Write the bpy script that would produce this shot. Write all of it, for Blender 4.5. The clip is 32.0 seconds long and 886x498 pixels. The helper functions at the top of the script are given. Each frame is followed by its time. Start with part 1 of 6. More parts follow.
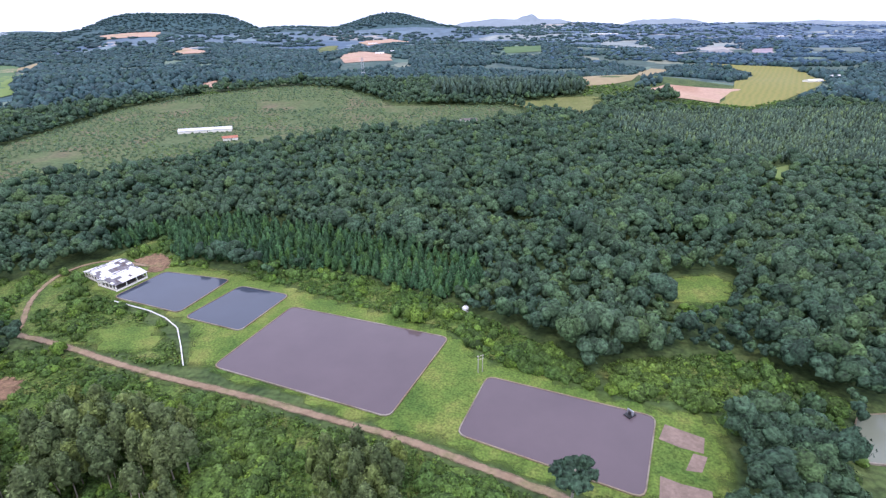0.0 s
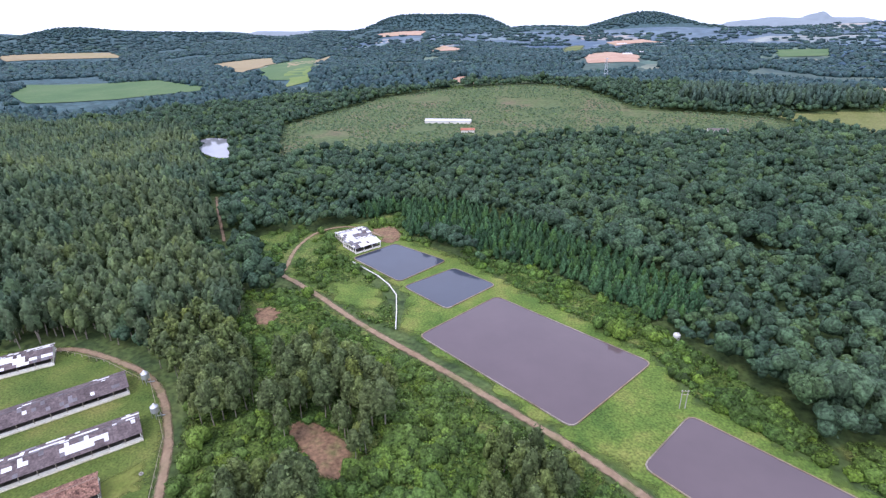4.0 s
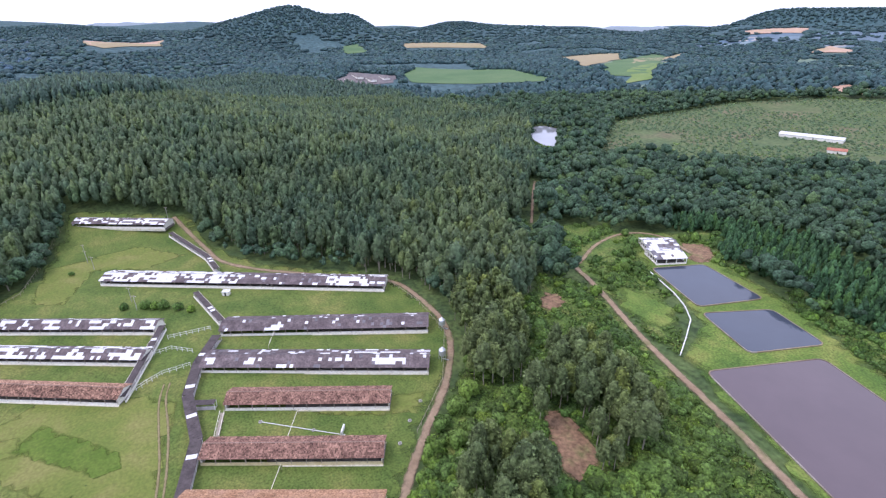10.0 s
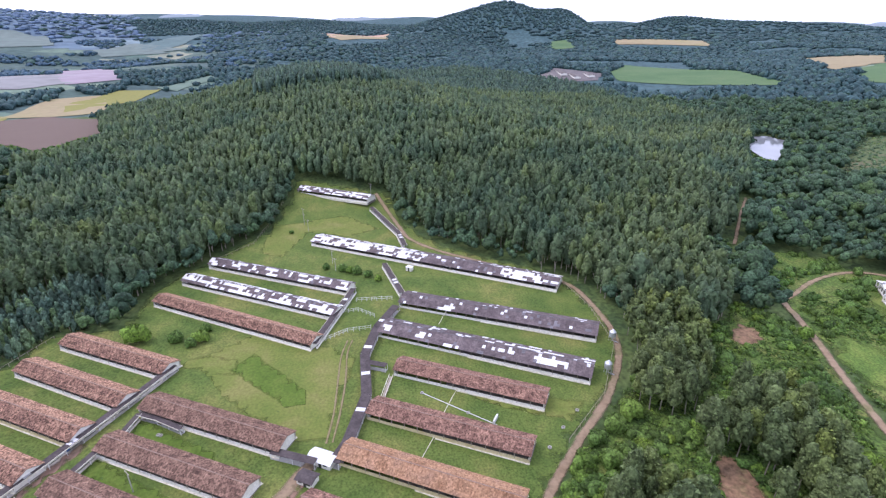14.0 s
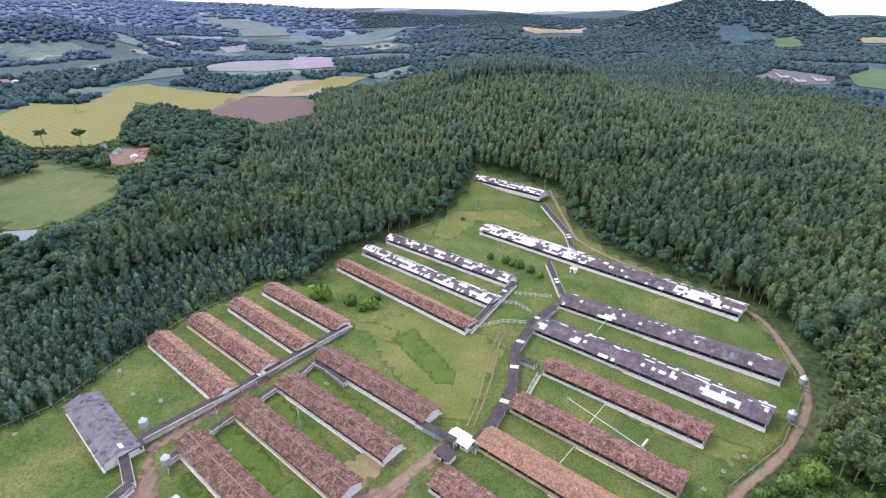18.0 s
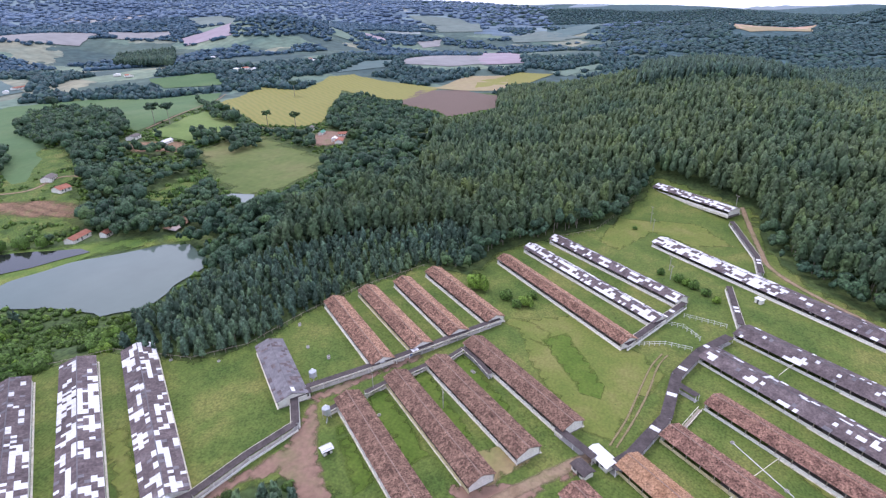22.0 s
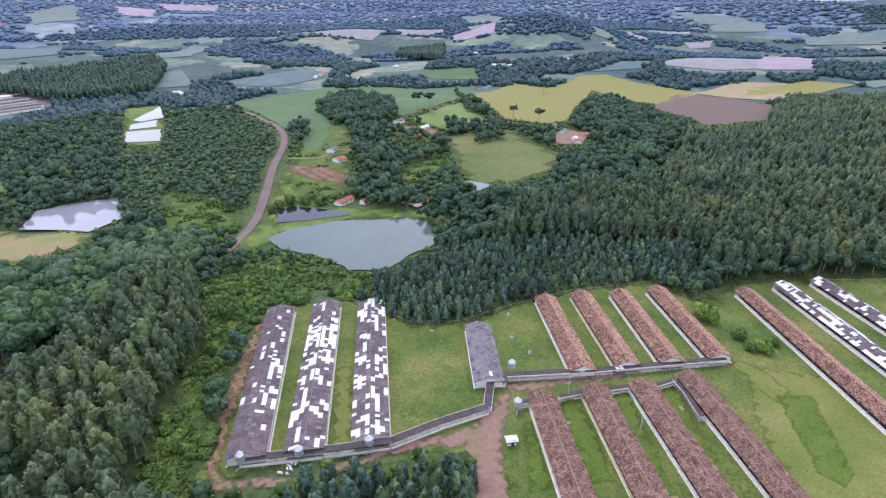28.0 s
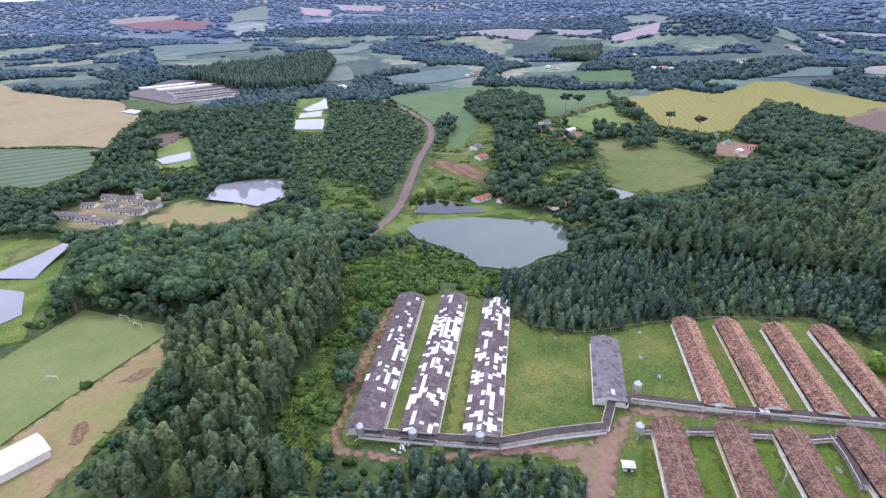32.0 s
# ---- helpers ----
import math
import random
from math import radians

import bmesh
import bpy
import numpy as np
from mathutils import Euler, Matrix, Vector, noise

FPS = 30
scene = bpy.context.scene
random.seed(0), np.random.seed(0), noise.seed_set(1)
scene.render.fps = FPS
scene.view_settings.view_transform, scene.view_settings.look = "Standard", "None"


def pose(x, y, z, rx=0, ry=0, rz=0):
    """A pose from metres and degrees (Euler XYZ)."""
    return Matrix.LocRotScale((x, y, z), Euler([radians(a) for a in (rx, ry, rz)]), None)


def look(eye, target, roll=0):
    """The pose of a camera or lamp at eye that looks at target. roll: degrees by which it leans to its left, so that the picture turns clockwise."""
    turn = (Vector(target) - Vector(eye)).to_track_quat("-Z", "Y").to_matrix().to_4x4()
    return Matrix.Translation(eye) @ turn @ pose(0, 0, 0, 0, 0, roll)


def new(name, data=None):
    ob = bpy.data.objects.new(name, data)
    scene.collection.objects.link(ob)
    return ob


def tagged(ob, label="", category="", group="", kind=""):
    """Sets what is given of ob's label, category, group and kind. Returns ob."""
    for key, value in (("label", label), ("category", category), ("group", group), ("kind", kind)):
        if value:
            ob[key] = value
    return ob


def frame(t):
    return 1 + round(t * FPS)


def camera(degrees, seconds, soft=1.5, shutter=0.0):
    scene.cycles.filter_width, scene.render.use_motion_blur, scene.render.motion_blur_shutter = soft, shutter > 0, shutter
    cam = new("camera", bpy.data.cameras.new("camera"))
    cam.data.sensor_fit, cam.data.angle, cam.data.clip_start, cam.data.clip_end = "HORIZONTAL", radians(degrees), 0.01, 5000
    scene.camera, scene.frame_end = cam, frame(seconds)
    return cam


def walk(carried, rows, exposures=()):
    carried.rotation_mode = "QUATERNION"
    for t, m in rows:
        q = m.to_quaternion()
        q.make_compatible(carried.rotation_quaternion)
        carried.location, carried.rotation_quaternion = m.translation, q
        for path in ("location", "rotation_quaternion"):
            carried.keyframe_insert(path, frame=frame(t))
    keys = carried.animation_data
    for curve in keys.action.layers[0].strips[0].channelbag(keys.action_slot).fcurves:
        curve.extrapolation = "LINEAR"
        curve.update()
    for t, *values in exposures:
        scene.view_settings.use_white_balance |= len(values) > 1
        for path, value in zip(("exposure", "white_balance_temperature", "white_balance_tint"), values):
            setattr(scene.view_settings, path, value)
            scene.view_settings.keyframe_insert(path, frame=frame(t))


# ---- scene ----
cam = camera(80.08, 32.0, soft=1.3)
PATH = [
    (0.0, pose(0, 0, 120, 66.10, 0.74, -2.77)),
    (1.0, pose(0, 0, 120, 66.19, 0.82, 3.36)),
    (2.0, pose(0, 0, 120, 66.26, 0.91, 9.37)),
    (3.0, pose(0, 0, 120, 66.34, 1.00, 15.77)),
    (3.5, pose(0, 0, 120, 66.40, 1.06, 18.83)),
    (5.5, pose(0, 0, 120, 66.50, 1.09, 30.53)),
    (6.0, pose(0, 0, 120, 66.49, 1.11, 33.36)),
    (7.0, pose(0, 0, 120, 66.54, 1.06, 39.11)),
    (8.0, pose(0, 0, 120, 66.57, 1.01, 45.18)),
    (9.0, pose(0, 0, 120, 66.58, 0.96, 50.47)),
    (10.0, pose(0, 0, 120, 66.61, 0.92, 56.22)),
    (11.0, pose(0, 0, 120, 66.57, 0.89, 61.72)),
    (12.0, pose(0, 0, 120, 66.53, 0.93, 67.01)),
    (13.0, pose(0, 0, 120, 66.51, 0.93, 72.15)),
    (13.5, pose(0, 0, 120, 66.52, 0.91, 74.69)),
    (15.5, pose(0, 0, 120, 66.40, 0.89, 84.11)),
    (16.0, pose(0, 0, 120, 66.39, 0.90, 86.67)),
    (17.0, pose(0, 0, 120, 66.32, 0.83, 92.07)),
    (18.0, pose(0, 0, 120, 66.21, 0.82, 96.57)),
    (19.0, pose(0, 0, 120, 66.19, 0.84, 101.51)),
    (20.0, pose(0, 0, 120, 66.20, 0.85, 106.57)),
    (21.0, pose(0, 0, 120, 66.18, 0.92, 110.91)),
    (22.0, pose(0, 0, 120, 66.19, 0.96, 115.61)),
    (23.0, pose(0, 0, 120, 66.26, 1.00, 120.48)),
    (24.0, pose(0, 0, 120, 66.30, 1.00, 125.28)),
    (25.0, pose(0, 0, 120, 66.36, 0.92, 129.79)),
    (25.5, pose(0, 0, 120, 66.35, 0.90, 131.61)),
    (27.5, pose(0, 0, 120, 66.46, 0.93, 139.27)),
    (28.0, pose(0, 0, 120, 66.50, 1.00, 141.28)),
    (29.0, pose(0, 0, 120, 66.50, 1.01, 145.33)),
    (30.0, pose(0, 0, 120, 66.56, 0.98, 149.38)),
    (31.0, pose(0, 0, 120, 66.64, 0.99, 152.71)),
    (32.0, pose(0, 0, 120, 66.73, 0.90, 156.80)),
]
walk(cam, PATH, [(0, 0.09, 6200, 25), (9, 0.03, 6200, 25), (17, 0.02, 6200, 26), (23, -0.06, 6200, 26), (32, 0.0, 6200, 27)])

# ---- light ----
world = bpy.data.worlds.new("overcast_sky")
scene.world = world
world.use_nodes = True
nt = world.node_tree
bg = nt.nodes["Background"]
sky = nt.nodes.new("ShaderNodeTexSky")
sky.sky_type = "NISHITA"
sky.sun_disc = False
sky.sun_elevation, sky.sun_rotation = radians(58), radians(200)
sky_dim = nt.nodes.new("ShaderNodeMixRGB")
sky_dim.blend_type = "MULTIPLY"
sky_dim.inputs[0].default_value = 1.0
sky_dim.inputs[2].default_value = (0.10, 0.10, 0.10, 1)
nt.links.new(sky.outputs[0], sky_dim.inputs[1])
coord = nt.nodes.new("ShaderNodeTexCoord")
stretch = nt.nodes.new("ShaderNodeMapping")
stretch.inputs["Scale"].default_value = (1.0, 1.0, 2.6)
nt.links.new(coord.outputs["Generated"], stretch.inputs[0])
cloud = nt.nodes.new("ShaderNodeTexNoise")
cloud.inputs["Scale"].default_value = 2.2
cloud.inputs["Detail"].default_value = 7
nt.links.new(stretch.outputs[0], cloud.inputs["Vector"])
cover = nt.nodes.new("ShaderNodeValToRGB")
cover.color_ramp.elements[0].position, cover.color_ramp.elements[0].color = 0.30, (0.56, 0.69, 0.90, 1)
cover.color_ramp.elements[1].position, cover.color_ramp.elements[1].color = 0.62, (0.93, 1.02, 1.20, 1)
nt.links.new(cloud.outputs[0], cover.inputs[0])
veil = nt.nodes.new("ShaderNodeMixRGB")
veil.inputs[0].default_value = 0.86
nt.links.new(sky_dim.outputs[0], veil.inputs[1])
nt.links.new(cover.outputs[0], veil.inputs[2])
nt.links.new(veil.outputs[0], bg.inputs[0])
bg.inputs[1].default_value = 1.62

sun = new("sun", bpy.data.lights.new("sun", "SUN"))
sun.data.energy, sun.data.angle, sun.data.color = 1.5, radians(18), (1.0, 0.96, 0.90)
sun.matrix_world = look((0, 0, 300), (60, 140, 60))

# ---- materials ----
MATS = {}


def material(name, colors, scale=0.3, rough=0.9, bump=0.0, bump_scale=2.0, fine=0.0, fine_scale=3.0, spec=0.25, metal=0.0, random_tone=0.0, island=0.0):
    """A procedural surface: two or three colours over noise at one size, finer grain at another, relief, and a tone that differs from piece to piece."""
    m = bpy.data.materials.new(name)
    m.use_nodes = True
    t = m.node_tree
    b = t.nodes["Principled BSDF"]
    b.inputs["Roughness"].default_value, b.inputs["Metallic"].default_value = rough, metal
    b.inputs["Specular IOR Level"].default_value = spec
    tc = t.nodes.new("ShaderNodeTexCoord")
    where = t.nodes.new("ShaderNodeNewGeometry")
    n = t.nodes.new("ShaderNodeTexNoise")
    n.inputs["Scale"].default_value, n.inputs["Detail"].default_value = scale, 6
    n.inputs["Roughness"].default_value = 0.62
    t.links.new(where.outputs["Position"], n.inputs["Vector"])
    r = t.nodes.new("ShaderNodeValToRGB")
    e = r.color_ramp.elements
    e[0].position, e[1].position = 0.33, 0.68
    e[0].color, e[1].color = (*colors[0], 1), (*colors[-1], 1)
    if len(colors) == 3:
        e.new(0.5).color = (*colors[1], 1)
    t.links.new(n.outputs[0], r.inputs[0])
    out = r.outputs[0]
    if fine:
        g = t.nodes.new("ShaderNodeTexNoise")
        g.inputs["Scale"].default_value, g.inputs["Detail"].default_value = fine_scale, 4
        t.links.new(where.outputs["Position"], g.inputs["Vector"])
        k = t.nodes.new("ShaderNodeMapRange")
        k.inputs[1].default_value, k.inputs[2].default_value = 0.3, 0.7
        k.inputs[3].default_value, k.inputs[4].default_value = 1 - fine, 1 + fine
        t.links.new(g.outputs[0], k.inputs[0])
        x = t.nodes.new("ShaderNodeVectorMath")
        x.operation = "SCALE"
        t.links.new(out, x.inputs[0])
        t.links.new(k.outputs[0], x.inputs["Scale"])
        out = x.outputs[0]
    for amount, node, socket in ((random_tone, "ShaderNodeObjectInfo", "Random"), (island, "ShaderNodeNewGeometry", "Random Per Island")):
        if amount:
            o = t.nodes.new(node)
            k = t.nodes.new("ShaderNodeMapRange")
            k.inputs[3].default_value, k.inputs[4].default_value = 1 - amount, 1 + amount
            t.links.new(o.outputs[socket], k.inputs[0])
            x = t.nodes.new("ShaderNodeVectorMath")
            x.operation = "SCALE"
            t.links.new(out, x.inputs[0])
            t.links.new(k.outputs[0], x.inputs["Scale"])
            out = x.outputs[0]
    t.links.new(out, b.inputs["Base Color"])
    if bump:
        g = t.nodes.new("ShaderNodeTexNoise")
        g.inputs["Scale"].default_value, g.inputs["Detail"].default_value = bump_scale, 5
        t.links.new(where.outputs["Position"], g.inputs["Vector"])
        u = t.nodes.new("ShaderNodeBump")
        u.inputs["Strength"].default_value, u.inputs["Distance"].default_value = bump, 0.4
        t.links.new(g.outputs[0], u.inputs["Height"])
        t.links.new(u.outputs[0], b.inputs["Normal"])
    MATS[name] = m
    return m


def leaf_material(name, dark, light, spread=0.16, grain=0.9, depth=0.62, vary=1.0):
    """Leaves: a tone and a hue for each tree, a grain of leaf masses with relief, waxy gloss."""
    m = material(name, [dark, light], scale=0.02, rough=0.65, spec=0.2, island=spread, fine=depth, fine_scale=grain, bump=0.9, bump_scale=grain)
    t = m.node_tree
    b = t.nodes["Principled BSDF"]
    b.inputs["Normal"].links[0].from_node.inputs["Distance"].default_value = 0.9
    src = b.inputs["Base Color"].links[0].from_socket
    a = t.nodes.new("ShaderNodeAttribute")
    a.attribute_name = "tone"
    o = t.nodes.new("ShaderNodeObjectInfo")
    s = t.nodes.new("ShaderNodeMath")
    t.links.new(a.outputs["Fac"], s.inputs[0])
    t.links.new(o.outputs["Random"], s.inputs[1])
    fr = t.nodes.new("ShaderNodeMath")
    fr.operation = "FRACT"
    t.links.new(s.outputs[0], fr.inputs[0])
    k = t.nodes.new("ShaderNodeValToRGB")
    e = k.color_ramp.elements
    tones = [[1 + (c - 1) * vary for c in q] + [1] for q in ((0.76, 0.80, 0.84), (1.0, 1.0, 1.0), (1.13, 1.12, 0.92), (1.38, 1.30, 0.80))]
    e[0].color, e[1].color = tones[0], tones[1]
    e[1].position = 0.55
    e.new(0.85).color = tones[2]
    e.new(1.0).color = tones[3]
    t.links.new(fr.outputs[0], k.inputs[0])
    x = t.nodes.new("ShaderNodeVectorMath")
    x.operation = "MULTIPLY"
    t.links.new(src, x.inputs[0])
    t.links.new(k.outputs[0], x.inputs[1])
    t.links.new(x.outputs[0], b.inputs["Base Color"])
    # thin leaves let some light through
    thin = t.nodes.new("ShaderNodeBsdfTranslucent")
    t.links.new(x.outputs[0], thin.inputs["Color"])
    both = t.nodes.new("ShaderNodeMixShader")
    both.inputs[0].default_value = 0.08
    t.links.new(b.outputs[0], both.inputs[1])
    t.links.new(thin.outputs[0], both.inputs[2])
    t.links.new(both.outputs[0], t.nodes["Material Output"].inputs["Surface"])
    return m


def mosaic(name, colors, size, seed):
    """A patchwork of woods, pastures and tilled plots, too far off to build one by one."""
    m = MATS[name]
    t = m.node_tree
    b = t.nodes["Principled BSDF"]
    src = b.inputs["Base Color"].links[0].from_socket
    g = t.nodes.new("ShaderNodeNewGeometry")
    n = t.nodes.new("ShaderNodeTexNoise")
    n.inputs["Scale"].default_value, n.inputs["Detail"].default_value = 2.0 / size, 3
    t.links.new(g.outputs["Position"], n.inputs["Vector"])
    w = t.nodes.new("ShaderNodeVectorMath")
    w.operation = "MULTIPLY_ADD"
    t.links.new(n.outputs["Color"], w.inputs[0])
    w.inputs[1].default_value = (size * 0.9, size * 0.9, 0)
    t.links.new(g.outputs["Position"], w.inputs[2])
    flat = t.nodes.new("ShaderNodeVectorMath")
    flat.operation = "MULTIPLY"
    t.links.new(w.outputs[0], flat.inputs[0])
    flat.inputs[1].default_value = (1, 1, 0)
    v = t.nodes.new("ShaderNodeTexVoronoi")
    v.inputs["Scale"].default_value = 1.0 / size
    t.links.new(flat.outputs[0], v.inputs["Vector"])
    sep = t.nodes.new("ShaderNodeSeparateColor")
    t.links.new(v.outputs["Color"], sep.inputs[0])
    r = t.nodes.new("ShaderNodeValToRGB")
    r.color_ramp.interpolation = "CONSTANT"
    e = r.color_ramp.elements
    e[0].position, e[0].color = 0.0, (1, 1, 1, 1)
    e[1].position, e[1].color = colors[0][0], (*colors[0][1], 1)
    for at, c in colors[1:]:
        e.new(at).color = (*c, 1)
    t.links.new(sep.outputs[seed % 3], r.inputs[0])
    x = t.nodes.new("ShaderNodeVectorMath")
    x.operation = "MULTIPLY"
    t.links.new(src, x.inputs[0])
    t.links.new(r.outputs[0], x.inputs[1])
    t.links.new(x.outputs[0], b.inputs["Base Color"])


def water_material(name, color, rough=0.06, ripple=0.02):
    m = material(name, [[c * 0.86 for c in color], color], scale=0.035, rough=rough, spec=0.5, bump=ripple, bump_scale=0.6)
    return m


def stripe_material(name, a, b, width, turn, wander=0.6, fine=0.12):
    """Crop rows."""
    m = material(name, [a, [c * 1.12 for c in a]], scale=0.03, fine=fine, fine_scale=0.6)
    t = m.node_tree
    p = t.nodes["Principled BSDF"]
    src = p.inputs["Base Color"].links[0].from_socket
    g = t.nodes.new("ShaderNodeNewGeometry")
    mp = t.nodes.new("ShaderNodeMapping")
    mp.inputs["Rotation"].default_value = (0, 0, radians(turn))
    t.links.new(g.outputs["Position"], mp.inputs[0])
    w = t.nodes.new("ShaderNodeTexWave")
    w.inputs["Scale"].default_value = 0.314 / width
    w.inputs["Distortion"].default_value = wander
    w.inputs["Detail"].default_value = 3
    t.links.new(mp.outputs[0], w.inputs["Vector"])
    x = t.nodes.new("ShaderNodeMixRGB")
    t.links.new(w.outputs["Fac"], x.inputs[0])
    t.links.new(src, x.inputs[1])
    x.inputs[2].default_value = (*b, 1)
    t.links.new(x.outputs[0], p.inputs["Base Color"])
    return m


material("undergrowth", [(0.042, 0.072, 0.026), (0.070, 0.108, 0.034), (0.105, 0.138, 0.045)], scale=0.06, fine=0.45, fine_scale=0.5, bump=0.6, bump_scale=0.5)
# haze is put into these far-ground colours: bluer than the near land
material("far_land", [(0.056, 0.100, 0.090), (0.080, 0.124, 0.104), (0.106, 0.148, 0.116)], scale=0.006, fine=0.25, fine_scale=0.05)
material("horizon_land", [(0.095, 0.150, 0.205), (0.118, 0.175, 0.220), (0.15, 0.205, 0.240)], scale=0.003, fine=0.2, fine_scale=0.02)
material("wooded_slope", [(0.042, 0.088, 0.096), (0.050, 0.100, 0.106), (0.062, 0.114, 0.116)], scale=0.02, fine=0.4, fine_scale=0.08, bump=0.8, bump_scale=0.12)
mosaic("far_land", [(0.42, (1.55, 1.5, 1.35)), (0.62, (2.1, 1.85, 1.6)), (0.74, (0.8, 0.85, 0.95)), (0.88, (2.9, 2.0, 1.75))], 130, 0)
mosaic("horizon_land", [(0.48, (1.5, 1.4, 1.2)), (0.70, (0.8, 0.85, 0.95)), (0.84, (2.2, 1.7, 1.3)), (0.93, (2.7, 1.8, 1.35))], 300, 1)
material("farm_grass", [(0.066, 0.112, 0.022), (0.108, 0.150, 0.032), (0.180, 0.188, 0.052)], scale=0.05, fine=0.38, fine_scale=1.4, bump=0.2, bump_scale=1.4)
material("pond_bank", [(0.068, 0.130, 0.024), (0.118, 0.182, 0.034), (0.200, 0.220, 0.055)], scale=0.06, fine=0.45, fine_scale=1.3, bump=0.4, bump_scale=1.0)
material("lush_grass", [(0.074, 0.126, 0.016), (0.096, 0.150, 0.022), (0.124, 0.168, 0.030)], scale=0.12, fine=0.25, fine_scale=1.0, bump=0.15, bump_scale=1.2)
material("yellow_grass", [(0.120, 0.164, 0.032), (0.158, 0.184, 0.042), (0.205, 0.202, 0.062)], scale=0.07, fine=0.2, fine_scale=1.0, bump=0.25, bump_scale=1.5)
material("weeds", [(0.048, 0.090, 0.020), (0.090, 0.142, 0.028), (0.165, 0.180, 0.050)], scale=0.09, fine=0.7, fine_scale=1.2, bump=0.9, bump_scale=0.8)
material("meadow", [(0.13, 0.155, 0.045), (0.17, 0.185, 0.06), (0.22, 0.21, 0.085)], scale=0.03, fine=0.2, fine_scale=0.4, bump=0.3)
material("pasture", [(0.095, 0.138, 0.036), (0.132, 0.164, 0.050), (0.185, 0.182, 0.072)], scale=0.015, fine=0.12, fine_scale=0.2)
material("bright_grass", [(0.135, 0.205, 0.055), (0.165, 0.235, 0.068), (0.20, 0.25, 0.085)], scale=0.02, fine=0.1, fine_scale=0.3)
material("green_crop", [(0.072, 0.142, 0.056), (0.094, 0.165, 0.066), (0.120, 0.182, 0.078)], scale=0.01, fine=0.08, fine_scale=0.2)
material("lawn", [(0.155, 0.200, 0.062), (0.180, 0.222, 0.075), (0.205, 0.235, 0.088)], scale=0.04, fine=0.1, fine_scale=0.8)
material("worn_grass", [(0.20, 0.24, 0.07), (0.27, 0.23, 0.10), (0.33, 0.22, 0.13)], scale=0.035, fine=0.12, fine_scale=0.6)
material("village_yard", [(0.14, 0.17, 0.06), (0.22, 0.20, 0.10), (0.33, 0.22, 0.13)], scale=0.05, fine=0.2, fine_scale=0.5)
material("young_trees", [(0.080, 0.122, 0.050), (0.108, 0.140, 0.056), (0.165, 0.140, 0.082)], scale=0.018, fine=0.3, fine_scale=0.25, bump=0.4, bump_scale=0.3)
material("tan_crop", [(0.29, 0.23, 0.125), (0.34, 0.27, 0.155), (0.30, 0.26, 0.125)], scale=0.008, fine=0.08, fine_scale=0.1)
material("clay_soil", [(0.42, 0.25, 0.17), (0.50, 0.33, 0.24), (0.40, 0.29, 0.17)], scale=0.01, fine=0.1, fine_scale=0.2)
material("red_soil", [(0.19, 0.105, 0.120), (0.23, 0.130, 0.140)], scale=0.01, fine=0.1, fine_scale=0.2)
material("bare_red", [(0.175, 0.110, 0.066), (0.25, 0.150, 0.092), (0.19, 0.17, 0.072)], scale=0.16, fine=0.42, fine_scale=0.9, bump=0.5, bump_scale=0.8)
material("clay_plot", [(0.22, 0.160, 0.125), (0.31, 0.225, 0.18)], scale=0.2, fine=0.15, fine_scale=1.0)
material("dirt_yard", [(0.205, 0.122, 0.088), (0.275, 0.172, 0.126), (0.20, 0.165, 0.088)], scale=0.07, fine=0.15, fine_scale=0.7, bump=0.2)
material("farm_yard", [(0.12, 0.11, 0.11), (0.20, 0.17, 0.165)], scale=0.05, fine=0.2, fine_scale=0.4)
stripe_material("ploughed", (0.130, 0.086, 0.070), (0.180, 0.130, 0.100), 4.0, 25)
stripe_material("yellow_crop", (0.205, 0.205, 0.056), (0.265, 0.238, 0.070), 9.0, 35, 4.0)
stripe_material("row_crop", (0.075, 0.13, 0.07), (0.15, 0.19, 0.115), 16.0, 79, 0.2)
material("faint_road", [(0.20, 0.17, 0.075), (0.26, 0.205, 0.115)], scale=0.3, fine=0.25)
material("dirt_road", [(0.235, 0.160, 0.100), (0.31, 0.222, 0.145), (0.20, 0.170, 0.082)], scale=0.12, fine=0.18, fine_scale=0.9, bump=0.25)
material("paved_road", [(0.175, 0.128, 0.112), (0.225, 0.168, 0.148)], scale=0.08, fine=0.1, fine_scale=0.8)
water_material("water_mauve", (0.128, 0.093, 0.100), 0.05, 0.012)
water_material("water_blue", (0.060, 0.072, 0.098), 0.06, 0.02)
water_material("water_pale", (0.20, 0.215, 0.155), 0.2)
water_material("water_green", (0.105, 0.145, 0.120), rough=0.03, ripple=0.01)
water_material("water_dark", (0.012, 0.012, 0.016))
# the reflected sky's pale grey is put into this base colour
water_material("water_sky", (0.30, 0.31, 0.33), rough=0.02)
water_material("water_clay", (0.30, 0.19, 0.13))
leaf_material("leaves_eucalyptus", (0.058, 0.104, 0.062), (0.122, 0.164, 0.070), 0.28, 0.65, 0.55, vary=0.6)
# bluer leaves for the far eucalyptus stands
leaf_material("leaves_far_eucalyptus", (0.056, 0.102, 0.078), (0.084, 0.132, 0.088), 0.3, 0.5, 0.6, vary=0.6)
leaf_material("leaves_gum", (0.100, 0.142, 0.054), (0.140, 0.178, 0.066), 0.40, 1.0)
leaf_material("leaves_native", (0.042, 0.086, 0.052), (0.070, 0.120, 0.062), 0.38, 0.9, 0.75, 1.0)
leaf_material("leaves_grove", (0.058, 0.118, 0.054), (0.086, 0.148, 0.064), 0.36, 0.6)
leaf_material("leaves_copse", (0.058, 0.110, 0.060), (0.086, 0.142, 0.068), 0.36, 0.6)
leaf_material("leaves_pine", (0.042, 0.106, 0.046), (0.060, 0.130, 0.054), 0.36)
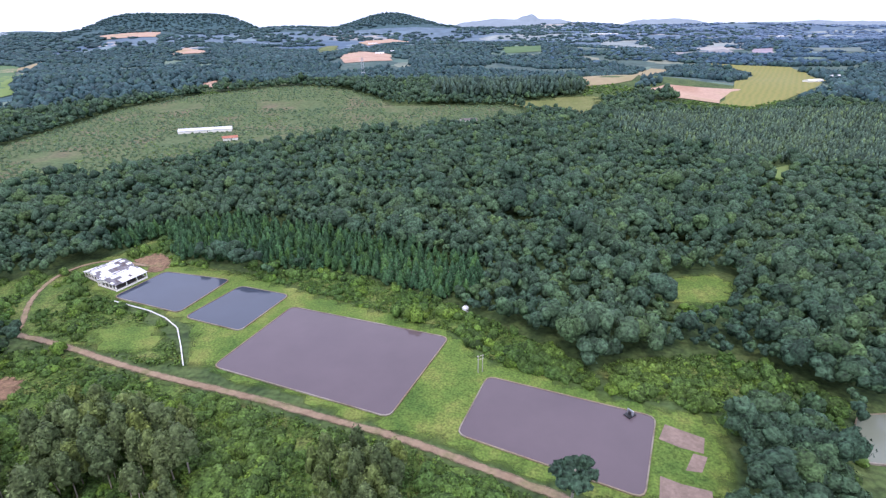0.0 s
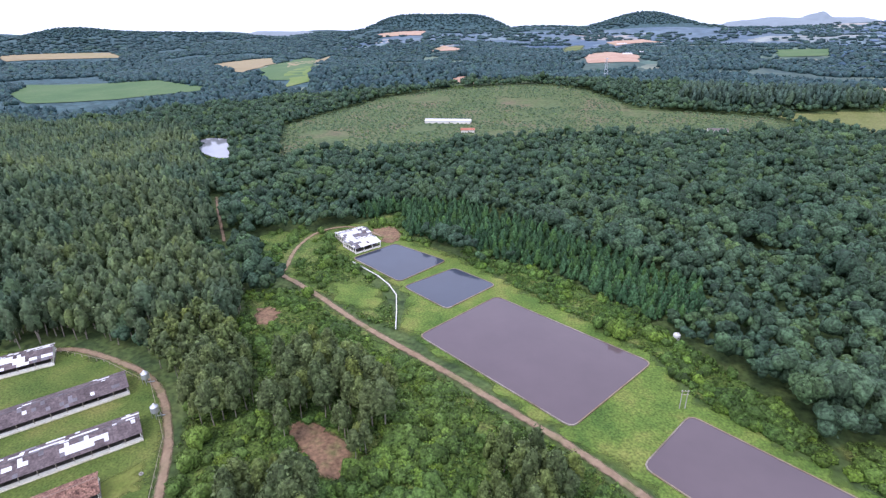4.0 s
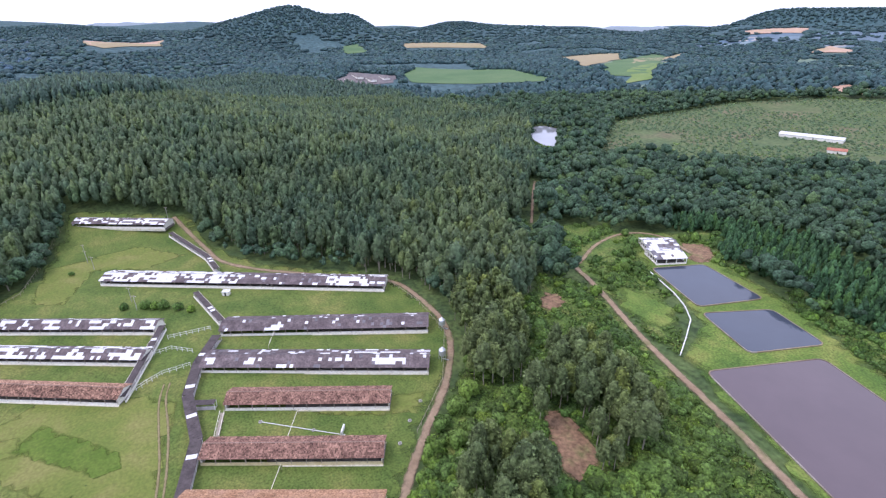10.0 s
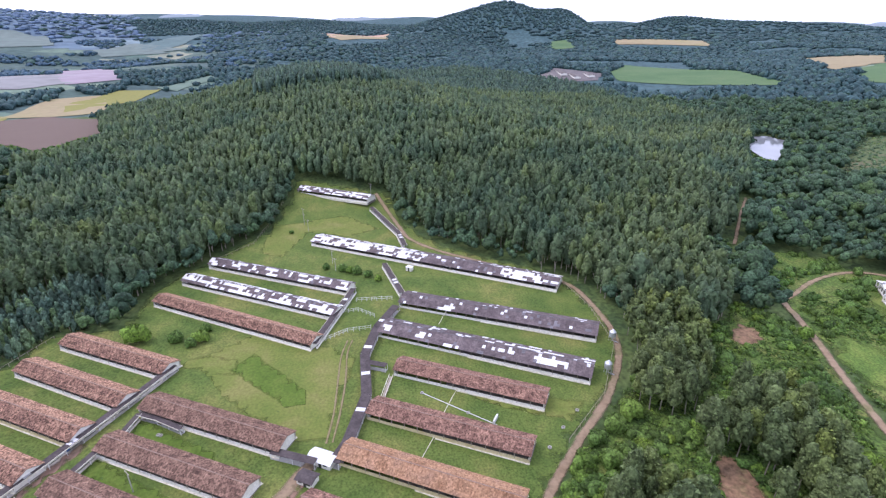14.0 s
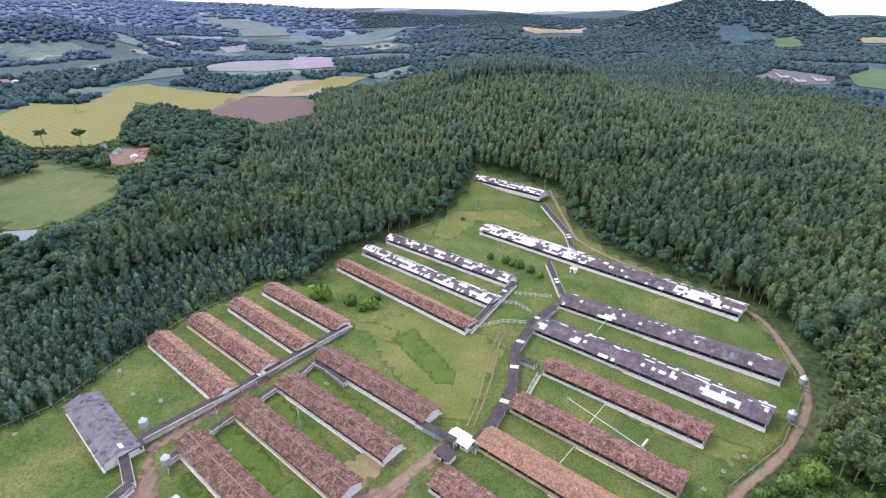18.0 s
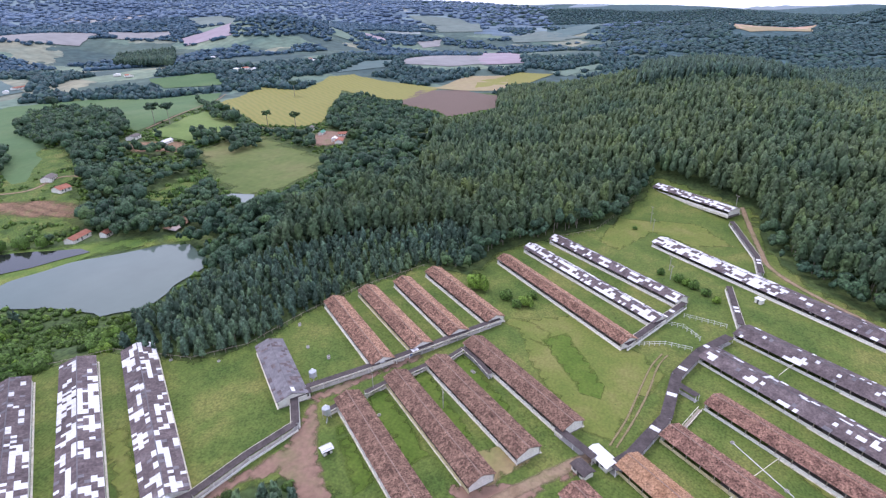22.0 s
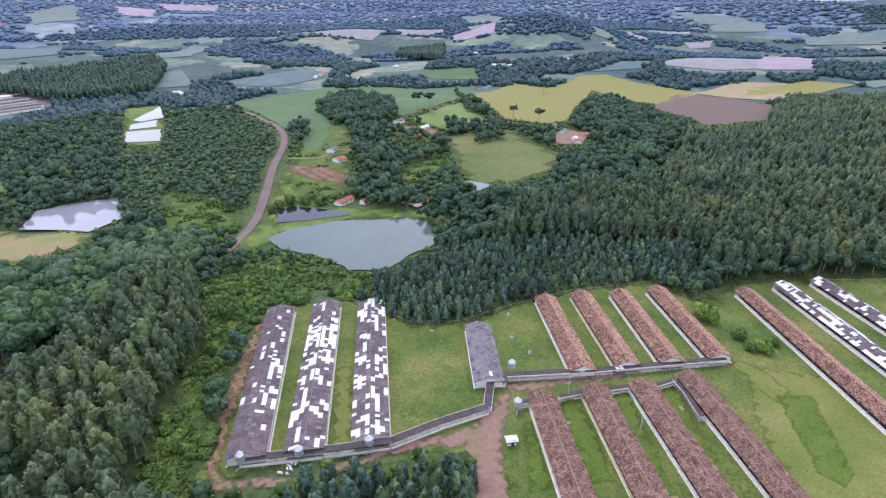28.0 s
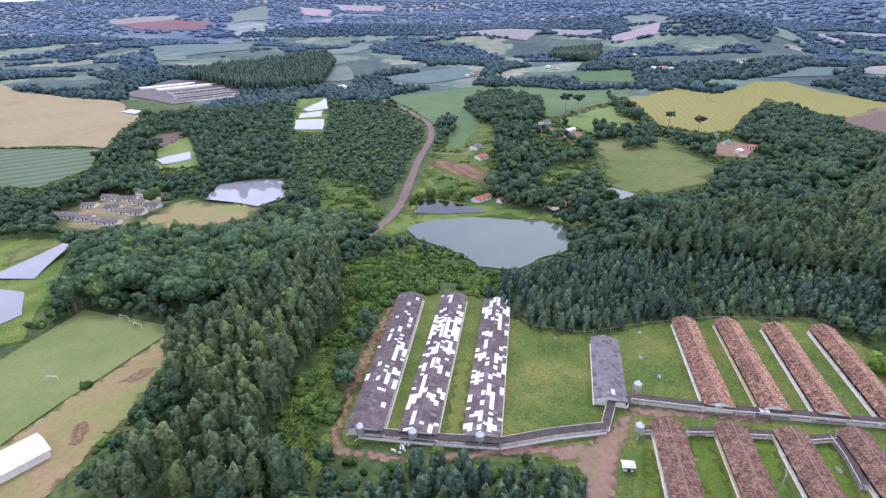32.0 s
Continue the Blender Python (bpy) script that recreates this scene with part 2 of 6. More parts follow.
leaf_material("leaves_young_eucalyptus", (0.082, 0.138, 0.098), (0.108, 0.165, 0.100), 0.48)
leaf_material("leaves_scrub", (0.062, 0.128, 0.028), (0.120, 0.188, 0.042), 0.5, 1.3)
leaf_material("leaves_sapling", (0.088, 0.150, 0.076), (0.118, 0.176, 0.082), 0.25, 1.0)
# distance haze is put into these leaf colours: bluer the farther the woods
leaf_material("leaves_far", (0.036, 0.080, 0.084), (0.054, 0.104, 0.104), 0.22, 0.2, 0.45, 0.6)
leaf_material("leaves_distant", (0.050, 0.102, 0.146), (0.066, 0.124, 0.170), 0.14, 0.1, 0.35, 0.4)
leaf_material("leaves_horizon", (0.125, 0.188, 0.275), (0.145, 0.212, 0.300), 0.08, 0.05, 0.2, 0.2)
material("bark", [(0.36, 0.32, 0.26), (0.22, 0.19, 0.15)], scale=0.8, fine=0.2)



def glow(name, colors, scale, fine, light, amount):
    """Far slopes seen through miles of air: haze is put in as a bluish emission."""
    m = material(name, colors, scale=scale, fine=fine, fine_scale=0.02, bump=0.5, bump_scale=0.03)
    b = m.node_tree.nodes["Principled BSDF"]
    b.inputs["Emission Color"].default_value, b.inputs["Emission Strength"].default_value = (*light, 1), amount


# wooded slopes that glow faintly blue in place of real haze
glow("hazed_hill_woods", [(0.060, 0.090, 0.100), (0.080, 0.110, 0.110), (0.11, 0.13, 0.12)], 0.006, 0.3, (0.42, 0.62, 0.88), 0.085)
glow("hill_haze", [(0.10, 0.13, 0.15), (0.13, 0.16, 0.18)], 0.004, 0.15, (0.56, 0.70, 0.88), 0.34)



def soften(name):
    """Lets a ground cover thin out towards its edge, where the ground below shows between the tufts."""
    m = MATS[name]
    t = m.node_tree
    b = t.nodes["Principled BSDF"]
    out = t.nodes["Material Output"]
    a = t.nodes.new("ShaderNodeAttribute")
    a.attribute_name = "inner"
    g = t.nodes.new("ShaderNodeNewGeometry")
    n = t.nodes.new("ShaderNodeTexNoise")
    n.inputs["Scale"].default_value, n.inputs["Detail"].default_value = 0.35, 5
    t.links.new(g.outputs["Position"], n.inputs["Vector"])
    s = t.nodes.new("ShaderNodeMath")
    t.links.new(a.outputs["Fac"], s.inputs[0])
    t.links.new(n.outputs[0], s.inputs[1])
    k = t.nodes.new("ShaderNodeMapRange")
    k.inputs[1].default_value, k.inputs[2].default_value = 0.52, 1.30
    t.links.new(s.outputs[0], k.inputs[0])
    clear = t.nodes.new("ShaderNodeBsdfTransparent")
    mix = t.nodes.new("ShaderNodeMixShader")
    t.links.new(k.outputs[0], mix.inputs[0])
    t.links.new(clear.outputs[0], mix.inputs[1])
    t.links.new(b.outputs[0], mix.inputs[2])
    t.links.new(mix.outputs[0], out.inputs["Surface"])


SOFT = ("dirt_road", "faint_road", "yellow_grass", "lush_grass", "worn_grass", "weeds", "meadow", "bare_red", "pond_bank", "dirt_yard", "farm_grass", "village_yard", "young_trees", "pasture")
for cover in SOFT:
    soften(cover)


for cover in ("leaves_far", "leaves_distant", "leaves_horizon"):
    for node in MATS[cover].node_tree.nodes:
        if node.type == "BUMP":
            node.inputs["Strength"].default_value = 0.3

# the same covers on far slopes, with blue-grey haze put into their colours
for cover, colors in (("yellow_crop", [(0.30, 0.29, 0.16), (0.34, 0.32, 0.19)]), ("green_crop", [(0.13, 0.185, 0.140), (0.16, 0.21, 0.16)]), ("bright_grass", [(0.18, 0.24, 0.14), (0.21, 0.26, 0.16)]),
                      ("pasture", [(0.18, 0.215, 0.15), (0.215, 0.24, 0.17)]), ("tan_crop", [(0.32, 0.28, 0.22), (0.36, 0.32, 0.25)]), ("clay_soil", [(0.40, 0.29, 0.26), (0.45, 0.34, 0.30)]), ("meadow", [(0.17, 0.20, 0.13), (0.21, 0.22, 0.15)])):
    material("hazed_" + cover, [(r * 0.78, g * 0.86, b * 1.08) for r, g, b in colors], scale=0.006, fine=0.12, fine_scale=0.03)

# ---- the land ----
# hills and hollows: x, y, spread along, spread across, turn in degrees, height, flatness of the top
HILLS = [
    (-430, 170, 130, 90, 30, 16, 1),
    (-715, 10, 300, 165, 10, 46, 1),
    (-120, 900, 300, 160, 0, 34, 1),
    (-420, 1050, 260, 140, 20, 26, 1),
    (330, 900, 200, 90, 10, 22, 1),
    (-150, -330, 170, 90, 0, -12, 1),
    (-430, -620, 200, 90, 30, 14, 1),
    (120, -520, 260, 160, 0, -12, 1),
    (-2831, 991, 185, 330, 70, 62, 0.9),
    (-2819, 1026, 520, 520, 70, 58, 1),
    (-2859, 1321, 120, 260, 65, 66, 1),
    (-2716, 1873, 260, 330, 55, 68, 1),
    (-2825, 652, 300, 350, 77, 40, 1),
    (-2621, 2319, 330, 330, 48, 45, 1),
    (-1360, 3333, 400, 330, 22, 88, 2.6),
    (-1342, 3014, 800, 500, 24, 48, 1),
    (-161, 3696, 250, 300, 2, 68, 1),
    (-244, 3491, 600, 400, 4, 30, 1),
    (-2300, 0, 260, 300, 90, 40, 1),
    (-2648, -1408, 420, 420, 118, 60, 1),
    (-3325, -706, 500, 300, 102, 30, 1),
    (-1671, -1991, 500, 350, 140, 45, 1),
    (-1430, -1290, 280, 210, 45, 72, 1),
    (-820, -1750, 330, 180, 20, 40, 1),
]
# level ground: x, y, radius
LEVEL = [(-150, -40, 165), (-155, -285, 62), (60, -270, 60), (-20, -620, 70), (-125, -790, 110), (-70, 190, 130)]

# how high the land rises towards the horizon, by compass azimuth
RIM_AZIMUTH = [-180, -130, -110, -85, -60, -35, 0, 40, 90, 180]
RIM_HEIGHT = [350, 320, 210, 140, 80, 40, 40, 34, 60, 350]


def height(x, y):
    """The height of the land."""
    def raw(x, y):
        z = 0.0 * x
        for cx, cy, sx, sy, turn, top, flat in HILLS:
            c, s = np.cos(np.radians(turn)), np.sin(np.radians(turn))
            u, v = (x - cx) * c + (y - cy) * s, (y - cy) * c - (x - cx) * s
            z = z + top * np.exp(-((u / sx) ** 2 + (v / sy) ** 2) ** flat)
        roll = np.sin(x / 310 + 1.3) * np.cos(y / 270 - 0.4) + 0.6 * np.sin((x + y) / 170)
        r = np.hypot(x, y)
        rim = np.interp(np.degrees(np.arctan2(x, y)), RIM_AZIMUTH, RIM_HEIGHT)
        z = z + rim * np.clip((r - 1100) / 3800, 0, 1) ** 1.25
        return z + roll * np.clip((np.hypot(x, y) - 420) / 900, 0, 1) * 14
    z = raw(x, y)
    for cx, cy, r in LEVEL:
        w = np.clip(1.6 - np.hypot(x - cx, y - cy) / r, 0, 0.6) / 0.6
        w = w * w * (3 - 2 * w)
        z = z * (1 - w) + raw(np.float64(cx), np.float64(cy)) * w
    return z


FIELDS, WATERS, ROADS, ZONES, BLOCKS, CLUMPS = [], [], [], [], [], []
WATERS.append(("pond", "blue", [(-146, 225), (-133, 251), (-96, 239), (-109, 208)]))
WATERS.append(("pond", "blue", [(-105, 204), (-89, 232), (-63, 221), (-77, 191)]))
WATERS.append(("pond", "mauve", [(-80, 167), (-59.5, 210), (9.6, 180.2), (-12.6, 135.3)]))
WATERS.append(("pond", "mauve", [(22, 154.5), (73.5, 130), (57.5, 99.5), (8.8, 126.5)]))
WATERS.append(("pond", "pale", [(138, 127), (154, 127), (153, 113), (135, 106), (122, 109)]))
WATERS.append(("lake", "green", [(-108, -322), (-128, -328), (-156, -322), (-181, -305), (-199, -292), (-206, -278), (-196, -252), (-185, -242), (-165, -240), (-139, -231), (-126, -245), (-121, -273), (-108, -299)]))
WATERS.append(("lake", "dark", [(-135, -371), (-148, -373), (-173, -337), (-172, -326), (-144, -335), (-126, -347)]))
WATERS.append(("lake", "sky", [(19, -449), (7, -489), (-18, -493), (-49, -484), (-43, -426), (-19, -410), (-3, -429)]))
WATERS.append(("lake", "sky", [(64, -618), (32, -642), (29, -602), (55, -589)]))
WATERS.append(("lagoon", "sky", [(-128, -853), (-188, -971), (-165, -845), (-132, -831)]))
WATERS.append(("lagoon", "sky", [(-118, -815), (-154, -832), (-140, -774), (-108, -775)]))
WATERS.append(("lagoon", "sky", [(-103, -762), (-140, -752), (-123, -672), (-90, -689)]))
WATERS.append(("lake", "sky", [(130, -325), (111, -352), (96, -376), (95, -359), (103, -317), (132, -332)]))
WATERS.append(("lake", "sky", [(133, -322), (103, -302), (97, -274), (105, -268), (118, -269)]))
WATERS.append(("lake", "sky", [(133, -962), (120, -986), (102, -954), (108, -923)]))
WATERS.append(("lake", "sky", [(-472, 432), (-472, 458), (-442, 459), (-379, 387), (-392, 383), (-427, 400)]))
WATERS.append(("lake", "clay", [(-217, -317), (-236, -326), (-244, -320), (-232, -310), (-217, -305)]))
WATERS.append(("lake", "green", [(-266, -323), (-286, -325), (-291, -305), (-277, -293), (-267, -303)]))
FIELDS.append(("yellow_crop", [(-573, -654), (-758, -736), (-766, -650), (-906, -692), (-947, -661), (-922, -564), (-910, -444), (-738, -421), (-737, -454), (-800, -585), (-591, -460), (-530, -419), (-500, -427), (-482, -481), (-525, -548)]))
FIELDS.append(("bright_grass", [(-375, -534), (-507, -597), (-474, -493), (-423, -457), (-380, -464)]))
FIELDS.append(("green_crop", [(-305, -973), (-480, -1003), (-570, -931), (-601, -823), (-685, -755), (-550, -636), (-376, -548), (-333, -632), (-229, -487), (-220, -495), (-249, -605), (-276, -752)]))
FIELDS.append(("pasture", [(-359, -448), (-451, -459), (-397, -315), (-354, -293), (-313, -288), (-288, -313), (-293, -340)]))
FIELDS.append(("ploughed", [(-701, -414), (-857, -457), (-898, -390), (-839, -305), (-692, -250), (-610, -289), (-649, -321)]))
FIELDS.append(("tan_crop", [(-895, -453), (-1071, -455), (-1119, -392), (-924, -317), (-898, -390)]))
FIELDS.append(("bright_grass", [(-445, -264), (-573, -275), (-531, -257), (-444, -253)]))
FIELDS.append(("tan_crop", [(-1183, -672), (-1479, -704), (-1385, -518), (-1253, -464), (-1150, -542), (-1114, -642)]))
FIELDS.append(("green_crop", [(-945, -698), (-1095, -730), (-1162, -684), (-1050, -649)]))
FIELDS.append(("clay_soil", [(-1258, -1531), (-1419, -1467), (-1271, -1316), (-1205, -1435)]))
FIELDS.append(("tan_crop", [(-1222, -1827), (-1359, -1689), (-1294, -1607), (-1164, -1704)]))
FIELDS.append(("pasture", [(-1605, -1884), (-1746, -1831), (-1648, -1572), (-1519, -1529), (-1494, -1685)]))
FIELDS.append(("red_soil", [(328, -2926), (67, -2930), (-76, -2789), (-6, -2654), (244, -2769)]))
FIELDS.append(("tan_crop", [(378, -3074), (65, -3050), (88, -2924), (337, -2918)]))
FIELDS.append(("tan_crop", [(-867, -1839), (-1074, -1876), (-1185, -1809), (-1023, -1669), (-890, -1753)]))
FIELDS.append(("pasture", [(-726, -1919), (-902, -1913), (-865, -1790), (-713, -1835)]))
FIELDS.append(("bright_grass", [(-1673, -1283), (-1624, -1136), (-1545, -1039), (-1500, -1103)]))
FIELDS.append(("clay_soil", [(-1752, -1167), (-1724, -1048), (-1672, -1032), (-1690, -1112)]))
FIELDS.append(("tan_crop", [(-1775, -952), (-1885, -911), (-1761, -861), (-1694, -889)]))
FIELDS.append(("pasture", [(-2256, -1124), (-2462, -995), (-2194, -866), (-2066, -1006)]))
FIELDS.append(("green_crop", [(-727, -997), (-828, -925), (-756, -826), (-681, -894)]))
FIELDS.append(("green_crop", [(-359, -1214), (-593, -1235), (-553, -1095), (-420, -1097)]))
FIELDS.append(("pasture", [(-184, -1372), (-327, -1374), (-309, -1213), (-196, -1244)]))
FIELDS.append(("green_crop", [(160, -1963), (-184, -2209), (-125, -1718), (96, -1653)]))
FIELDS.append(("bright_grass", [(137, -1778), (48, -1731), (37, -1599), (107, -1619)]))
FIELDS.append(("pasture", [(-252, -1531), (-524, -1993), (-564, -1926), (-412, -1584)]))
FIELDS.append(("pasture", [(-149, -3280), (-417, -3750), (-350, -3039), (-160, -2766)]))
FIELDS.append(("clay_soil", [(-603, -3738), (-794, -3560), (-661, -3114), (-545, -3245)]))
FIELDS.append(("clay_soil", [(-858, -3822), (-1172, -3646), (-1075, -3466), (-830, -3570)]))
FIELDS.append(("tan_crop", [(443, -1447), (313, -1215), (158, -1098), (100, -919), (125, -711), (261, -778)]))
FIELDS.append(("row_crop", [(251, -761), (124, -702), (125, -623), (162, -573), (207, -601)]))
FIELDS.append(("lawn", [(102, -217), (96, -234), (72, -268), (37, -237), (34, -229), (64, -195), (79, -173), (87, -169)]))
FIELDS.append(("worn_grass", [(64, -194), (34, -228), (33, -204), (43, -171), (63, -140), (80, -148), (86, -168), (79, -172)]))
FIELDS.append(("worn_grass", [(67, -404), (37, -470), (-24, -402), (5, -375), (41, -381)]))
FIELDS.append(("village_yard", [(117, -420), (121, -489), (79, -511), (39, -476), (65, -412), (87, -401)]))
FIELDS.append(("weeds", [(-78, -466), (-102, -426), (-114, -381), (-88, -339), (-54, -361)]))
FIELDS.append(("pond_bank", [(-84, -326), (-106, -350), (-137, -391), (-174, -460), (-187, -461), (-161, -388), (-140, -381), (-123, -352), (-145, -326), (-176, -316), (-209, -307), (-227, -286), (-221, -272), (-200, -295), (-157, -315), (-125, -320), (-101, -308), (-91, -310)]))
FIELDS.append(("pond_bank", [(-135, -387), (-153, -382), (-178, -355), (-194, -330), (-205, -313), (-197, -301), (-166, -316), (-110, -320)]))
FIELDS.append(("dirt_yard", [(-110, -107), (-127, -97), (-149, -83), (-147, -80), (-124, -94), (-108, -102)]))
FIELDS.append(("bare_red", [(-187, -474), (-205, -445), (-224, -416), (-224, -392), (-199, -392), (-183, -423), (-178, -452)]))
# bank laid to keep trees from hiding the lagoons in the camera's view
FIELDS.append(("pond_bank", [(-145, -1035), (-208, -1034), (-160, -809), (-122, -654), (-84, -674)]))
FIELDS.append(("ploughed", [(90, -707), (65, -754), (37, -757), (41, -704), (70, -678)]))
FIELDS.append(("bright_grass", [(62, -675), (32, -723), (25, -654), (21, -564), (65, -583)]))
FIELDS.append(("pond_bank", [(174, -432), (124, -407), (97, -385), (91, -363), (91, -333), (87, -293), (93, -265), (90, -247), (113, -242)]))
FIELDS.append(("weeds", [(-223, 227), (-205, 250), (-187, 254), (-175, 273), (-156, 299), (-140, 288), (-139, 271), (-116, 259), (-87, 246), (-63, 229), (-36, 215), (-25, 205), (-59, 216), (-96, 238), (-135, 252), (-149, 232), (-127, 196), (-130, 181), (-147, 184), (-175, 197), (-194, 205)]))
FIELDS.append(("bare_red", [(-157, 267), (-149, 276), (-137, 270), (-133, 255), (-140, 251)]))
FIELDS.append(("pond_bank", [(-144, 193), (-131, 203), (-112, 198), (-105, 183), (-113, 175), (-130, 181)]))
FIELDS.append(("meadow", [(137, -385), (109, -395), (94, -381), (112, -355), (122, -332)]))
FIELDS.append(("weeds", [(-38, -226), (-53, -264), (-77, -280), (-75, -234), (-59, -211), (-41, -196)]))
FIELDS.append(("clay_soil", [(-215, 1572), (-195, 2020), (-69, 1654), (-69, 1459), (-183, 1429)]))
FIELDS.append(("clay_soil", [(-254, 2537), (-133, 2925), (-3, 2777), (-202, 2356)]))
FIELDS.append(("tan_crop", [(273, 902), (572, 1337), (594, 1276), (344, 861), (259, 838)]))
FIELDS.append(("yellow_crop", [(420, 740), (505, 850), (719, 1157), (727, 1366), (834, 1200), (731, 939), (588, 794), (452, 710)]))
FIELDS.append(("clay_soil", [(339, 823), (398, 858), (508, 838), (420, 740), (387, 772)]))
FIELDS.append(("meadow", [(122, 772), (273, 808), (261, 745), (222, 694), (167, 715)]))
FIELDS.append(("clay_soil", [(-353, 891), (-336, 931), (-280, 899), (-293, 853)]))
FIELDS.append(("meadow", [(-116, 1162), (-59, 1198), (-45, 908), (-79, 876)]))
FIELDS.append(("clay_soil", [(-1445, 2643), (-1220, 2796), (-1133, 2559), (-1341, 2535)]))
FIELDS.append(("clay_soil", [(-873, 2029), (-704, 2027), (-873, 2190)]))
FIELDS.append(("tan_crop", [(-958, 1255), (-1231, 1885), (-1024, 1535), (-813, 1061)]))
FIELDS.append(("bright_grass", [(-738, 958), (-843, 1217), (-609, 847), (-624, 798)]))
FIELDS.append(("bright_grass", [(282, 414), (317, 426), (283, 383), (268, 388)]))
FIELDS.append(("pond_bank", [(113, 220), (128, 229), (145, 230), (153, 220), (140, 203), (122, 197), (109, 201)]))
FIELDS.append(("tan_crop", [(815, 1925), (1115, 1995), (1123, 1933), (754, 1581)]))
FIELDS.append(("clay_soil", [(1194, 1951), (1264, 1933), (1205, 1837), (1148, 1853)]))
FIELDS.append(("pasture", [(1337, 1890), (1461, 1769), (1405, 1697), (1315, 1800)]))
FIELDS.append(("green_crop", [(273, 1888), (432, 1913), (395, 1742), (286, 1728)]))
FIELDS.append(("pasture", [(-413, 2361), (-332, 2455), (-283, 2082), (-310, 1758)]))
FIELDS.append(("green_crop", [(-1146, 651), (-1273, 770), (-1048, 891), (-776, 783), (-1016, 596)]))
FIELDS.append(("tan_crop", [(-2125, 1204), (-1990, 1531), (-1831, 1445), (-1976, 1147)]))
FIELDS.append(("tan_crop", [(-1232, 1253), (-1209, 1502), (-950, 1191), (-858, 960)]))
FIELDS.append(("green_crop", [(-823, 959), (-1186, 1634), (-1148, 1669), (-633, 870), (-690, 854)]))
FIELDS.append(("green_crop", [(-2202, 963), (-2234, 1058), (-1973, 972), (-1977, 874)]))
FIELDS.append(("tan_crop", [(-2112, 49), (-2700, 337), (-2154, 282), (-2014, 96)]))
FIELDS.append(("farm_yard", [(-1111, 456), (-1228, 556), (-1125, 625), (-1038, 568), (-1048, 447)]))
FIELDS.append(("clay_soil", [(-3039, 28), (-2740, 366), (-2586, 320), (-2086, 71)]))
FIELDS.append(("tan_crop", [(-2185, 38), (-2790, 366), (-2234, 270), (-2085, 74)]))
FIELDS.append(("bright_grass", [(-1216, -318), (-1381, -238), (-1330, -226), (-1188, -284)]))
FIELDS.append(("yellow_crop", [(-1017, -420), (-1179, -374), (-1199, -305), (-1068, -327), (-932, -388)]))
FIELDS.append(("pasture", [(-2110, -727), (-2208, -611), (-2089, -487), (-1994, -664)]))
FIELDS.append(("clay_soil", [(-1691, -671), (-1723, -582), (-1296, -405), (-1215, -490)]))
FIELDS.append(("pasture", [(-2372, -1319), (-2490, -1111), (-2411, -991), (-2259, -1142)]))
FIELDS.append(("pasture", [(-2058, -718), (-2281, -638), (-2178, -443), (-2031, -613)]))
FIELDS.append(("green_crop", [(-2169, -630), (-2849, -461), (-2313, -468), (-2106, -532)]))
FIELDS.append(("young_trees", [(-433, 539), (-407, 738), (-337, 811), (-190, 855), (-100, 825), (-31, 752), (120, 757), (165, 705), (73, 628), (-63, 585), (-163, 525), (-240, 455), (-325, 390)]))
FIELDS.append(("pond_bank", [(-181, 263), (-138, 260), (-99, 250), (-63, 229), (11, 185), (25, 164), (66, 141), (81, 135), (97, 129), (82, 96), (50, 97), (31, 105), (12, 118), (-12, 129), (-78, 162), (-90, 168), (-102, 199), (-142, 221), (-164, 234)]))
FIELDS.append(("weeds", [(59, 155), (73, 161), (107, 163), (122, 154), (121, 142), (101, 129), (81, 135), (66, 141)]))
FIELDS.append(("weeds", [(-173, 211), (-166, 237), (-107, 192), (-90, 168), (-107, 169), (-143, 189)]))
FIELDS.append(("weeds", [(-173, 172), (-141, 181), (-59, 145), (-10, 124), (30, 101), (47, 87), (16, 71), (-107, 78)]))
FIELDS.append(("weeds", [(-131, 92), (-154, 160), (-155, 187), (-102, 157), (-2, 119), (-1, 93), (-84, 40), (-111, 68)]))
FIELDS.append(("weeds", [(-95, 255), (-31, 238), (13, 206), (46, 173), (60, 157), (58, 145), (25, 164), (11, 185), (-63, 229)]))
FIELDS.append(("clay_plot", [(76, 127), (85, 121), (82, 115), (71, 120)]))
FIELDS.append(("clay_plot", [(77, 114), (81, 112), (78, 107), (74, 108)]))
FIELDS.append(("clay_plot", [(65, 107), (77, 102), (74, 98), (61, 99)]))
FIELDS.append(("bare_red", [(-160, 163), (-151, 166), (-142, 158), (-153, 153)]))
FIELDS.append(("bare_red", [(-158, 157), (-156, 166), (-146, 164), (-144, 153), (-150, 151)]))
FIELDS.append(("bare_red", [(-99, 104), (-93, 110), (-74, 105), (-69, 91), (-76, 89), (-88, 96)]))
FIELDS.append(("bare_red", [(-143, 255), (-135, 260), (-133, 250), (-151, 251)]))
FIELDS.append(("farm_grass", [(-62, -212), (-80, -211), (-101, -196), (-109, -162), (-125, -149), (-153, -145), (-184, -136), (-220, -119), (-218, -93), (-250, -89), (-293, -62), (-320, -40), (-377, -27), (-400, -24), (-360, 38), (-307, 45), (-270, 61), (-219, 110), (-178, 112), (-155, 106), (-132, 89), (-114, 66), (-103, 56), (-92, 45), (-99, 21), (-95, -10), (-87, -29), (-71, -58), (-70, -68), (-67, -69), (-79, -77), (-78, -92), (-62, -107), (-21, -126), (-17, -135)]))
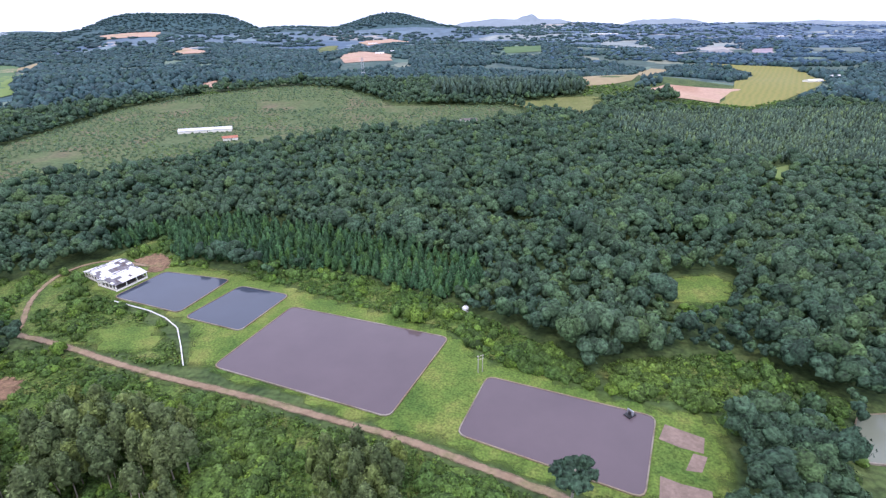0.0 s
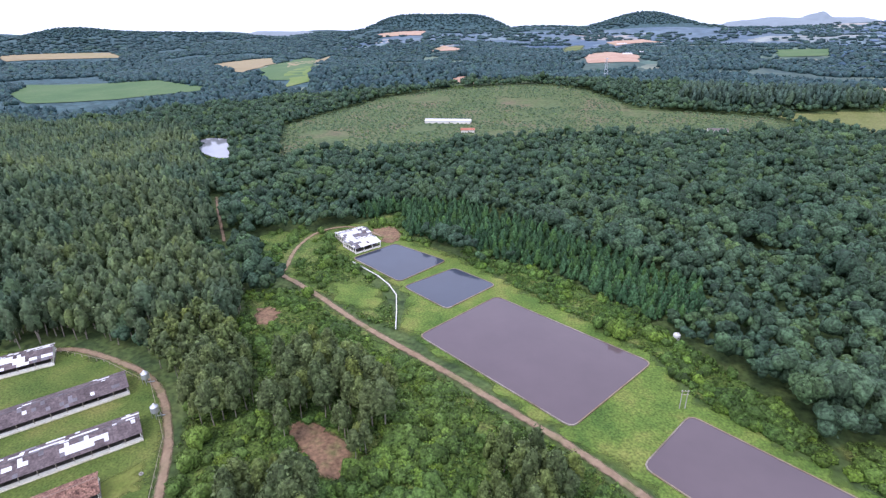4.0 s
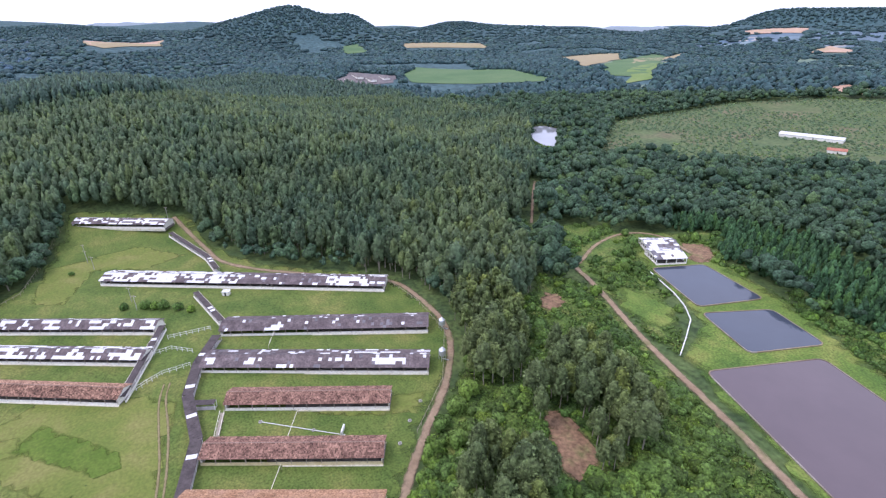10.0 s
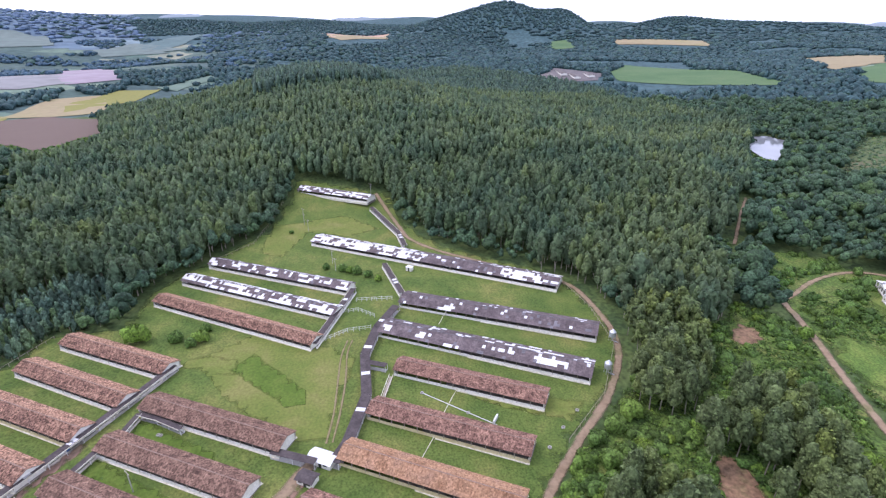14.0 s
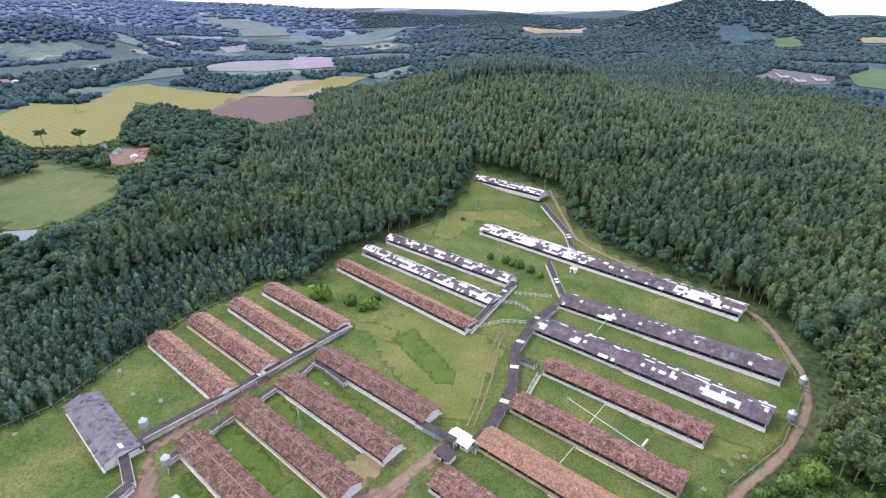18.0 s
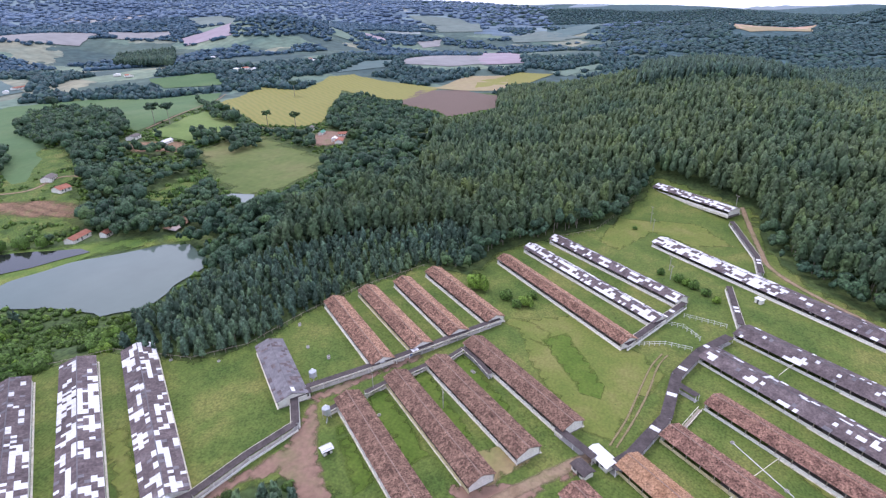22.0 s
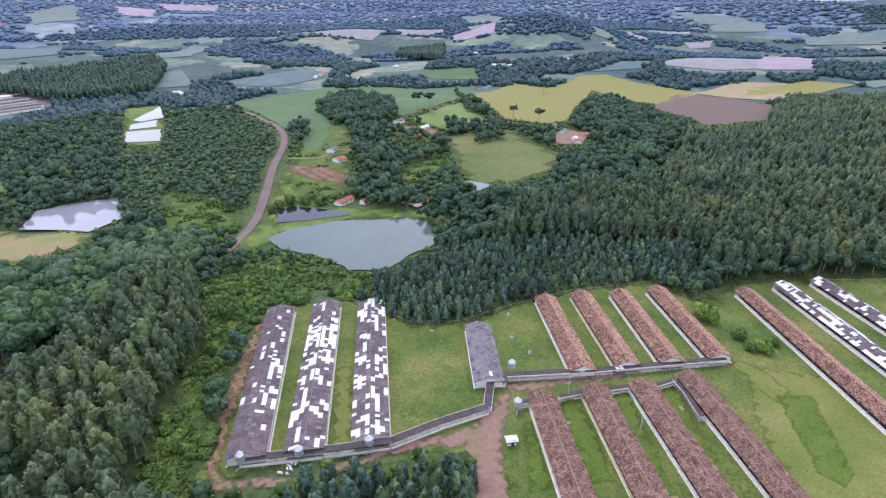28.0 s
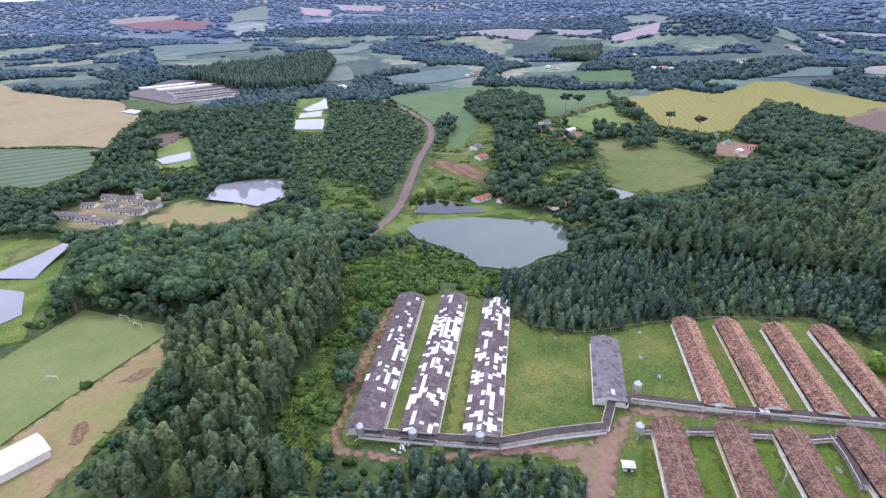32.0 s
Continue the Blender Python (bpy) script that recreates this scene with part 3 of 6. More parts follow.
FIELDS.append(("dirt_yard", [(-110, -106), (-110, -102), (-99, -93), (-91, -87), (-80, -74), (-71, -64), (-63, -69), (-72, -79), (-79, -87), (-80, -93), (-72, -100), (-59, -105), (-45, -108), (-31, -115), (-19, -121), (-15, -127), (-18, -129), (-26, -122), (-39, -113), (-51, -111), (-61, -108), (-73, -104), (-86, -99), (-96, -99)]))
FIELDS.append(("weeds", [(-58, -208), (-27, -161), (-17, -136), (-15, -122), (-7, -117), (4, -126), (-1, -146), (-13, -168), (-25, -190), (-44, -216)]))
FIELDS.append(("bare_red", [(-17, -135), (-22, -147), (-31, -163), (-44, -184), (-58, -204), (-63, -208), (-51, -185), (-36, -161), (-26, -145), (-20, -132), (-20, -122), (-16, -124), (-15, -130)]))
FIELDS.append(("dirt_yard", [(-96, -49), (-86, -31), (-122, -15), (-128, -10), (-120, -13), (-111, -17)]))
FIELDS.append(("weeds", [(-144, -401), (-188, -472), (-225, -519), (-282, -593), (-302, -559), (-257, -464), (-225, -407), (-191, -367), (-172, -365), (-155, -376)]))
FIELDS.append(("weeds", [(-243, -384), (-321, -401), (-321, -372), (-281, -356), (-235, -340)]))
FIELDS.append(("bare_red", [(-191, -456), (-207, -423), (-219, -406), (-204, -391), (-186, -432)]))
FIELDS.append(("dirt_yard", [(-442, -380), (-503, -391), (-476, -343), (-438, -331), (-422, -348)]))
FIELDS.append(("bare_red", [(-336, -539), (-376, -481), (-350, -442), (-320, -488)]))
FIELDS.append(("yellow_grass", [(-187, -58), (-204, -31), (-185, -8), (-174, 4), (-146, -5), (-130, -8), (-134, -20), (-154, -39)]))
FIELDS.append(("lush_grass", [(-177, -44), (-186, -35), (-158, -15), (-150, -15), (-150, -22)]))
FIELDS.append(("lush_grass", [(-118, -89), (-126, -85), (-104, -56), (-97, -60)]))
FIELDS.append(("lush_grass", [(-134, -80), (-141, -76), (-117, -48), (-111, -52)]))
FIELDS.append(("lush_grass", [(-148, -71), (-156, -68), (-153, -64), (-134, -41), (-125, -43)]))
FIELDS.append(("lush_grass", [(-102, -90), (-105, -88), (-89, -65), (-82, -69)]))
FIELDS.append(("yellow_grass", [(-330, -37), (-335, 8), (-308, 29), (-299, 7), (-313, -14), (-278, -29), (-288, -43)]))
FIELDS.append(("yellow_grass", [(-69, -155), (-75, -151), (-54, -114), (-48, -117)]))
FIELDS.append(("yellow_grass", [(-184, -63), (-191, -56), (-183, -41), (-172, -37), (-176, -52)]))
FIELDS.append(("yellow_grass", [(-151, 36), (-134, 65), (-130, 78), (-121, 69), (-127, 58), (-140, 40)]))
FIELDS.append(("worn_grass", [(-107, -48), (-118, -37), (-115, -29), (-101, -36), (-97, -43)]))
# yard added to keep trees from hiding the works roofs in view
FIELDS.append(("farm_yard", [(150, -1182), (75, -1350), (-52, -1307), (-56, -1133), (63, -1031)]))
FIELDS.append(("bare_red", [(50, -196), (43, -203), (36, -201), (41, -195), (45, -193)]))
FIELDS.append(("bare_red", [(60, -164), (60, -173), (57, -176), (54, -169), (56, -161)]))
ROADS.append(("dirt", 3.6, [(-189, 202), (-144, 185), (-119, 172), (-94, 161), (-59, 148), (-37, 138), (-10, 127), (15, 113), (31, 104), (43, 97)]))
ROADS.append(("dirt", 3.0, [(-171, 192), (-173, 203), (-184, 224), (-188, 249), (-181, 263), (-168, 268), (-146, 259)]))
ROADS.append(("dirt", 3.4, [(-360, 32), (-312, 40), (-280, 43), (-243, 76), (-214, 110), (-189, 111), (-159, 108), (-133, 90), (-114, 68), (-102, 55), (-92, 46)]))
ROADS.append(("paved", 7.0, [(-75, -317), (-89, -330), (-113, -359), (-145, -416), (-178, -479), (-217, -541), (-250, -627), (-269, -767), (-284, -933)]))
ROADS.append(("paved", 6.0, [(46, -131), (37, -142), (30, -151), (22, -161)]))
ROADS.append(("dirt", 4.0, [(-194, -488), (-216, -462), (-246, -480), (-257, -464)]))
ROADS.append(("dirt", 3.0, [(-386, -550), (-441, -577), (-566, -654), (-674, -735)]))
ROADS.append(("dirt", 3.0, [(-470, -498), (-477, -423), (-481, -401)]))
ROADS.append(("dirt", 2.5, [(-230, 219), (-265, 252), (-293, 280)]))
ROADS.append(("dirt", 5.0, [(-127, -10), (-116, -19), (-107, -26), (-90, -38), (-72, -52)]))
ROADS.append(("faint", 0.9, [(-186, 1), (-177, -2), (-161, -4), (-143, -6), (-130, -9)]))
ROADS.append(("faint", 0.9, [(-186, 3), (-177, 0), (-161, -1), (-143, -4), (-130, -7)]))
ZONES.append(("eucalyptus", [(-1213, -337), (-1492, -222), (-1249, 219), (-760, 446), (-511, 469), (-242, 233), (-200, 134), (-187, 106), (-249, 100), (-347, 35), (-391, -28), (-312, -51), (-248, -100), (-217, -114), (-224, -136), (-523, -264), (-655, -273)]))
ZONES.append(("eucalyptus", [(-168, -191), (-258, -225), (-455, -166), (-379, -38), (-252, -93), (-226, -118), (-175, -148), (-133, -154)]))
ZONES.append(("eucalyptus", [(-448, -46), (-376, 44), (-292, 55), (-235, 117), (-190, 123), (-158, 112), (-134, 97), (-132, 125), (-169, 170), (-245, 198), (-319, 133), (-404, 74)]))
ZONES.append(("pine", [(-187, 299), (-119, 327), (-35, 283), (30, 247), (29, 217), (7, 208), (-31, 239), (-89, 256), (-135, 268), (-177, 285)]))
ZONES.append(("grove", [(97, -337), (30, -364), (-83, -345), (-56, -296), (-16, -246), (30, -243), (36, -270), (78, -265)]))
ZONES.append(("young_eucalyptus", [(251, 691), (589, 651), (486, 479), (384, 406), (295, 432), (243, 479), (220, 581)]))
ZONES.append(("young_eucalyptus", [(-70, -240), (-111, -290), (-129, -273), (-142, -227), (-179, -233), (-194, -199), (-230, -166), (-268, -131), (-263, -108), (-228, -95), (-216, -117), (-182, -134), (-151, -143), (-124, -147), (-108, -160), (-100, -194), (-79, -209)]))
ZONES.append(("eucalyptus", [(33, -204), (-30, -230), (-45, -203), (-25, -159), (-11, -129), (-7, -109), (45, -125), (26, -163)]))
ZONES.append(("scrub", [(-174, 174), (-142, 182), (-59, 146), (-10, 124), (30, 102), (47, 88), (16, 71), (-107, 78)]))
ZONES.append(("scrub", [(-168, 198), (-173, 240), (-162, 260), (-134, 249), (-100, 202), (-90, 169), (-52, 138), (-120, 166)]))
ZONES.append(("scrub", [(-118, 70), (-138, 103), (-157, 164), (-159, 192), (-104, 161), (-2, 121), (-1, 93), (-84, 40)]))
ZONES.append(("scrub", [(-95, 257), (-31, 239), (13, 207), (46, 174), (60, 158), (58, 145), (25, 164), (11, 185), (-63, 229)]))
ZONES.append(("scrub", [(60, 145), (122, 158), (139, 132), (119, 107), (85, 99), (97, 129)]))
ZONES.append(("copse", [(-103, -783), (-218, -842), (-262, -751), (-244, -606), (-214, -533), (-176, -469), (-143, -410), (-112, -356), (-87, -343), (-67, -346), (-60, -390), (-42, -411), (-52, -481), (-72, -670)]))
ZONES.append(("scrub", [(-223, 227), (-198, 254), (-165, 232), (-145, 225), (-120, 186), (-147, 184), (-175, 197)]))
ZONES.append(("eucalyptus", [(3, -246), (-51, -296), (-52, -260), (-38, -216), (-43, -195), (-25, -162), (-12, -136), (-5, -116), (39, -135), (23, -175)]))
ZONES.append(("scrub", [(-38, -219), (-53, -270), (-93, -287), (-137, -239), (-108, -188), (-68, -215), (-56, -204), (-38, -193)]))
ZONES.append(("gum", [(-182, 124), (-166, 143), (-128, 127), (-113, 107), (-116, 94), (-139, 94)]))
ZONES.append(("gum", [(-106, 112), (-91, 136), (-72, 129), (-66, 111), (-73, 103), (-88, 99)]))
ZONES.append(("gum", [(-115, 123), (-112, 141), (-76, 127), (-64, 104), (-73, 95), (-100, 96)]))
ZONES.append(("gum", [(-34, 116), (-19, 124), (-8, 114), (-9, 91), (-30, 92)]))
ZONES.append(("gum", [(-96, 72), (-77, 86), (-62, 69), (-76, 52)]))
ZONES.append(("young_eucalyptus", [(-32, -111), (-44, -106), (-56, -101), (-75, -93), (-75, -84), (-64, -68), (-15, -98), (-22, -110)]))
ZONES.append(("native", [(85, 115), (104, 127), (119, 130), (130, 106), (113, 86), (73, 88)]))
BLOCKS.append([(21, 779), (131, 778), (247, 806), (249, 831), (140, 837), (36, 845)])
BLOCKS.append([(41, -1339), (-77, -1153), (-215, -1169), (-303, -1386), (-306, -1517), (-147, -1454), (-27, -1441)])
BLOCKS.append([(-923, -1379), (-847, -1069), (-1137, -1409), (-1054, -1541)])
CLUMPS.append([(-339, -717), (-440, -877), (-503, -868), (-440, -678), (-364, -544), (-290, -508), (-272, -525), (-287, -566)])
CLUMPS.append([(-260, -630), (-288, -654), (-251, -554), (-225, -510), (-222, -538)])
CLUMPS.append([(-262, -538), (-282, -543), (-256, -489), (-241, -492)])
CLUMPS.append([(-584, -702), (-541, -615), (-488, -508), (-463, -489), (-477, -548)])
CLUMPS.append([(-397, -492), (-416, -482), (-386, -442), (-367, -450)])
CLUMPS.append([(-414, -469), (-454, -457), (-400, -397), (-369, -406)])
CLUMPS.append([(-165, -413), (-188, -412), (-193, -389), (-183, -372), (-162, -381), (-158, -395)])
CLUMPS.append([(-523, -403), (-672, -495), (-752, -516), (-678, -420), (-563, -332), (-501, -306), (-487, -350)])
CLUMPS.append([(-198, -370), (-224, -397), (-246, -385), (-227, -345), (-205, -324), (-195, -341)])


def mesh(name, verts, faces, mats, index=None, smooth=False, tone=None):
    me = bpy.data.meshes.new(name)
    verts, faces = np.asarray(verts, dtype=np.float32), np.asarray(faces, dtype=np.int32)
    n, k = faces.shape
    me.vertices.add(len(verts))
    me.vertices.foreach_set("co", verts.ravel())
    me.loops.add(n * k)
    me.loops.foreach_set("vertex_index", faces.ravel())
    me.polygons.add(n)
    me.polygons.foreach_set("loop_start", np.arange(0, n * k, k, dtype=np.int32))
    for m in mats:
        me.materials.append(MATS[m])
    if index is not None:
        me.polygons.foreach_set("material_index", np.asarray(index, dtype=np.int32))
    if tone is not None:
        me.attributes.new("tone", "FLOAT", "POINT").data.foreach_set("value", np.asarray(tone, dtype=np.float32))
    me.polygons.foreach_set("use_smooth", np.full(n, smooth))
    me.update(calc_edges=True)
    return me


def inside(poly, x, y):
    """Which of the points lie in the outline."""
    p = np.asarray(poly, dtype=float)
    hit = np.zeros(np.shape(x), dtype=bool)
    for (ax, ay), (bx, by) in zip(p, np.roll(p, -1, axis=0)):
        if ay != by:
            hit ^= ((ay > y) != (by > y)) & (x < (bx - ax) * (y - ay) / (by - ay) + ax)
    return hit


# ground: one sheet, finer near the middle
RINGS = np.concatenate([[0, 0.05], np.arange(9, 700, 9.0), 700 * (4950 / 700) ** np.linspace(0, 1, 110)])
SPOKES = 400
rr, aa = np.meshgrid(RINGS[1:], np.linspace(0, 2 * np.pi, SPOKES, endpoint=False), indexing="ij")
gx, gy = (rr * np.sin(aa)).ravel(), (rr * np.cos(aa)).ravel()
gz = height(gx, gy)
ids = np.arange(len(gx)).reshape(rr.shape)
quads = np.stack([ids[:-1], ids[1:], np.roll(ids[1:], -1, 1), np.roll(ids[:-1], -1, 1)], -1).reshape(-1, 4)[:, ::-1]
# ground cover by distance; the outer bands have haze in their colour
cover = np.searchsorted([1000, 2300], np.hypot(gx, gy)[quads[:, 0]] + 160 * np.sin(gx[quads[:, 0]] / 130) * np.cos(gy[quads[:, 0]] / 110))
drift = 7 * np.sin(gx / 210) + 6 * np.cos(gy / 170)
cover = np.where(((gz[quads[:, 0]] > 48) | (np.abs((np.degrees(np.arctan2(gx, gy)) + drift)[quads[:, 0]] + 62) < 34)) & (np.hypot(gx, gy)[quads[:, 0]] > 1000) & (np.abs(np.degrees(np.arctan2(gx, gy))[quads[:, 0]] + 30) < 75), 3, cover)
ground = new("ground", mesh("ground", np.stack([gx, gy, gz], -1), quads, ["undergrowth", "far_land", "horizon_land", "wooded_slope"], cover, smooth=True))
tagged(ground, "rolling green land with dark undergrowth between the trees", "ground", kind="structure")


def outline(points, step, wobble, seed):
    """An outline with points at even steps that wander a little."""
    out = []
    pts = [Vector(p) for p in points]
    for a, b in zip(pts, pts[1:] + pts[:1]):
        n = max(1, int((b - a).length / step))
        for i in range(n):
            p = a.lerp(b, i / n)
            j = noise.noise_vector(Vector((p.x / (step * 2.2), p.y / (step * 2.2), seed)))
            out.append(Vector((p.x + j.x * wobble, p.y + j.y * wobble)))
    return out


from mathutils.geometry import delaunay_2d_cdt


def drape(points, lift, cell, wobble=0.0, seed=0, flat=None):
    """Vertices and triangles of a patch that lies on the land."""
    edge = outline(points, cell * 0.8, wobble, seed)
    xs, ys = [p.x for p in edge], [p.y for p in edge]
    ux, uy = np.meshgrid(np.arange(min(xs), max(xs), cell), np.arange(min(ys), max(ys), cell))
    ux, uy = ux.ravel(), uy.ravel()
    keep = inside([(p.x, p.y) for p in edge], ux, uy)
    pts = edge + [Vector((a, b)) for a, b in zip(ux[keep], uy[keep])]
    v, _, f, *_ = delaunay_2d_cdt(pts, [], [list(range(len(edge)))], 1, 1e-4)
    x, y = np.array([p.x for p in v]), np.array([p.y for p in v])
    z = height(x, y) + lift + np.hypot(x, y) * 0.0007 if flat is None else np.full(len(x), flat)
    f = [list(t) if (v[t[1]] - v[t[0]]).cross(v[t[2]] - v[t[0]]) > 0 else list(t)[::-1] for t in f if len(t) == 3]
    rim = np.zeros((len(x)), dtype=bool)
    seen = {}
    for t in f:
        for a, b in ((t[0], t[1]), (t[1], t[2]), (t[2], t[0])):
            seen[(min(a, b), max(a, b))] = seen.get((min(a, b), max(a, b)), 0) + 1
    for (a, b), n in seen.items():
        if n == 1:
            rim[a] = rim[b] = True
    INNER.append(np.where(rim, 0.0, 1.0))
    return np.stack([x, y, z], -1), f


INNER = []
LABELS = {
    "yellow_crop": "ripening yellow crop field on a rise", "bright_grass": "bright green grass field", "green_crop": "even green crop field",
    "pasture": "pale green grazed pasture", "ploughed": "brown ploughed field with rows", "tan_crop": "dry tan harvested field",
    "clay_soil": "bare pinkish clay field", "red_soil": "bare dark red soil field", "row_crop": "blue-green crop in straight rows",
    "lawn": "mown green football pitch", "worn_grass": "worn grass with reddish bare soil", "village_yard": "trodden yards between small houses",
    "meadow": "rough yellow-green meadow", "young_trees": "hillside of dry grass with young trees", "pond_bank": "bright green grass banks round the ponds",
    "weeds": "rank green weeds and low growth", "clay_plot": "bare clay bed of a drained pond", "bare_red": "bare reddish earth scar",
    "lush_grass": "lush dark green patch of grass", "yellow_grass": "dry yellowish patch of farm grass", "farm_grass": "mown grass between the farm sheds", "dirt_yard": "brown trodden dirt yard", "farm_yard": "pale yard of a distant farm",
}
order = {"yellow_grass": 0.17, "lush_grass": 0.18, "young_trees": 0.10, "farm_grass": 0.14, "pond_bank": 0.14, "weeds": 0.10, "dirt_yard": 0.24, "village_yard": 0.12}
for i, (kind, pts) in enumerate(FIELDS):
    far = np.hypot(*np.mean(np.array(pts), axis=0))
    cell = 3 if far < 350 and kind in ("bare_red", "dirt_yard") else 3.5 if far < 350 and kind in ("yellow_grass", "lush_grass", "worn_grass") else 7 if far < 350 else 16 if far < 900 else 40
    v, f = drape(pts, order.get(kind, 0.2) + i * 0.0005, cell, min(cell * 0.45, 13) if kind not in ("lawn", "row_crop", "lush_grass") else 0.5, i)
    # far fields take the copy of their cover with haze in its colour
    me = mesh(kind, v, f, ["hazed_" + kind if far > 1250 and "hazed_" + kind in MATS and not (pts[0][0] < 600 and pts[0][1] > 0 and pts[0][0] < pts[0][1] * 0.3) else kind], smooth=True)
    me.attributes.new("inner", "FLOAT", "POINT").data.foreach_set("value", INNER[-1].astype(np.float32))
    tagged(new("field" if kind not in ("farm_grass", "dirt_yard") else "yard_ground", me), LABELS[kind], "field", kind="structure")

def rounded(points, radius):
    """An outline with its corners turned."""
    out = []
    p = [Vector(q) for q in points]
    for a, b, c in zip(p[-1:] + p[:-1], p, p[1:] + p[:1]):
        u, w = b + (a - b).normalized() * radius, b + (c - b).normalized() * radius
        out += [tuple(u * (1 - k) ** 2 + b * 2 * k * (1 - k) + w * k ** 2) for k in (0, 0.33, 0.67, 1)]
    return out


LEVELS = []
for i, (shape, tint, pts) in enumerate(WATERS):
    if shape == "pond":
        pts = rounded(pts, 3.2)
    c = np.mean(np.array(pts), axis=0)
    far = np.hypot(*c)
    x = np.array(pts)
    level = float(np.max(height(x[:, 0], x[:, 1]))) + 0.40 + far * 0.0010
    v, f = drape(pts, 0, 6 if far < 350 else 14, 0.25 if shape == "pond" else 2.0, 50 + i, flat=level)
    tagged(new("water", mesh("water", v, f, ["water_" + tint], smooth=True)), "still pond water reflecting a grey sky", "water", kind="structure")
    LEVELS.append((level, pts, shape))


def ribbon(points, width, step=4.0):
    """Left and right edges of a strip that follows a line, smoothed."""
    p = np.array(points, dtype=float)
    for _ in range(3):
        q = [p[0]]
        for a, b in zip(p, p[1:]):
            q += [a * 0.75 + b * 0.25, a * 0.25 + b * 0.75]
        p = np.array(q + [p[-1]])
    d = np.gradient(p, axis=0)
    d /= np.linalg.norm(d, axis=1)[:, None]
    side = np.stack([-d[:, 1], d[:, 0]], -1) * width / 2
    return p, side


ROAD_LINES = []
for i, (kind, width, pts) in enumerate(ROADS):
    p, side = ribbon(pts, width)
    ROAD_LINES.append((p, width))
    cols = []
    for k, u in enumerate((-1, -0.5, 0, 0.5, 1)):
        w = np.array([noise.noise((a / 5, b / 5, i * 7.0 + k)) for a, b in p])[:, None] * (0.25 if abs(u) == 1 else 0)
        q = p + side * (u + w)
        cols.append(np.column_stack([q, height(q[:, 0], q[:, 1]) + 0.30 + np.hypot(q[:, 0], q[:, 1]) * 0.0008 + (0.05 if abs(u) < 1 else -0.05)]))
    v = np.stack(cols, 1)
    ids = np.arange(v.shape[0] * 5).reshape(-1, 5)
    f = np.stack([ids[:-1, :-1], ids[:-1, 1:], ids[1:, 1:], ids[1:, :-1]], -1).reshape(-1, 4)
    me = mesh("road", v.reshape(-1, 3), f, [kind + "_road"], smooth=True)
    me.attributes.new("inner", "FLOAT", "POINT").data.foreach_set("value", np.tile(np.array([0.05, 0.75, 1, 0.75, 0.05], dtype=np.float32), len(v)))
    tagged(new("road", me), "rutted earth farm track" if kind == "dirt" else "worn grey-brown country road", "road", kind="structure")

# ---- hills on the horizon ----
def hill(az, el, half, flat, dist, depth, base, label, seed):
    """A far wooded hill: a smooth rise in azimuth, with a bumpy top and a long front slope."""
    n, k = 90, 14
    a = np.linspace(-2.4, 2.4, n)
    prof = np.exp(-np.abs(a) ** flat)
    bump = np.array([noise.noise((u * 3 + seed, seed * 1.7, 0)) * 0.10 + noise.noise((u * 11, seed, 4)) * 0.035 for u in a])
    top = 120 + dist * math.tan(radians(el))
    floor = 120 + dist * math.tan(radians(base)) - 30
    v = []
    for j in range(k + 1):
        q = j / k
        r = dist - depth * (1 - q)
        ang = np.radians(az + a * half * (1 + 0.10 * np.sin(j * 1.3 + a * 2) * (1 - q)))
        z = floor - 40 * (1 - q) + (top - floor) * np.clip(prof + bump * prof * 1.4, 0, 2) * (q * q * (3 - 2 * q))
        v.append(np.column_stack([np.sin(ang) * r, np.cos(ang) * r, z]))
    v.append(v[-1] * np.array([1.03, 1.03, 0]) + np.array([0, 0, -60]))
    v = np.stack(v)
    ids = np.arange(v.shape[0] * n).reshape(-1, n)
    f = np.stack([ids[:-1, :-1], ids[:-1, 1:], ids[1:, 1:], ids[1:, :-1]], -1).reshape(-1, 4)[:, ::-1]
    tagged(new("backdrop_hill", mesh("backdrop_hill", v.reshape(-1, 3), f, ["hazed_hill_woods" if dist < 4300 else "hill_haze"], smooth=True)), label, "hill", kind="structure")


HILL = "blue-green wooded hill on the horizon"
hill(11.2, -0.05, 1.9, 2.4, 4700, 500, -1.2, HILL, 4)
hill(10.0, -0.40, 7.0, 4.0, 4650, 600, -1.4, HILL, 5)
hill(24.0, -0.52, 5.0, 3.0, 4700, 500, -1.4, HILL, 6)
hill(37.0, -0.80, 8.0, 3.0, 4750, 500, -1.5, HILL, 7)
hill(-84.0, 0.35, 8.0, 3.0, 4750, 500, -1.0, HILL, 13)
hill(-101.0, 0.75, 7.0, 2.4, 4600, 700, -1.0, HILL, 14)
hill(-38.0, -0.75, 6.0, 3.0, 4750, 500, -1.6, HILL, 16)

# ---- farm sheds ----
material("render_white", [(0.82, 0.78, 0.69), (0.92, 0.89, 0.82)], scale=0.4, fine=0.12, fine_scale=2.0)
material("render_yellow", [(0.60, 0.50, 0.27), (0.72, 0.63, 0.40)], scale=0.4, fine=0.12, fine_scale=2.0)
material("apron_cream", [(0.56, 0.50, 0.38), (0.74, 0.69, 0.56), (0.80, 0.77, 0.68)], scale=0.5, fine=0.2, fine_scale=1.6)
material("timber_post", [(0.33, 0.28, 0.22), (0.42, 0.36, 0.29)], scale=1.0)
material("sheet_dark", [(0.092, 0.072, 0.074), (0.135, 0.105, 0.105), (0.18, 0.145, 0.145)], scale=0.22, fine=0.3, fine_scale=1.4, random_tone=0.14, island=0.14, rough=0.85)
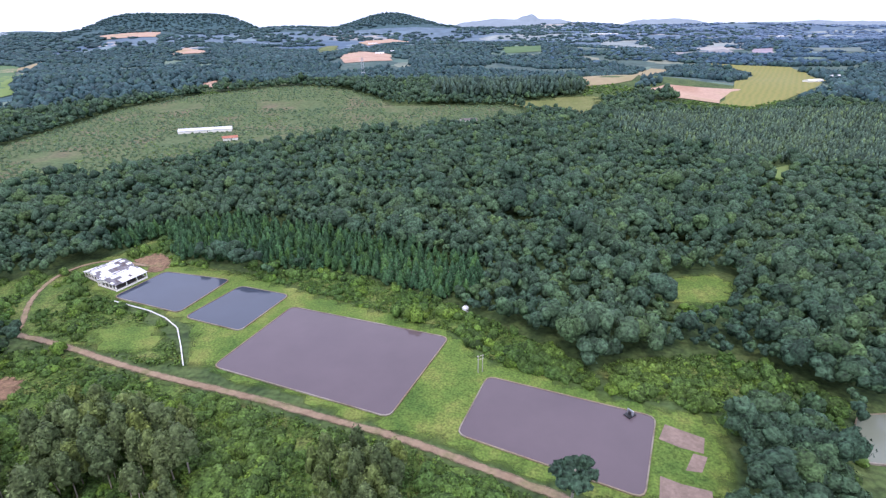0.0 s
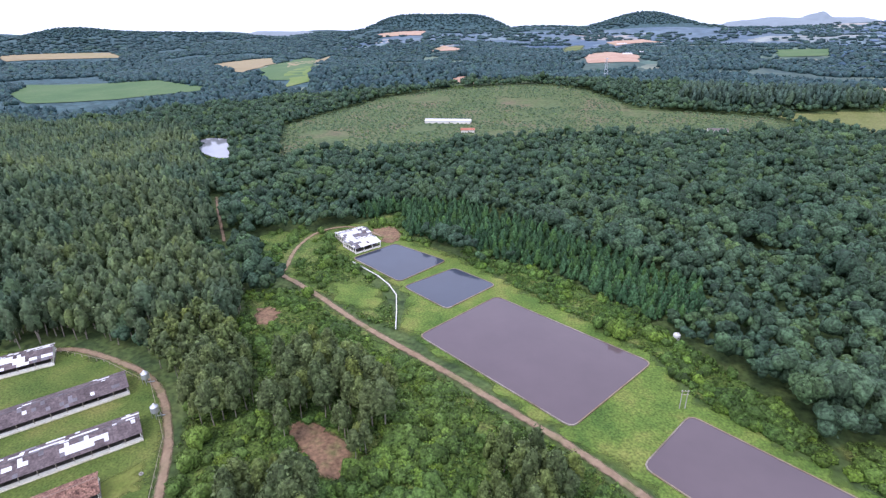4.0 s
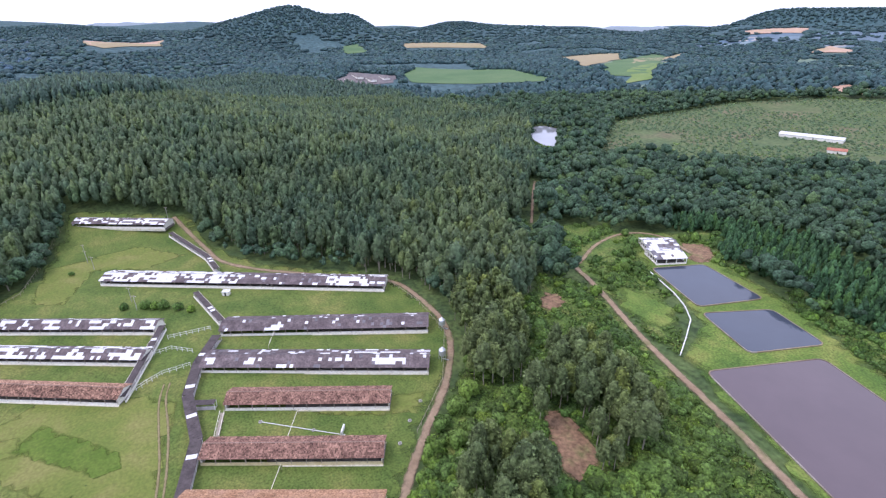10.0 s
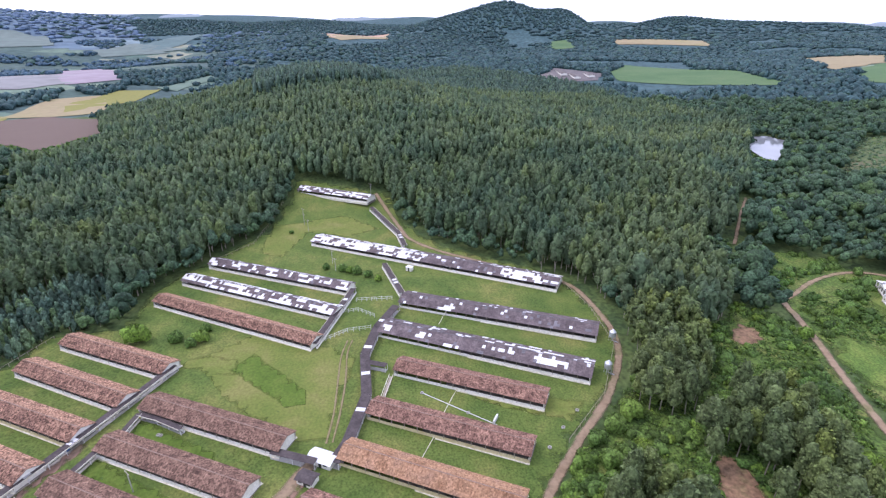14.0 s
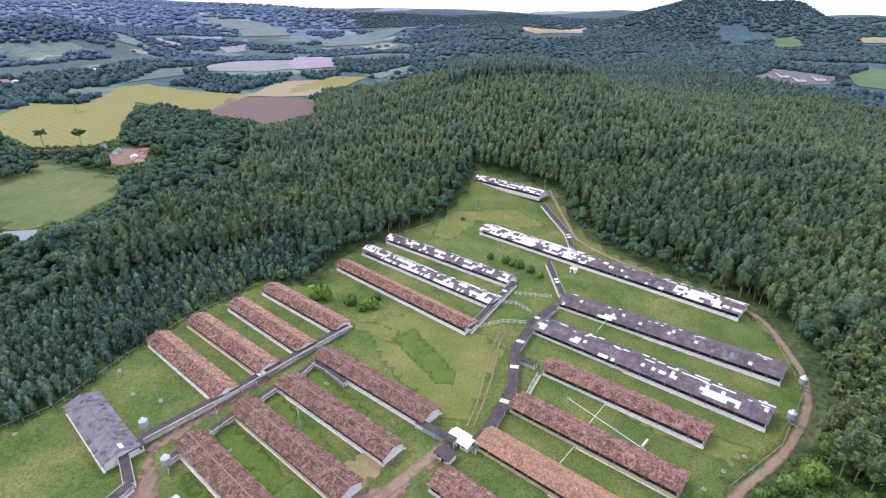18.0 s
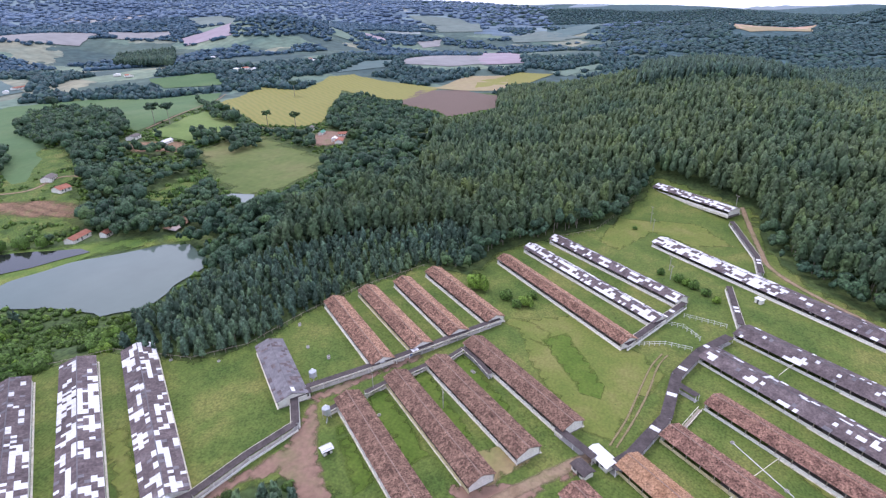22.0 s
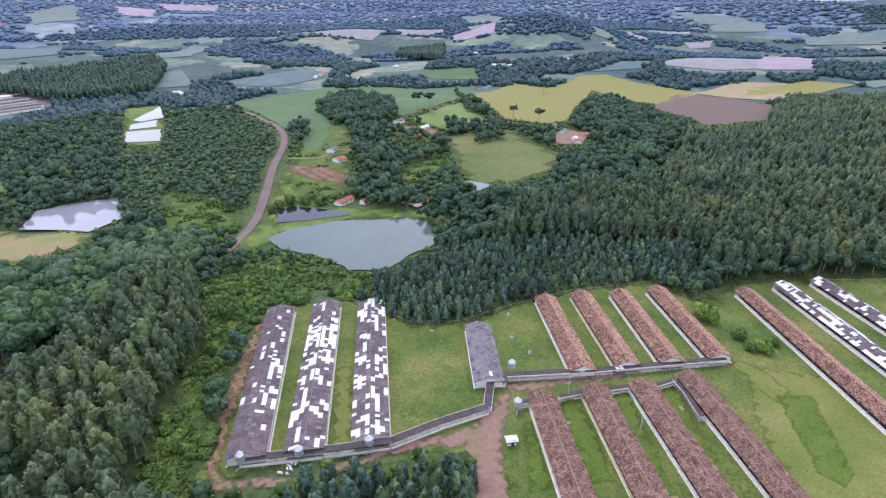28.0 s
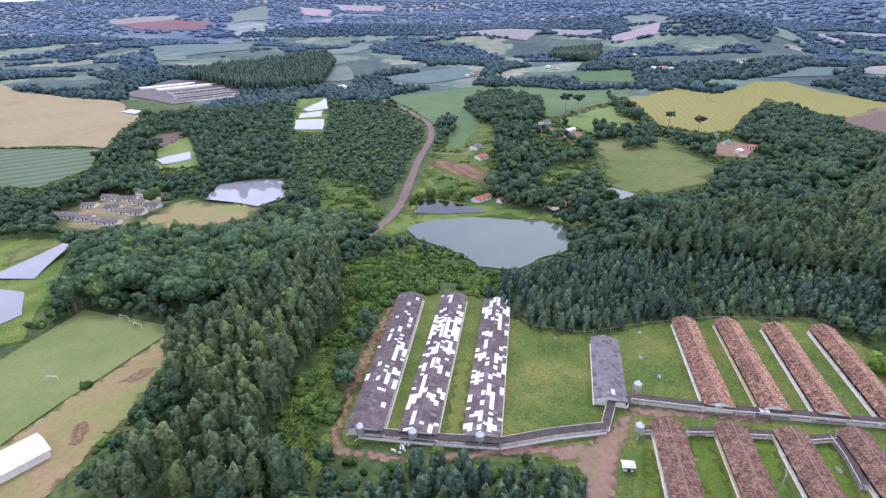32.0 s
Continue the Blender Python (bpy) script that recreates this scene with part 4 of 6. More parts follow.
material("sheet_grey", [(0.15, 0.14, 0.15), (0.22, 0.205, 0.215)], scale=0.3, fine=0.15, fine_scale=1.8, random_tone=0.15, island=0.15, rough=0.8)
material("sheet_white", [(0.66, 0.65, 0.66), (0.80, 0.79, 0.80)], scale=0.5, fine=0.12, fine_scale=2.0, random_tone=0.1, island=0.1, rough=0.7)
material("tile_red", [(0.150, 0.080, 0.060), (0.250, 0.138, 0.102), (0.36, 0.205, 0.146)], scale=0.4, fine=0.3, fine_scale=2.0, island=0.55)
material("tile_orange", [(0.30, 0.16, 0.09), (0.42, 0.24, 0.14), (0.34, 0.20, 0.13)], scale=0.2, fine=0.2, fine_scale=1.6, island=0.35)
material("tile_brown", [(0.130, 0.074, 0.056), (0.208, 0.122, 0.088), (0.30, 0.182, 0.132)], scale=0.4, fine=0.3, fine_scale=2.0, island=0.55)
material("ridge_pale", [(0.25, 0.165, 0.125), (0.35, 0.25, 0.20)], scale=0.5, fine=0.2)
# one slope of these roofs is pinker, the other about a third darker
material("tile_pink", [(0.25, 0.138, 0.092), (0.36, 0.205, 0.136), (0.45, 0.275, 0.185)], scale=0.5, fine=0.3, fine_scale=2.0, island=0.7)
material("tile_dark", [(0.155, 0.086, 0.064), (0.24, 0.132, 0.092), (0.34, 0.200, 0.138)], scale=0.5, fine=0.35, fine_scale=2.0, island=0.75)
material("shed_floor", [(0.16, 0.14, 0.12), (0.22, 0.20, 0.17)], scale=0.6, fine=0.2)
material("concrete", [(0.36, 0.34, 0.31), (0.48, 0.46, 0.43)], scale=0.4, fine=0.15, fine_scale=1.5)
material("zinc", [(0.55, 0.57, 0.60), (0.68, 0.70, 0.73)], scale=1.2, rough=0.45, metal=0.6)

BOXES = [(0, 3, 2, 1), (4, 5, 6, 7), (0, 1, 5, 4), (1, 2, 6, 5), (2, 3, 7, 6), (3, 0, 4, 7)]


def box_arrays(x0, x1, y0, y1, z0, z1):
    v = [(x0, y0, z0), (x1, y0, z0), (x1, y1, z0), (x0, y1, z0), (x0, y0, z1), (x1, y0, z1), (x1, y1, z1), (x0, y1, z1)]
    return np.array(v, dtype=float), np.array(BOXES)


def slab(name, x0, x1, y0, y1, z0, z1, mat):
    return mesh(name, *box_arrays(x0, x1, y0, y1, z0, z1), [mat])


def child(name, me, parent, m=None, label="", kind=""):
    ob = new(name, me)
    ob.parent = parent
    if m is not None:
        ob.matrix_basis = m
    return tagged(ob, label, kind=kind)


def thing(name, x, y, turn, label, category, group="", z=None):
    e = new(name)
    e.matrix_world = pose(x, y, float(height(x, y)) + 0.14 + np.hypot(x, y) * 0.0007 if z is None else z, 0, 0, turn)
    return tagged(e, label, category, group)


def gather(parts):
    vs, fs, n = [], [], 0
    for v, f in parts:
        vs.append(v)
        fs.append(f + n)
        n += len(v)
    return np.concatenate(vs), np.concatenate(fs)


SHEETS = {}
SHED_AT = []
TILES = {}


def tile_mesh(length, run, mat):
    """Rows of clay tiles on one roof slope: x along the shed, y down the slope."""
    key = (round(length, 1), round(run, 2), mat)
    if key not in TILES:
        rng = np.random.default_rng(len(TILES) + 5)
        nx, ny = int(length / 0.45), int(run / 0.42)
        ix, iy = [a.ravel() for a in np.meshgrid(np.arange(nx), np.arange(ny))]
        w, d = length / nx, run / ny
        x0, y0 = ix * w - length / 2, iy * d
        n = len(ix)
        lift = rng.uniform(0.03, 0.09, (n, 4))
        lift[:, 2:] += 0.06
        jx = rng.uniform(-0.05, 0.05, n)
        v = np.stack([np.column_stack([x0 + jx + 0.03, y0, lift[:, 0]]), np.column_stack([x0 + jx + w - 0.03, y0, lift[:, 1]]),
                      np.column_stack([x0 + jx + w - 0.03, y0 + d + 0.05, lift[:, 2]]), np.column_stack([x0 + jx + 0.03, y0 + d + 0.05, lift[:, 3]])], 1)
        f = np.arange(n * 4).reshape(-1, 4)[:, ::-1]
        TILES[key] = mesh("tiles", v.reshape(-1, 3), f, [mat])
    return TILES[key]


def shed(name, x, y, length, turn, width, roof, label, roof2=None, eave=3.0, ridge=4.8, wall="render_white", patch=0.3, seed=0, group="farm sheds", gable=True, z=None, bands=()):
    """A long low shed: half walls, posts, gables and a pitched roof of sheets or tiles."""
    rng = random.Random(seed)
    SHED_AT.append((x, y, length / 2 + 1, width / 2 + 1, radians(turn)))
    t = thing(name, x, y, turn, label, "shed", group, z)
    half, hw = length / 2, width / 2
    child("floor_slab", slab("floor_slab", -half, half, -hw + 0.5, hw - 0.5, -1.2, 0.12, "shed_floor"), t)
    inner = hw - 0.35
    for s in (-1, 1):
        child("apron", slab("apron", -half, half, s * (hw + 0.02) - 0.14, s * (hw + 0.02) + 0.46, -1.2, 0.08, "apron_cream"), t)
    for s in (-1, 1):
        lw = slab("low_wall", -half, half, s * inner - 0.1, s * inner + 0.1, 0.12, 1.25 if gable else 0.8, wall)
        child("low_wall", lw, t)
        step = 4.4 if length < 100 else 5.5
        pm = SHEETS.setdefault(("post", eave, gable), slab("post", -0.11, 0.11, -0.11, 0.11, 0.8, eave + 0.12, "timber_post") if gable else slab("post", -0.2, 0.2, -0.2, 0.2, 0.8, eave + 0.12, "render_white"))
        for i in range(int(length / step) + 1):
            child("post", pm, t, pose(-half + 0.2 + i * (length - 0.4) / int(length / step), s * inner, 0))
    for s in (-1, 1):
        xw = s * (half - 0.3)
        foot = 0.1 if gable else eave - 0.35
        v = [(xw, -inner, foot), (xw, inner, foot), (xw, inner, eave), (xw, 0, ridge - 0.15), (xw, -inner, eave)]
        v += [(a - s * 0.2, b, c) for a, b, c in v]
        bm = bmesh.new()
        vs = [bm.verts.new(p) for p in v]
        bm.faces.new(vs[:5])
        bm.faces.new(vs[5:][::-1])
        for i in range(5):
            bm.faces.new((vs[i], vs[5 + i], vs[5 + (i + 1) % 5], vs[(i + 1) % 5]))
        bmesh.ops.recalc_face_normals(bm, faces=bm.faces)
        me = bpy.data.meshes.new("gable_wall")
        bm.to_mesh(me)
        me.materials.append(MATS["render_white"])
        child("gable_wall", me, t)
    if not gable:
        for s in (-1, 1):
            child("end_wall", slab("end_wall", s * (half - 0.4) - 0.1, s * (half - 0.4) + 0.1, -inner + 0.12, inner - 0.12, 0.12, 0.9, wall), t)
            for i in range(1, 5):
                child("post", pm, t, pose(s * (half - 0.4), -inner + i * inner * 0.4, 0))
    run = math.hypot(hw, ridge - eave)
    tilt = math.degrees(math.atan2(ridge - eave, hw))
    for s in (-1, 1):
        # slope frame: x along, y down the slope from the ridge
        m = pose(0, 0, ridge, 0, 0, 0 if s > 0 else 180) @ pose(0, 0, 0, -tilt, 0, 0)
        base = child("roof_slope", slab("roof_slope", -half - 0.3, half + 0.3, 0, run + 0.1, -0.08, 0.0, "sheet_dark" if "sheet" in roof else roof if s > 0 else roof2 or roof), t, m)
        if "sheet" in roof:
            nx, ny = max(8, int(length / 1.25)), 4 if hw > 5 else 3
            pw, pd = (length + 0.6) / nx, (run + 0.1) / ny
            piece, faces = box_arrays(-pw / 2 + 0.01, pw / 2 - 0.01, 0.0, pd + 0.08, 0.006, 0.03)
            piece[4:, 2] += np.array([0, 0, 0.03, 0.03])
            kinds = ("sheet_dark", "sheet_white", "sheet_grey")
            for mat in kinds:
                key = (round(pw, 3), round(pd, 3), mat)
                if key not in SHEETS:
                    SHEETS[key] = mesh("roof_sheet", piece, faces, [mat])
            rest, rest_mat = [], []
            for i in range(nx):
                u = ((i + 0.5) / nx * 2 - 1) * s
                more = sum(k for u0, u1, side, k in bands if u0 < u < u1 and side in (0, s))
                for j in range(ny):
                    g = noise.noise((i * 0.13 + seed * 9, j * 0.7 + s * 3, seed)) * 0.8 + noise.noise((i * 0.40, j * 1.3 + s * 5, seed + 3.3)) * 0.75 + rng.uniform(-0.22, 0.22)
                    mat = "sheet_white" if g > 0.52 - patch - more else "sheet_grey" if (roof == "sheet_grey" and rng.random() < 0.8) or rng.random() < 0.06 else "sheet_dark"
                    at = (-half - 0.3 + (i + 0.5) * pw, j * pd, 0)
                    if s * (i - nx / 2) * ny > nx * ny / 2 - 140:
                        child("roof_sheet", SHEETS[(round(pw, 3), round(pd, 3), mat)], base, pose(*at))
                    else:
                        rest.append((piece + np.array(at), faces))
                        rest_mat += [kinds.index(mat)] * 6
            if rest:
                child("roof_covering", mesh("roof_covering", *gather(rest), kinds, rest_mat), base, kind="stuff")
        else:
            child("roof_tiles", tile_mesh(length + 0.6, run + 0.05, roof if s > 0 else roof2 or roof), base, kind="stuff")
    cap = bmesh.new()
    n = max(2, int(length / 6))
    rows = []
    for i in range(n + 1):
        x0, h = -half - 0.3 + i * (length + 0.6) / n, ridge + 0.10 + rng.uniform(-0.03, 0.03)
        rows.append([cap.verts.new(p) for p in ((x0, -0.17, h - 0.04), (x0, 0, h + 0.05), (x0, 0.17, h - 0.04))])
    for p, q in zip(rows, rows[1:]):
        cap.faces.new((p[0], q[0], q[1], p[1]))
        cap.faces.new((p[1], q[1], q[2], p[2]))
    me = bpy.data.meshes.new("ridge_cap")
    cap.to_mesh(me)
    me.materials.append(MATS["sheet_grey" if "sheet" in roof else "ridge_pale"])
    child("ridge_cap", me, t)
    return t


DARK = "long open-sided shed with a patched dark and white sheet roof"
CLAY = "long low shed with weathered clay tiles and white half walls"
shed("shed", -364.8, 4.1, 59.1, 52.1, 11, "sheet_dark", DARK, patch=0.48, seed=0)
shed("shed", -252.1, 46.8, 143.3, 52.2, 12, "sheet_dark", DARK, patch=0.20, seed=1, bands=((-1, -0.1, 0, 0.5), (-0.1, 0.45, 0, -0.12), (0.6, 1, 0, 0.25)))
shed("shed", -189.0, 64.5, 86.5, 57.1, 11.5, "sheet_dark", DARK, patch=0.08, seed=2, bands=((-0.3, 0.2, -1, 0.1),))
shed("shed", -166.0, 51.4, 85.0, 54.9, 11.5, "sheet_dark", DARK, patch=0.08, seed=3, bands=((0.5, 1, 0, 0.22), (-0.8, 0.5, 1, 0.12)))
shed("shed", -147.0, 41.3, 55.3, 56.1, 9, "tile_red", CLAY, roof2="tile_red", wall="render_white", seed=4)
shed("shed", -126.5, 28.9, 53.8, 56.0, 9, "tile_red", CLAY, roof2="tile_red", wall="render_yellow", seed=5)
shed("shed", -108.7, 19.1, 54.5, 55.5, 9, "tile_orange", CLAY, roof2="tile_orange", wall="render_yellow", seed=6)
shed("shed", -92.1, 7.0, 54.5, 55.5, 9, "tile_red", CLAY, roof2="tile_red", wall="render_white", seed=7)
shed("shed", -252.6, -29.3, 84.8, 55.0, 8.5, "sheet_dark", DARK, patch=0.4, seed=8)
shed("shed", -233.0, -37.6, 89.3, 53.7, 8.5, "sheet_dark", DARK, patch=0.5, seed=9)
shed("shed", -212.6, -46.4, 89.3, 52.3, 8.5, "tile_pink", CLAY, roof2="tile_dark", wall="render_white", seed=10)
shed("shed", -150.7, -114.1, 54.9, 55.7, 9.2, "tile_pink", CLAY, roof2="tile_dark", wall="render_white", seed=11)
shed("shed", -165.7, -105.9, 55.5, 55.9, 9.2, "tile_pink", CLAY, roof2="tile_dark", wall="render_yellow", seed=12)
shed("shed", -180.0, -96.0, 54.4, 54.5, 9.2, "tile_pink", CLAY, roof2="tile_dark", wall="render_white", seed=13)
shed("shed", -195.7, -86.5, 55.1, 55.2, 9.2, "tile_pink", CLAY, roof2="tile_dark", wall="render_white", seed=14)
shed("shed", -98.4, -70.2, 54.5, 55.5, 9.2, "tile_brown", CLAY, roof2="tile_brown", wall="render_white", seed=15)
shed("shed", -115.1, -60.9, 55.0, 55.8, 9.2, "tile_brown", CLAY, roof2="tile_brown", wall="render_yellow", seed=16)
shed("shed", -129.7, -51.9, 54.0, 56.3, 9.2, "tile_brown", CLAY, roof2="tile_brown", wall="render_white", seed=17)
shed("shed", -146.3, -43.5, 55.7, 56.4, 9.2, "tile_brown", CLAY, roof2="tile_brown", wall="render_white", seed=18)
shed("shed", -116.0, -123.6, 37.4, 54.2, 10.5, "sheet_grey", DARK, patch=-0.35, seed=19)
shed("shed", -48.2, -167.0, 88.5, 60.4, 11.5, "sheet_dark", DARK, patch=0.02, seed=20, bands=((-0.6, 0.8, 1, 0.24),))
shed("shed", -64.5, -158.4, 89.5, 58.3, 11.5, "sheet_dark", DARK, patch=0.32, seed=21, bands=((-0.55, -0.15, 0, 0.4), (-1, -0.65, 0, -0.25)))
shed("shed", -81.2, -148.0, 84.6, 58.2, 11.5, "sheet_dark", DARK, patch=0.34, seed=22, bands=((-1, -0.7, 0, 0.25), (-0.6, 0.0, 1, -0.2)))

# ---- trees ----
# homes, barns and the channel: cleared round so trees don't hide them in view
HOMES = []
HOMES += [(-243, 57), (-448, -337), (-476, -352), (-452, -346), (-472, -378), (-489, -407), (-353, -527), (-358, -488), (-239, -477), (-229, -445), (-184, -356), (-195, -344), (-564, -1129), (-534, -1114), (57, -488), (-241, 613), (-200, 568), (62, 657), (-176, -1272), (-195, -1269)]
HOMES += [(-225, -1242), (-258, -1158), (-265, -1140), (119, -462), (110, -455), (100, -442), (88, -426), (79, -416), (104, -483), (93, -504), (84, -493), (75, -488), (66, -470), (56, -452), (85, -463), (76, -447), (65, -437), (-112, 1720), (-88, 1885), (-184, 2432)]
HOMES += [(814, 2574), (839, 2552), (865, 2531), (892, 2511), (757, 2103), (1686, 2554), (791, 1012), (692, 931), (-1022, -844), (-1050, -855), (-1029, -822), (-868, -898), (-882, -892), (-882, -870), (-726, -1084), (-728, -1053), (-1074, -1199), (-844, -2040), (-1420, -2475), (-1147, 531)]
HOMES += [(-1095, 539), (-1102, 576), (-1106, 492), (78, -1256), (46, -1234), (23, -1201), (15, -1172), (11, -1143), (9, -1114), (12, -1075), (-10, -1283)]
HOMES += [(-95, 175), (-102, 191), (-89, 165)]
ICO = bmesh.new()
bmesh.ops.create_icosphere(ICO, subdivisions=1, radius=1)
ICO_V = np.array([v.co[:] for v in ICO.verts])
ICO_F = np.array([[v.index for v in f.verts] for f in ICO.faces])
ICO2 = bmesh.new()
bmesh.ops.create_icosphere(ICO2, subdivisions=2, radius=1)
ICO2_V = np.array([v.co[:] for v in ICO2.verts])
ICO2_F = np.array([[v.index for v in f.verts] for f in ICO2.faces])


def sprays(rng, centre, radii, count, size):
    """Small leaf sprays, as bent triangles, over the skin of a blob."""
    d = rng.normal(size=(count, 3))
    d /= np.linalg.norm(d, axis=1)[:, None]
    d[:, 2] = np.where(d[:, 2] < -0.45, -d[:, 2], d[:, 2])
    c = centre + d * radii * rng.uniform(0.72, 1.12, (count, 1))
    nrm = d + rng.normal(size=(count, 3)) * 0.55
    nrm /= np.linalg.norm(nrm, axis=1)[:, None]
    u = np.cross(nrm, rng.normal(size=(count, 3)))
    u /= np.linalg.norm(u, axis=1)[:, None]
    w = np.cross(nrm, u)
    s = size * rng.uniform(0.6, 1.4, (count, 1))
    v = np.stack([c - u * s - w * s * 0.6, c + u * s - w * s * 0.5, c + w * s * 0.9 + nrm * s * 0.25], 1).reshape(-1, 3)
    return v, np.arange(count * 3).reshape(-1, 3)


SKIRT = ICO2_V[ICO2_F].mean(axis=1)[:, 2] > -0.42


def blob(rng, centre, radii, rough=0.12, fine=True, taper=0.0):
    """A lumpy dome, drawn in towards the top by taper, open below."""
    bv, bf = (ICO2_V, ICO2_F[SKIRT]) if fine else (ICO_V, ICO_F)
    o = rng.uniform(0, 50)
    lump = np.array([noise.noise((v[0] * 2.3 + o, v[1] * 2.3, v[2] * 2.3 + o)) for v in bv])[:, None] * 0.5
    v = bv * (1 + lump + rng.uniform(-rough, rough, (len(bv), 1)))
    v[:, :2] *= (1 - taper * np.clip(v[:, 2] * 0.5 + 0.5, 0, 1.1))[:, None]
    return v * radii + centre, bf


def crown(kind, lod, seed):
    """A crown about one unit high, as vertices and triangles. lod 0 is the finest."""
    rng = np.random.default_rng(seed)
    parts = []
    if kind in ("eucalyptus", "young_eucalyptus", "pine"):
        # tall: a slim body with leafy masses climbing round it to a rounded point
        low, wide, taper = {"eucalyptus": (0.25, 0.160, 0.42), "young_eucalyptus": (0.08, 0.20, 0.52), "pine": (0.06, 0.23, 0.84)}[kind]
        mid, tall = (1.0 + low) / 2, (1.0 - low) / 2
        parts.append(blob(rng, np.array([0, 0, mid]), np.array([wide * 0.82, wide * 0.82, tall]), 0.10, lod < 2, taper * 0.8))
        n = (10, 6, 2)[lod]
        for i in range(n):
            k = (i + 0.3) / n
            a = i * 2.4 + rng.uniform(-0.5, 0.5)
            r = wide * (0.66 - 0.38 * k * taper / 0.6) * rng.uniform(0.85, 1.15) * (1.0, 1.1, 1.35)[lod]
            off = wide * 0.62 * (1 - taper * k)
            c = np.array([math.cos(a) * off, math.sin(a) * off, low + 0.10 + (0.80 - low) * k])
            rad = np.array([r, r, r * 1.5])
            parts.append(blob(rng, c, rad, 0.12, lod == 0, 0.45))
            parts.append(sprays(rng, c + np.array([0, 0, r * 0.15]), rad * np.array([1.02, 1.02, 1.1]), (30, 11, 4)[lod], (0.024, 0.037, 0.062)[lod]))
    elif kind == "gum":
        # open: rounded masses held out on limbs over a bare stem
        n = (12, 7, 3)[lod]
        for i in range(n):
            a, k = i * 2.4 + rng.uniform(0, 1), (i + 0.5) / n
            q = 0.135 * math.sin(math.pi * (0.25 + 0.75 * k)) * rng.uniform(0.6, 1.1)
            r = rng.uniform(0.08, 0.125) * (1.0, 1.15, 1.5)[lod]
            c = np.array([math.cos(a) * q, math.sin(a) * q, 0.47 + 0.45 * k])
            rad = np.array([r, r, r * 1.5])
            parts.append(blob(rng, c, rad * 0.9, 0.15, lod == 0, 0.2))
            parts.append(sprays(rng, c, rad * 1.08, (44, 14, 6)[lod], (0.024, 0.042, 0.07)[lod]))
    elif kind in ("native", "grove", "copse"):
        # broad: several domes side by side
        n = (7, 4, 2)[lod]
        for i in range(n):
            a, q = i * 2.4 + rng.uniform(0, 1), 0.27 * math.sqrt(i / n)
            r = rng.uniform(0.12, 0.25) * (1.0, 1.15, 1.4)[lod]
            c = np.array([math.cos(a) * q, math.sin(a) * q, 0.74 + rng.uniform(-0.15, 0.13) - q * 0.45 - (0.1 if lod == 2 else 0)])
            rad = np.array([r, r, r * rng.uniform(0.8, 1.05)])
            parts.append(blob(rng, c, rad, 0.12, lod < 2 and i < (3, 1, 0)[lod]))
            parts.append(sprays(rng, c, rad * 1.04, (80, 16, 6)[lod], (0.028, 0.042, 0.070)[lod]))
    else:
        # bush
        n = (4, 2, 1)[lod]
        for i in range(n):
            a = i * 2.4 + rng.uniform(0, 1)
            r = rng.uniform(0.42, 0.60)
            c = np.array([math.cos(a) * 0.45 * (i > 0), math.sin(a) * 0.45 * (i > 0), 0.32])
            rad = np.array([r, r, r * rng.uniform(0.8, 1.15)])
            parts.append(blob(rng, c, rad, 0.18, lod == 0))
            parts.append(sprays(rng, c, rad * 1.05, (70, 20, 4)[lod], (0.085, 0.13, 0.22)[lod]))
    return gather(parts)


def trunk_arrays(kind, seed):
    """A tapered stem with a few limbs, one unit high."""
    rng = np.random.default_rng(seed)
    parts = []

    def limb(a, b, ra, rb, sides=5):
        a, b = np.array(a), np.array(b)
        d = (b - a) / np.linalg.norm(b - a)
        u = np.cross(d, (0.3, 0.9, 0.1))
        u /= np.linalg.norm(u)
        w = np.cross(d, u)
        ang = np.arange(sides) * 2 * np.pi / sides
        ring = np.cos(ang)[:, None] * u + np.sin(ang)[:, None] * w
        v = np.concatenate([a + ring * ra, b + ring * rb])
        i = np.arange(sides)
        j = (i + 1) % sides
        parts.append((v, np.concatenate([np.stack([i, j, j + sides], -1), np.stack([i, j + sides, i + sides], -1)])))
    top = 0.86 if kind not in ("native", "grove", "copse") else 0.62
    lean = rng.uniform(-0.03, 0.03, 2)
    limb((0, 0, -0.05), (lean[0], lean[1], top * 0.5), 0.013, 0.010)
    limb((lean[0], lean[1], top * 0.5), (0, 0, top), 0.010, 0.003)
    for i in range(4):
        a, z = i * 1.7 + rng.uniform(0, 1), top * rng.uniform(0.45, 0.85)
        limb((0, 0, z), (math.cos(a) * 0.16, math.sin(a) * 0.16, z + 0.14), 0.006, 0.002, 4)
    return gather(parts)


SIZES = {"eucalyptus": (16, 20.5, 5.2), "young_eucalyptus": (7, 10.5, 4.2), "pine": (6.5, 10.5, 4.0), "native": (8, 14, 5.3), "grove": (12, 18, 6.2), "copse": (4, 9, 5.0), "scrub": (1.2, 3.4, 2.7), "gum": (11, 18, 4.9)}
rng = np.random.default_rng(11)


def in_any(shapes, x, y):
    hit = np.zeros(len(x), dtype=bool)
    for s in shapes:
        a = np.array(s)
        near = (x > a[:, 0].min()) & (x < a[:, 0].max()) & (y > a[:, 1].min()) & (y < a[:, 1].max())
        if near.any():
            hit[near] |= inside(s, x[near], y[near])
    return hit


OPEN = [p for k, p in FIELDS if k not in ("young_trees", "weeds", "meadow")] + [p for _, _, p in WATERS]
YOUNG = [p for k, p in FIELDS if k == "young_trees"]
WEEDS = [p for k, p in FIELDS if k in ("weeds", "meadow")]


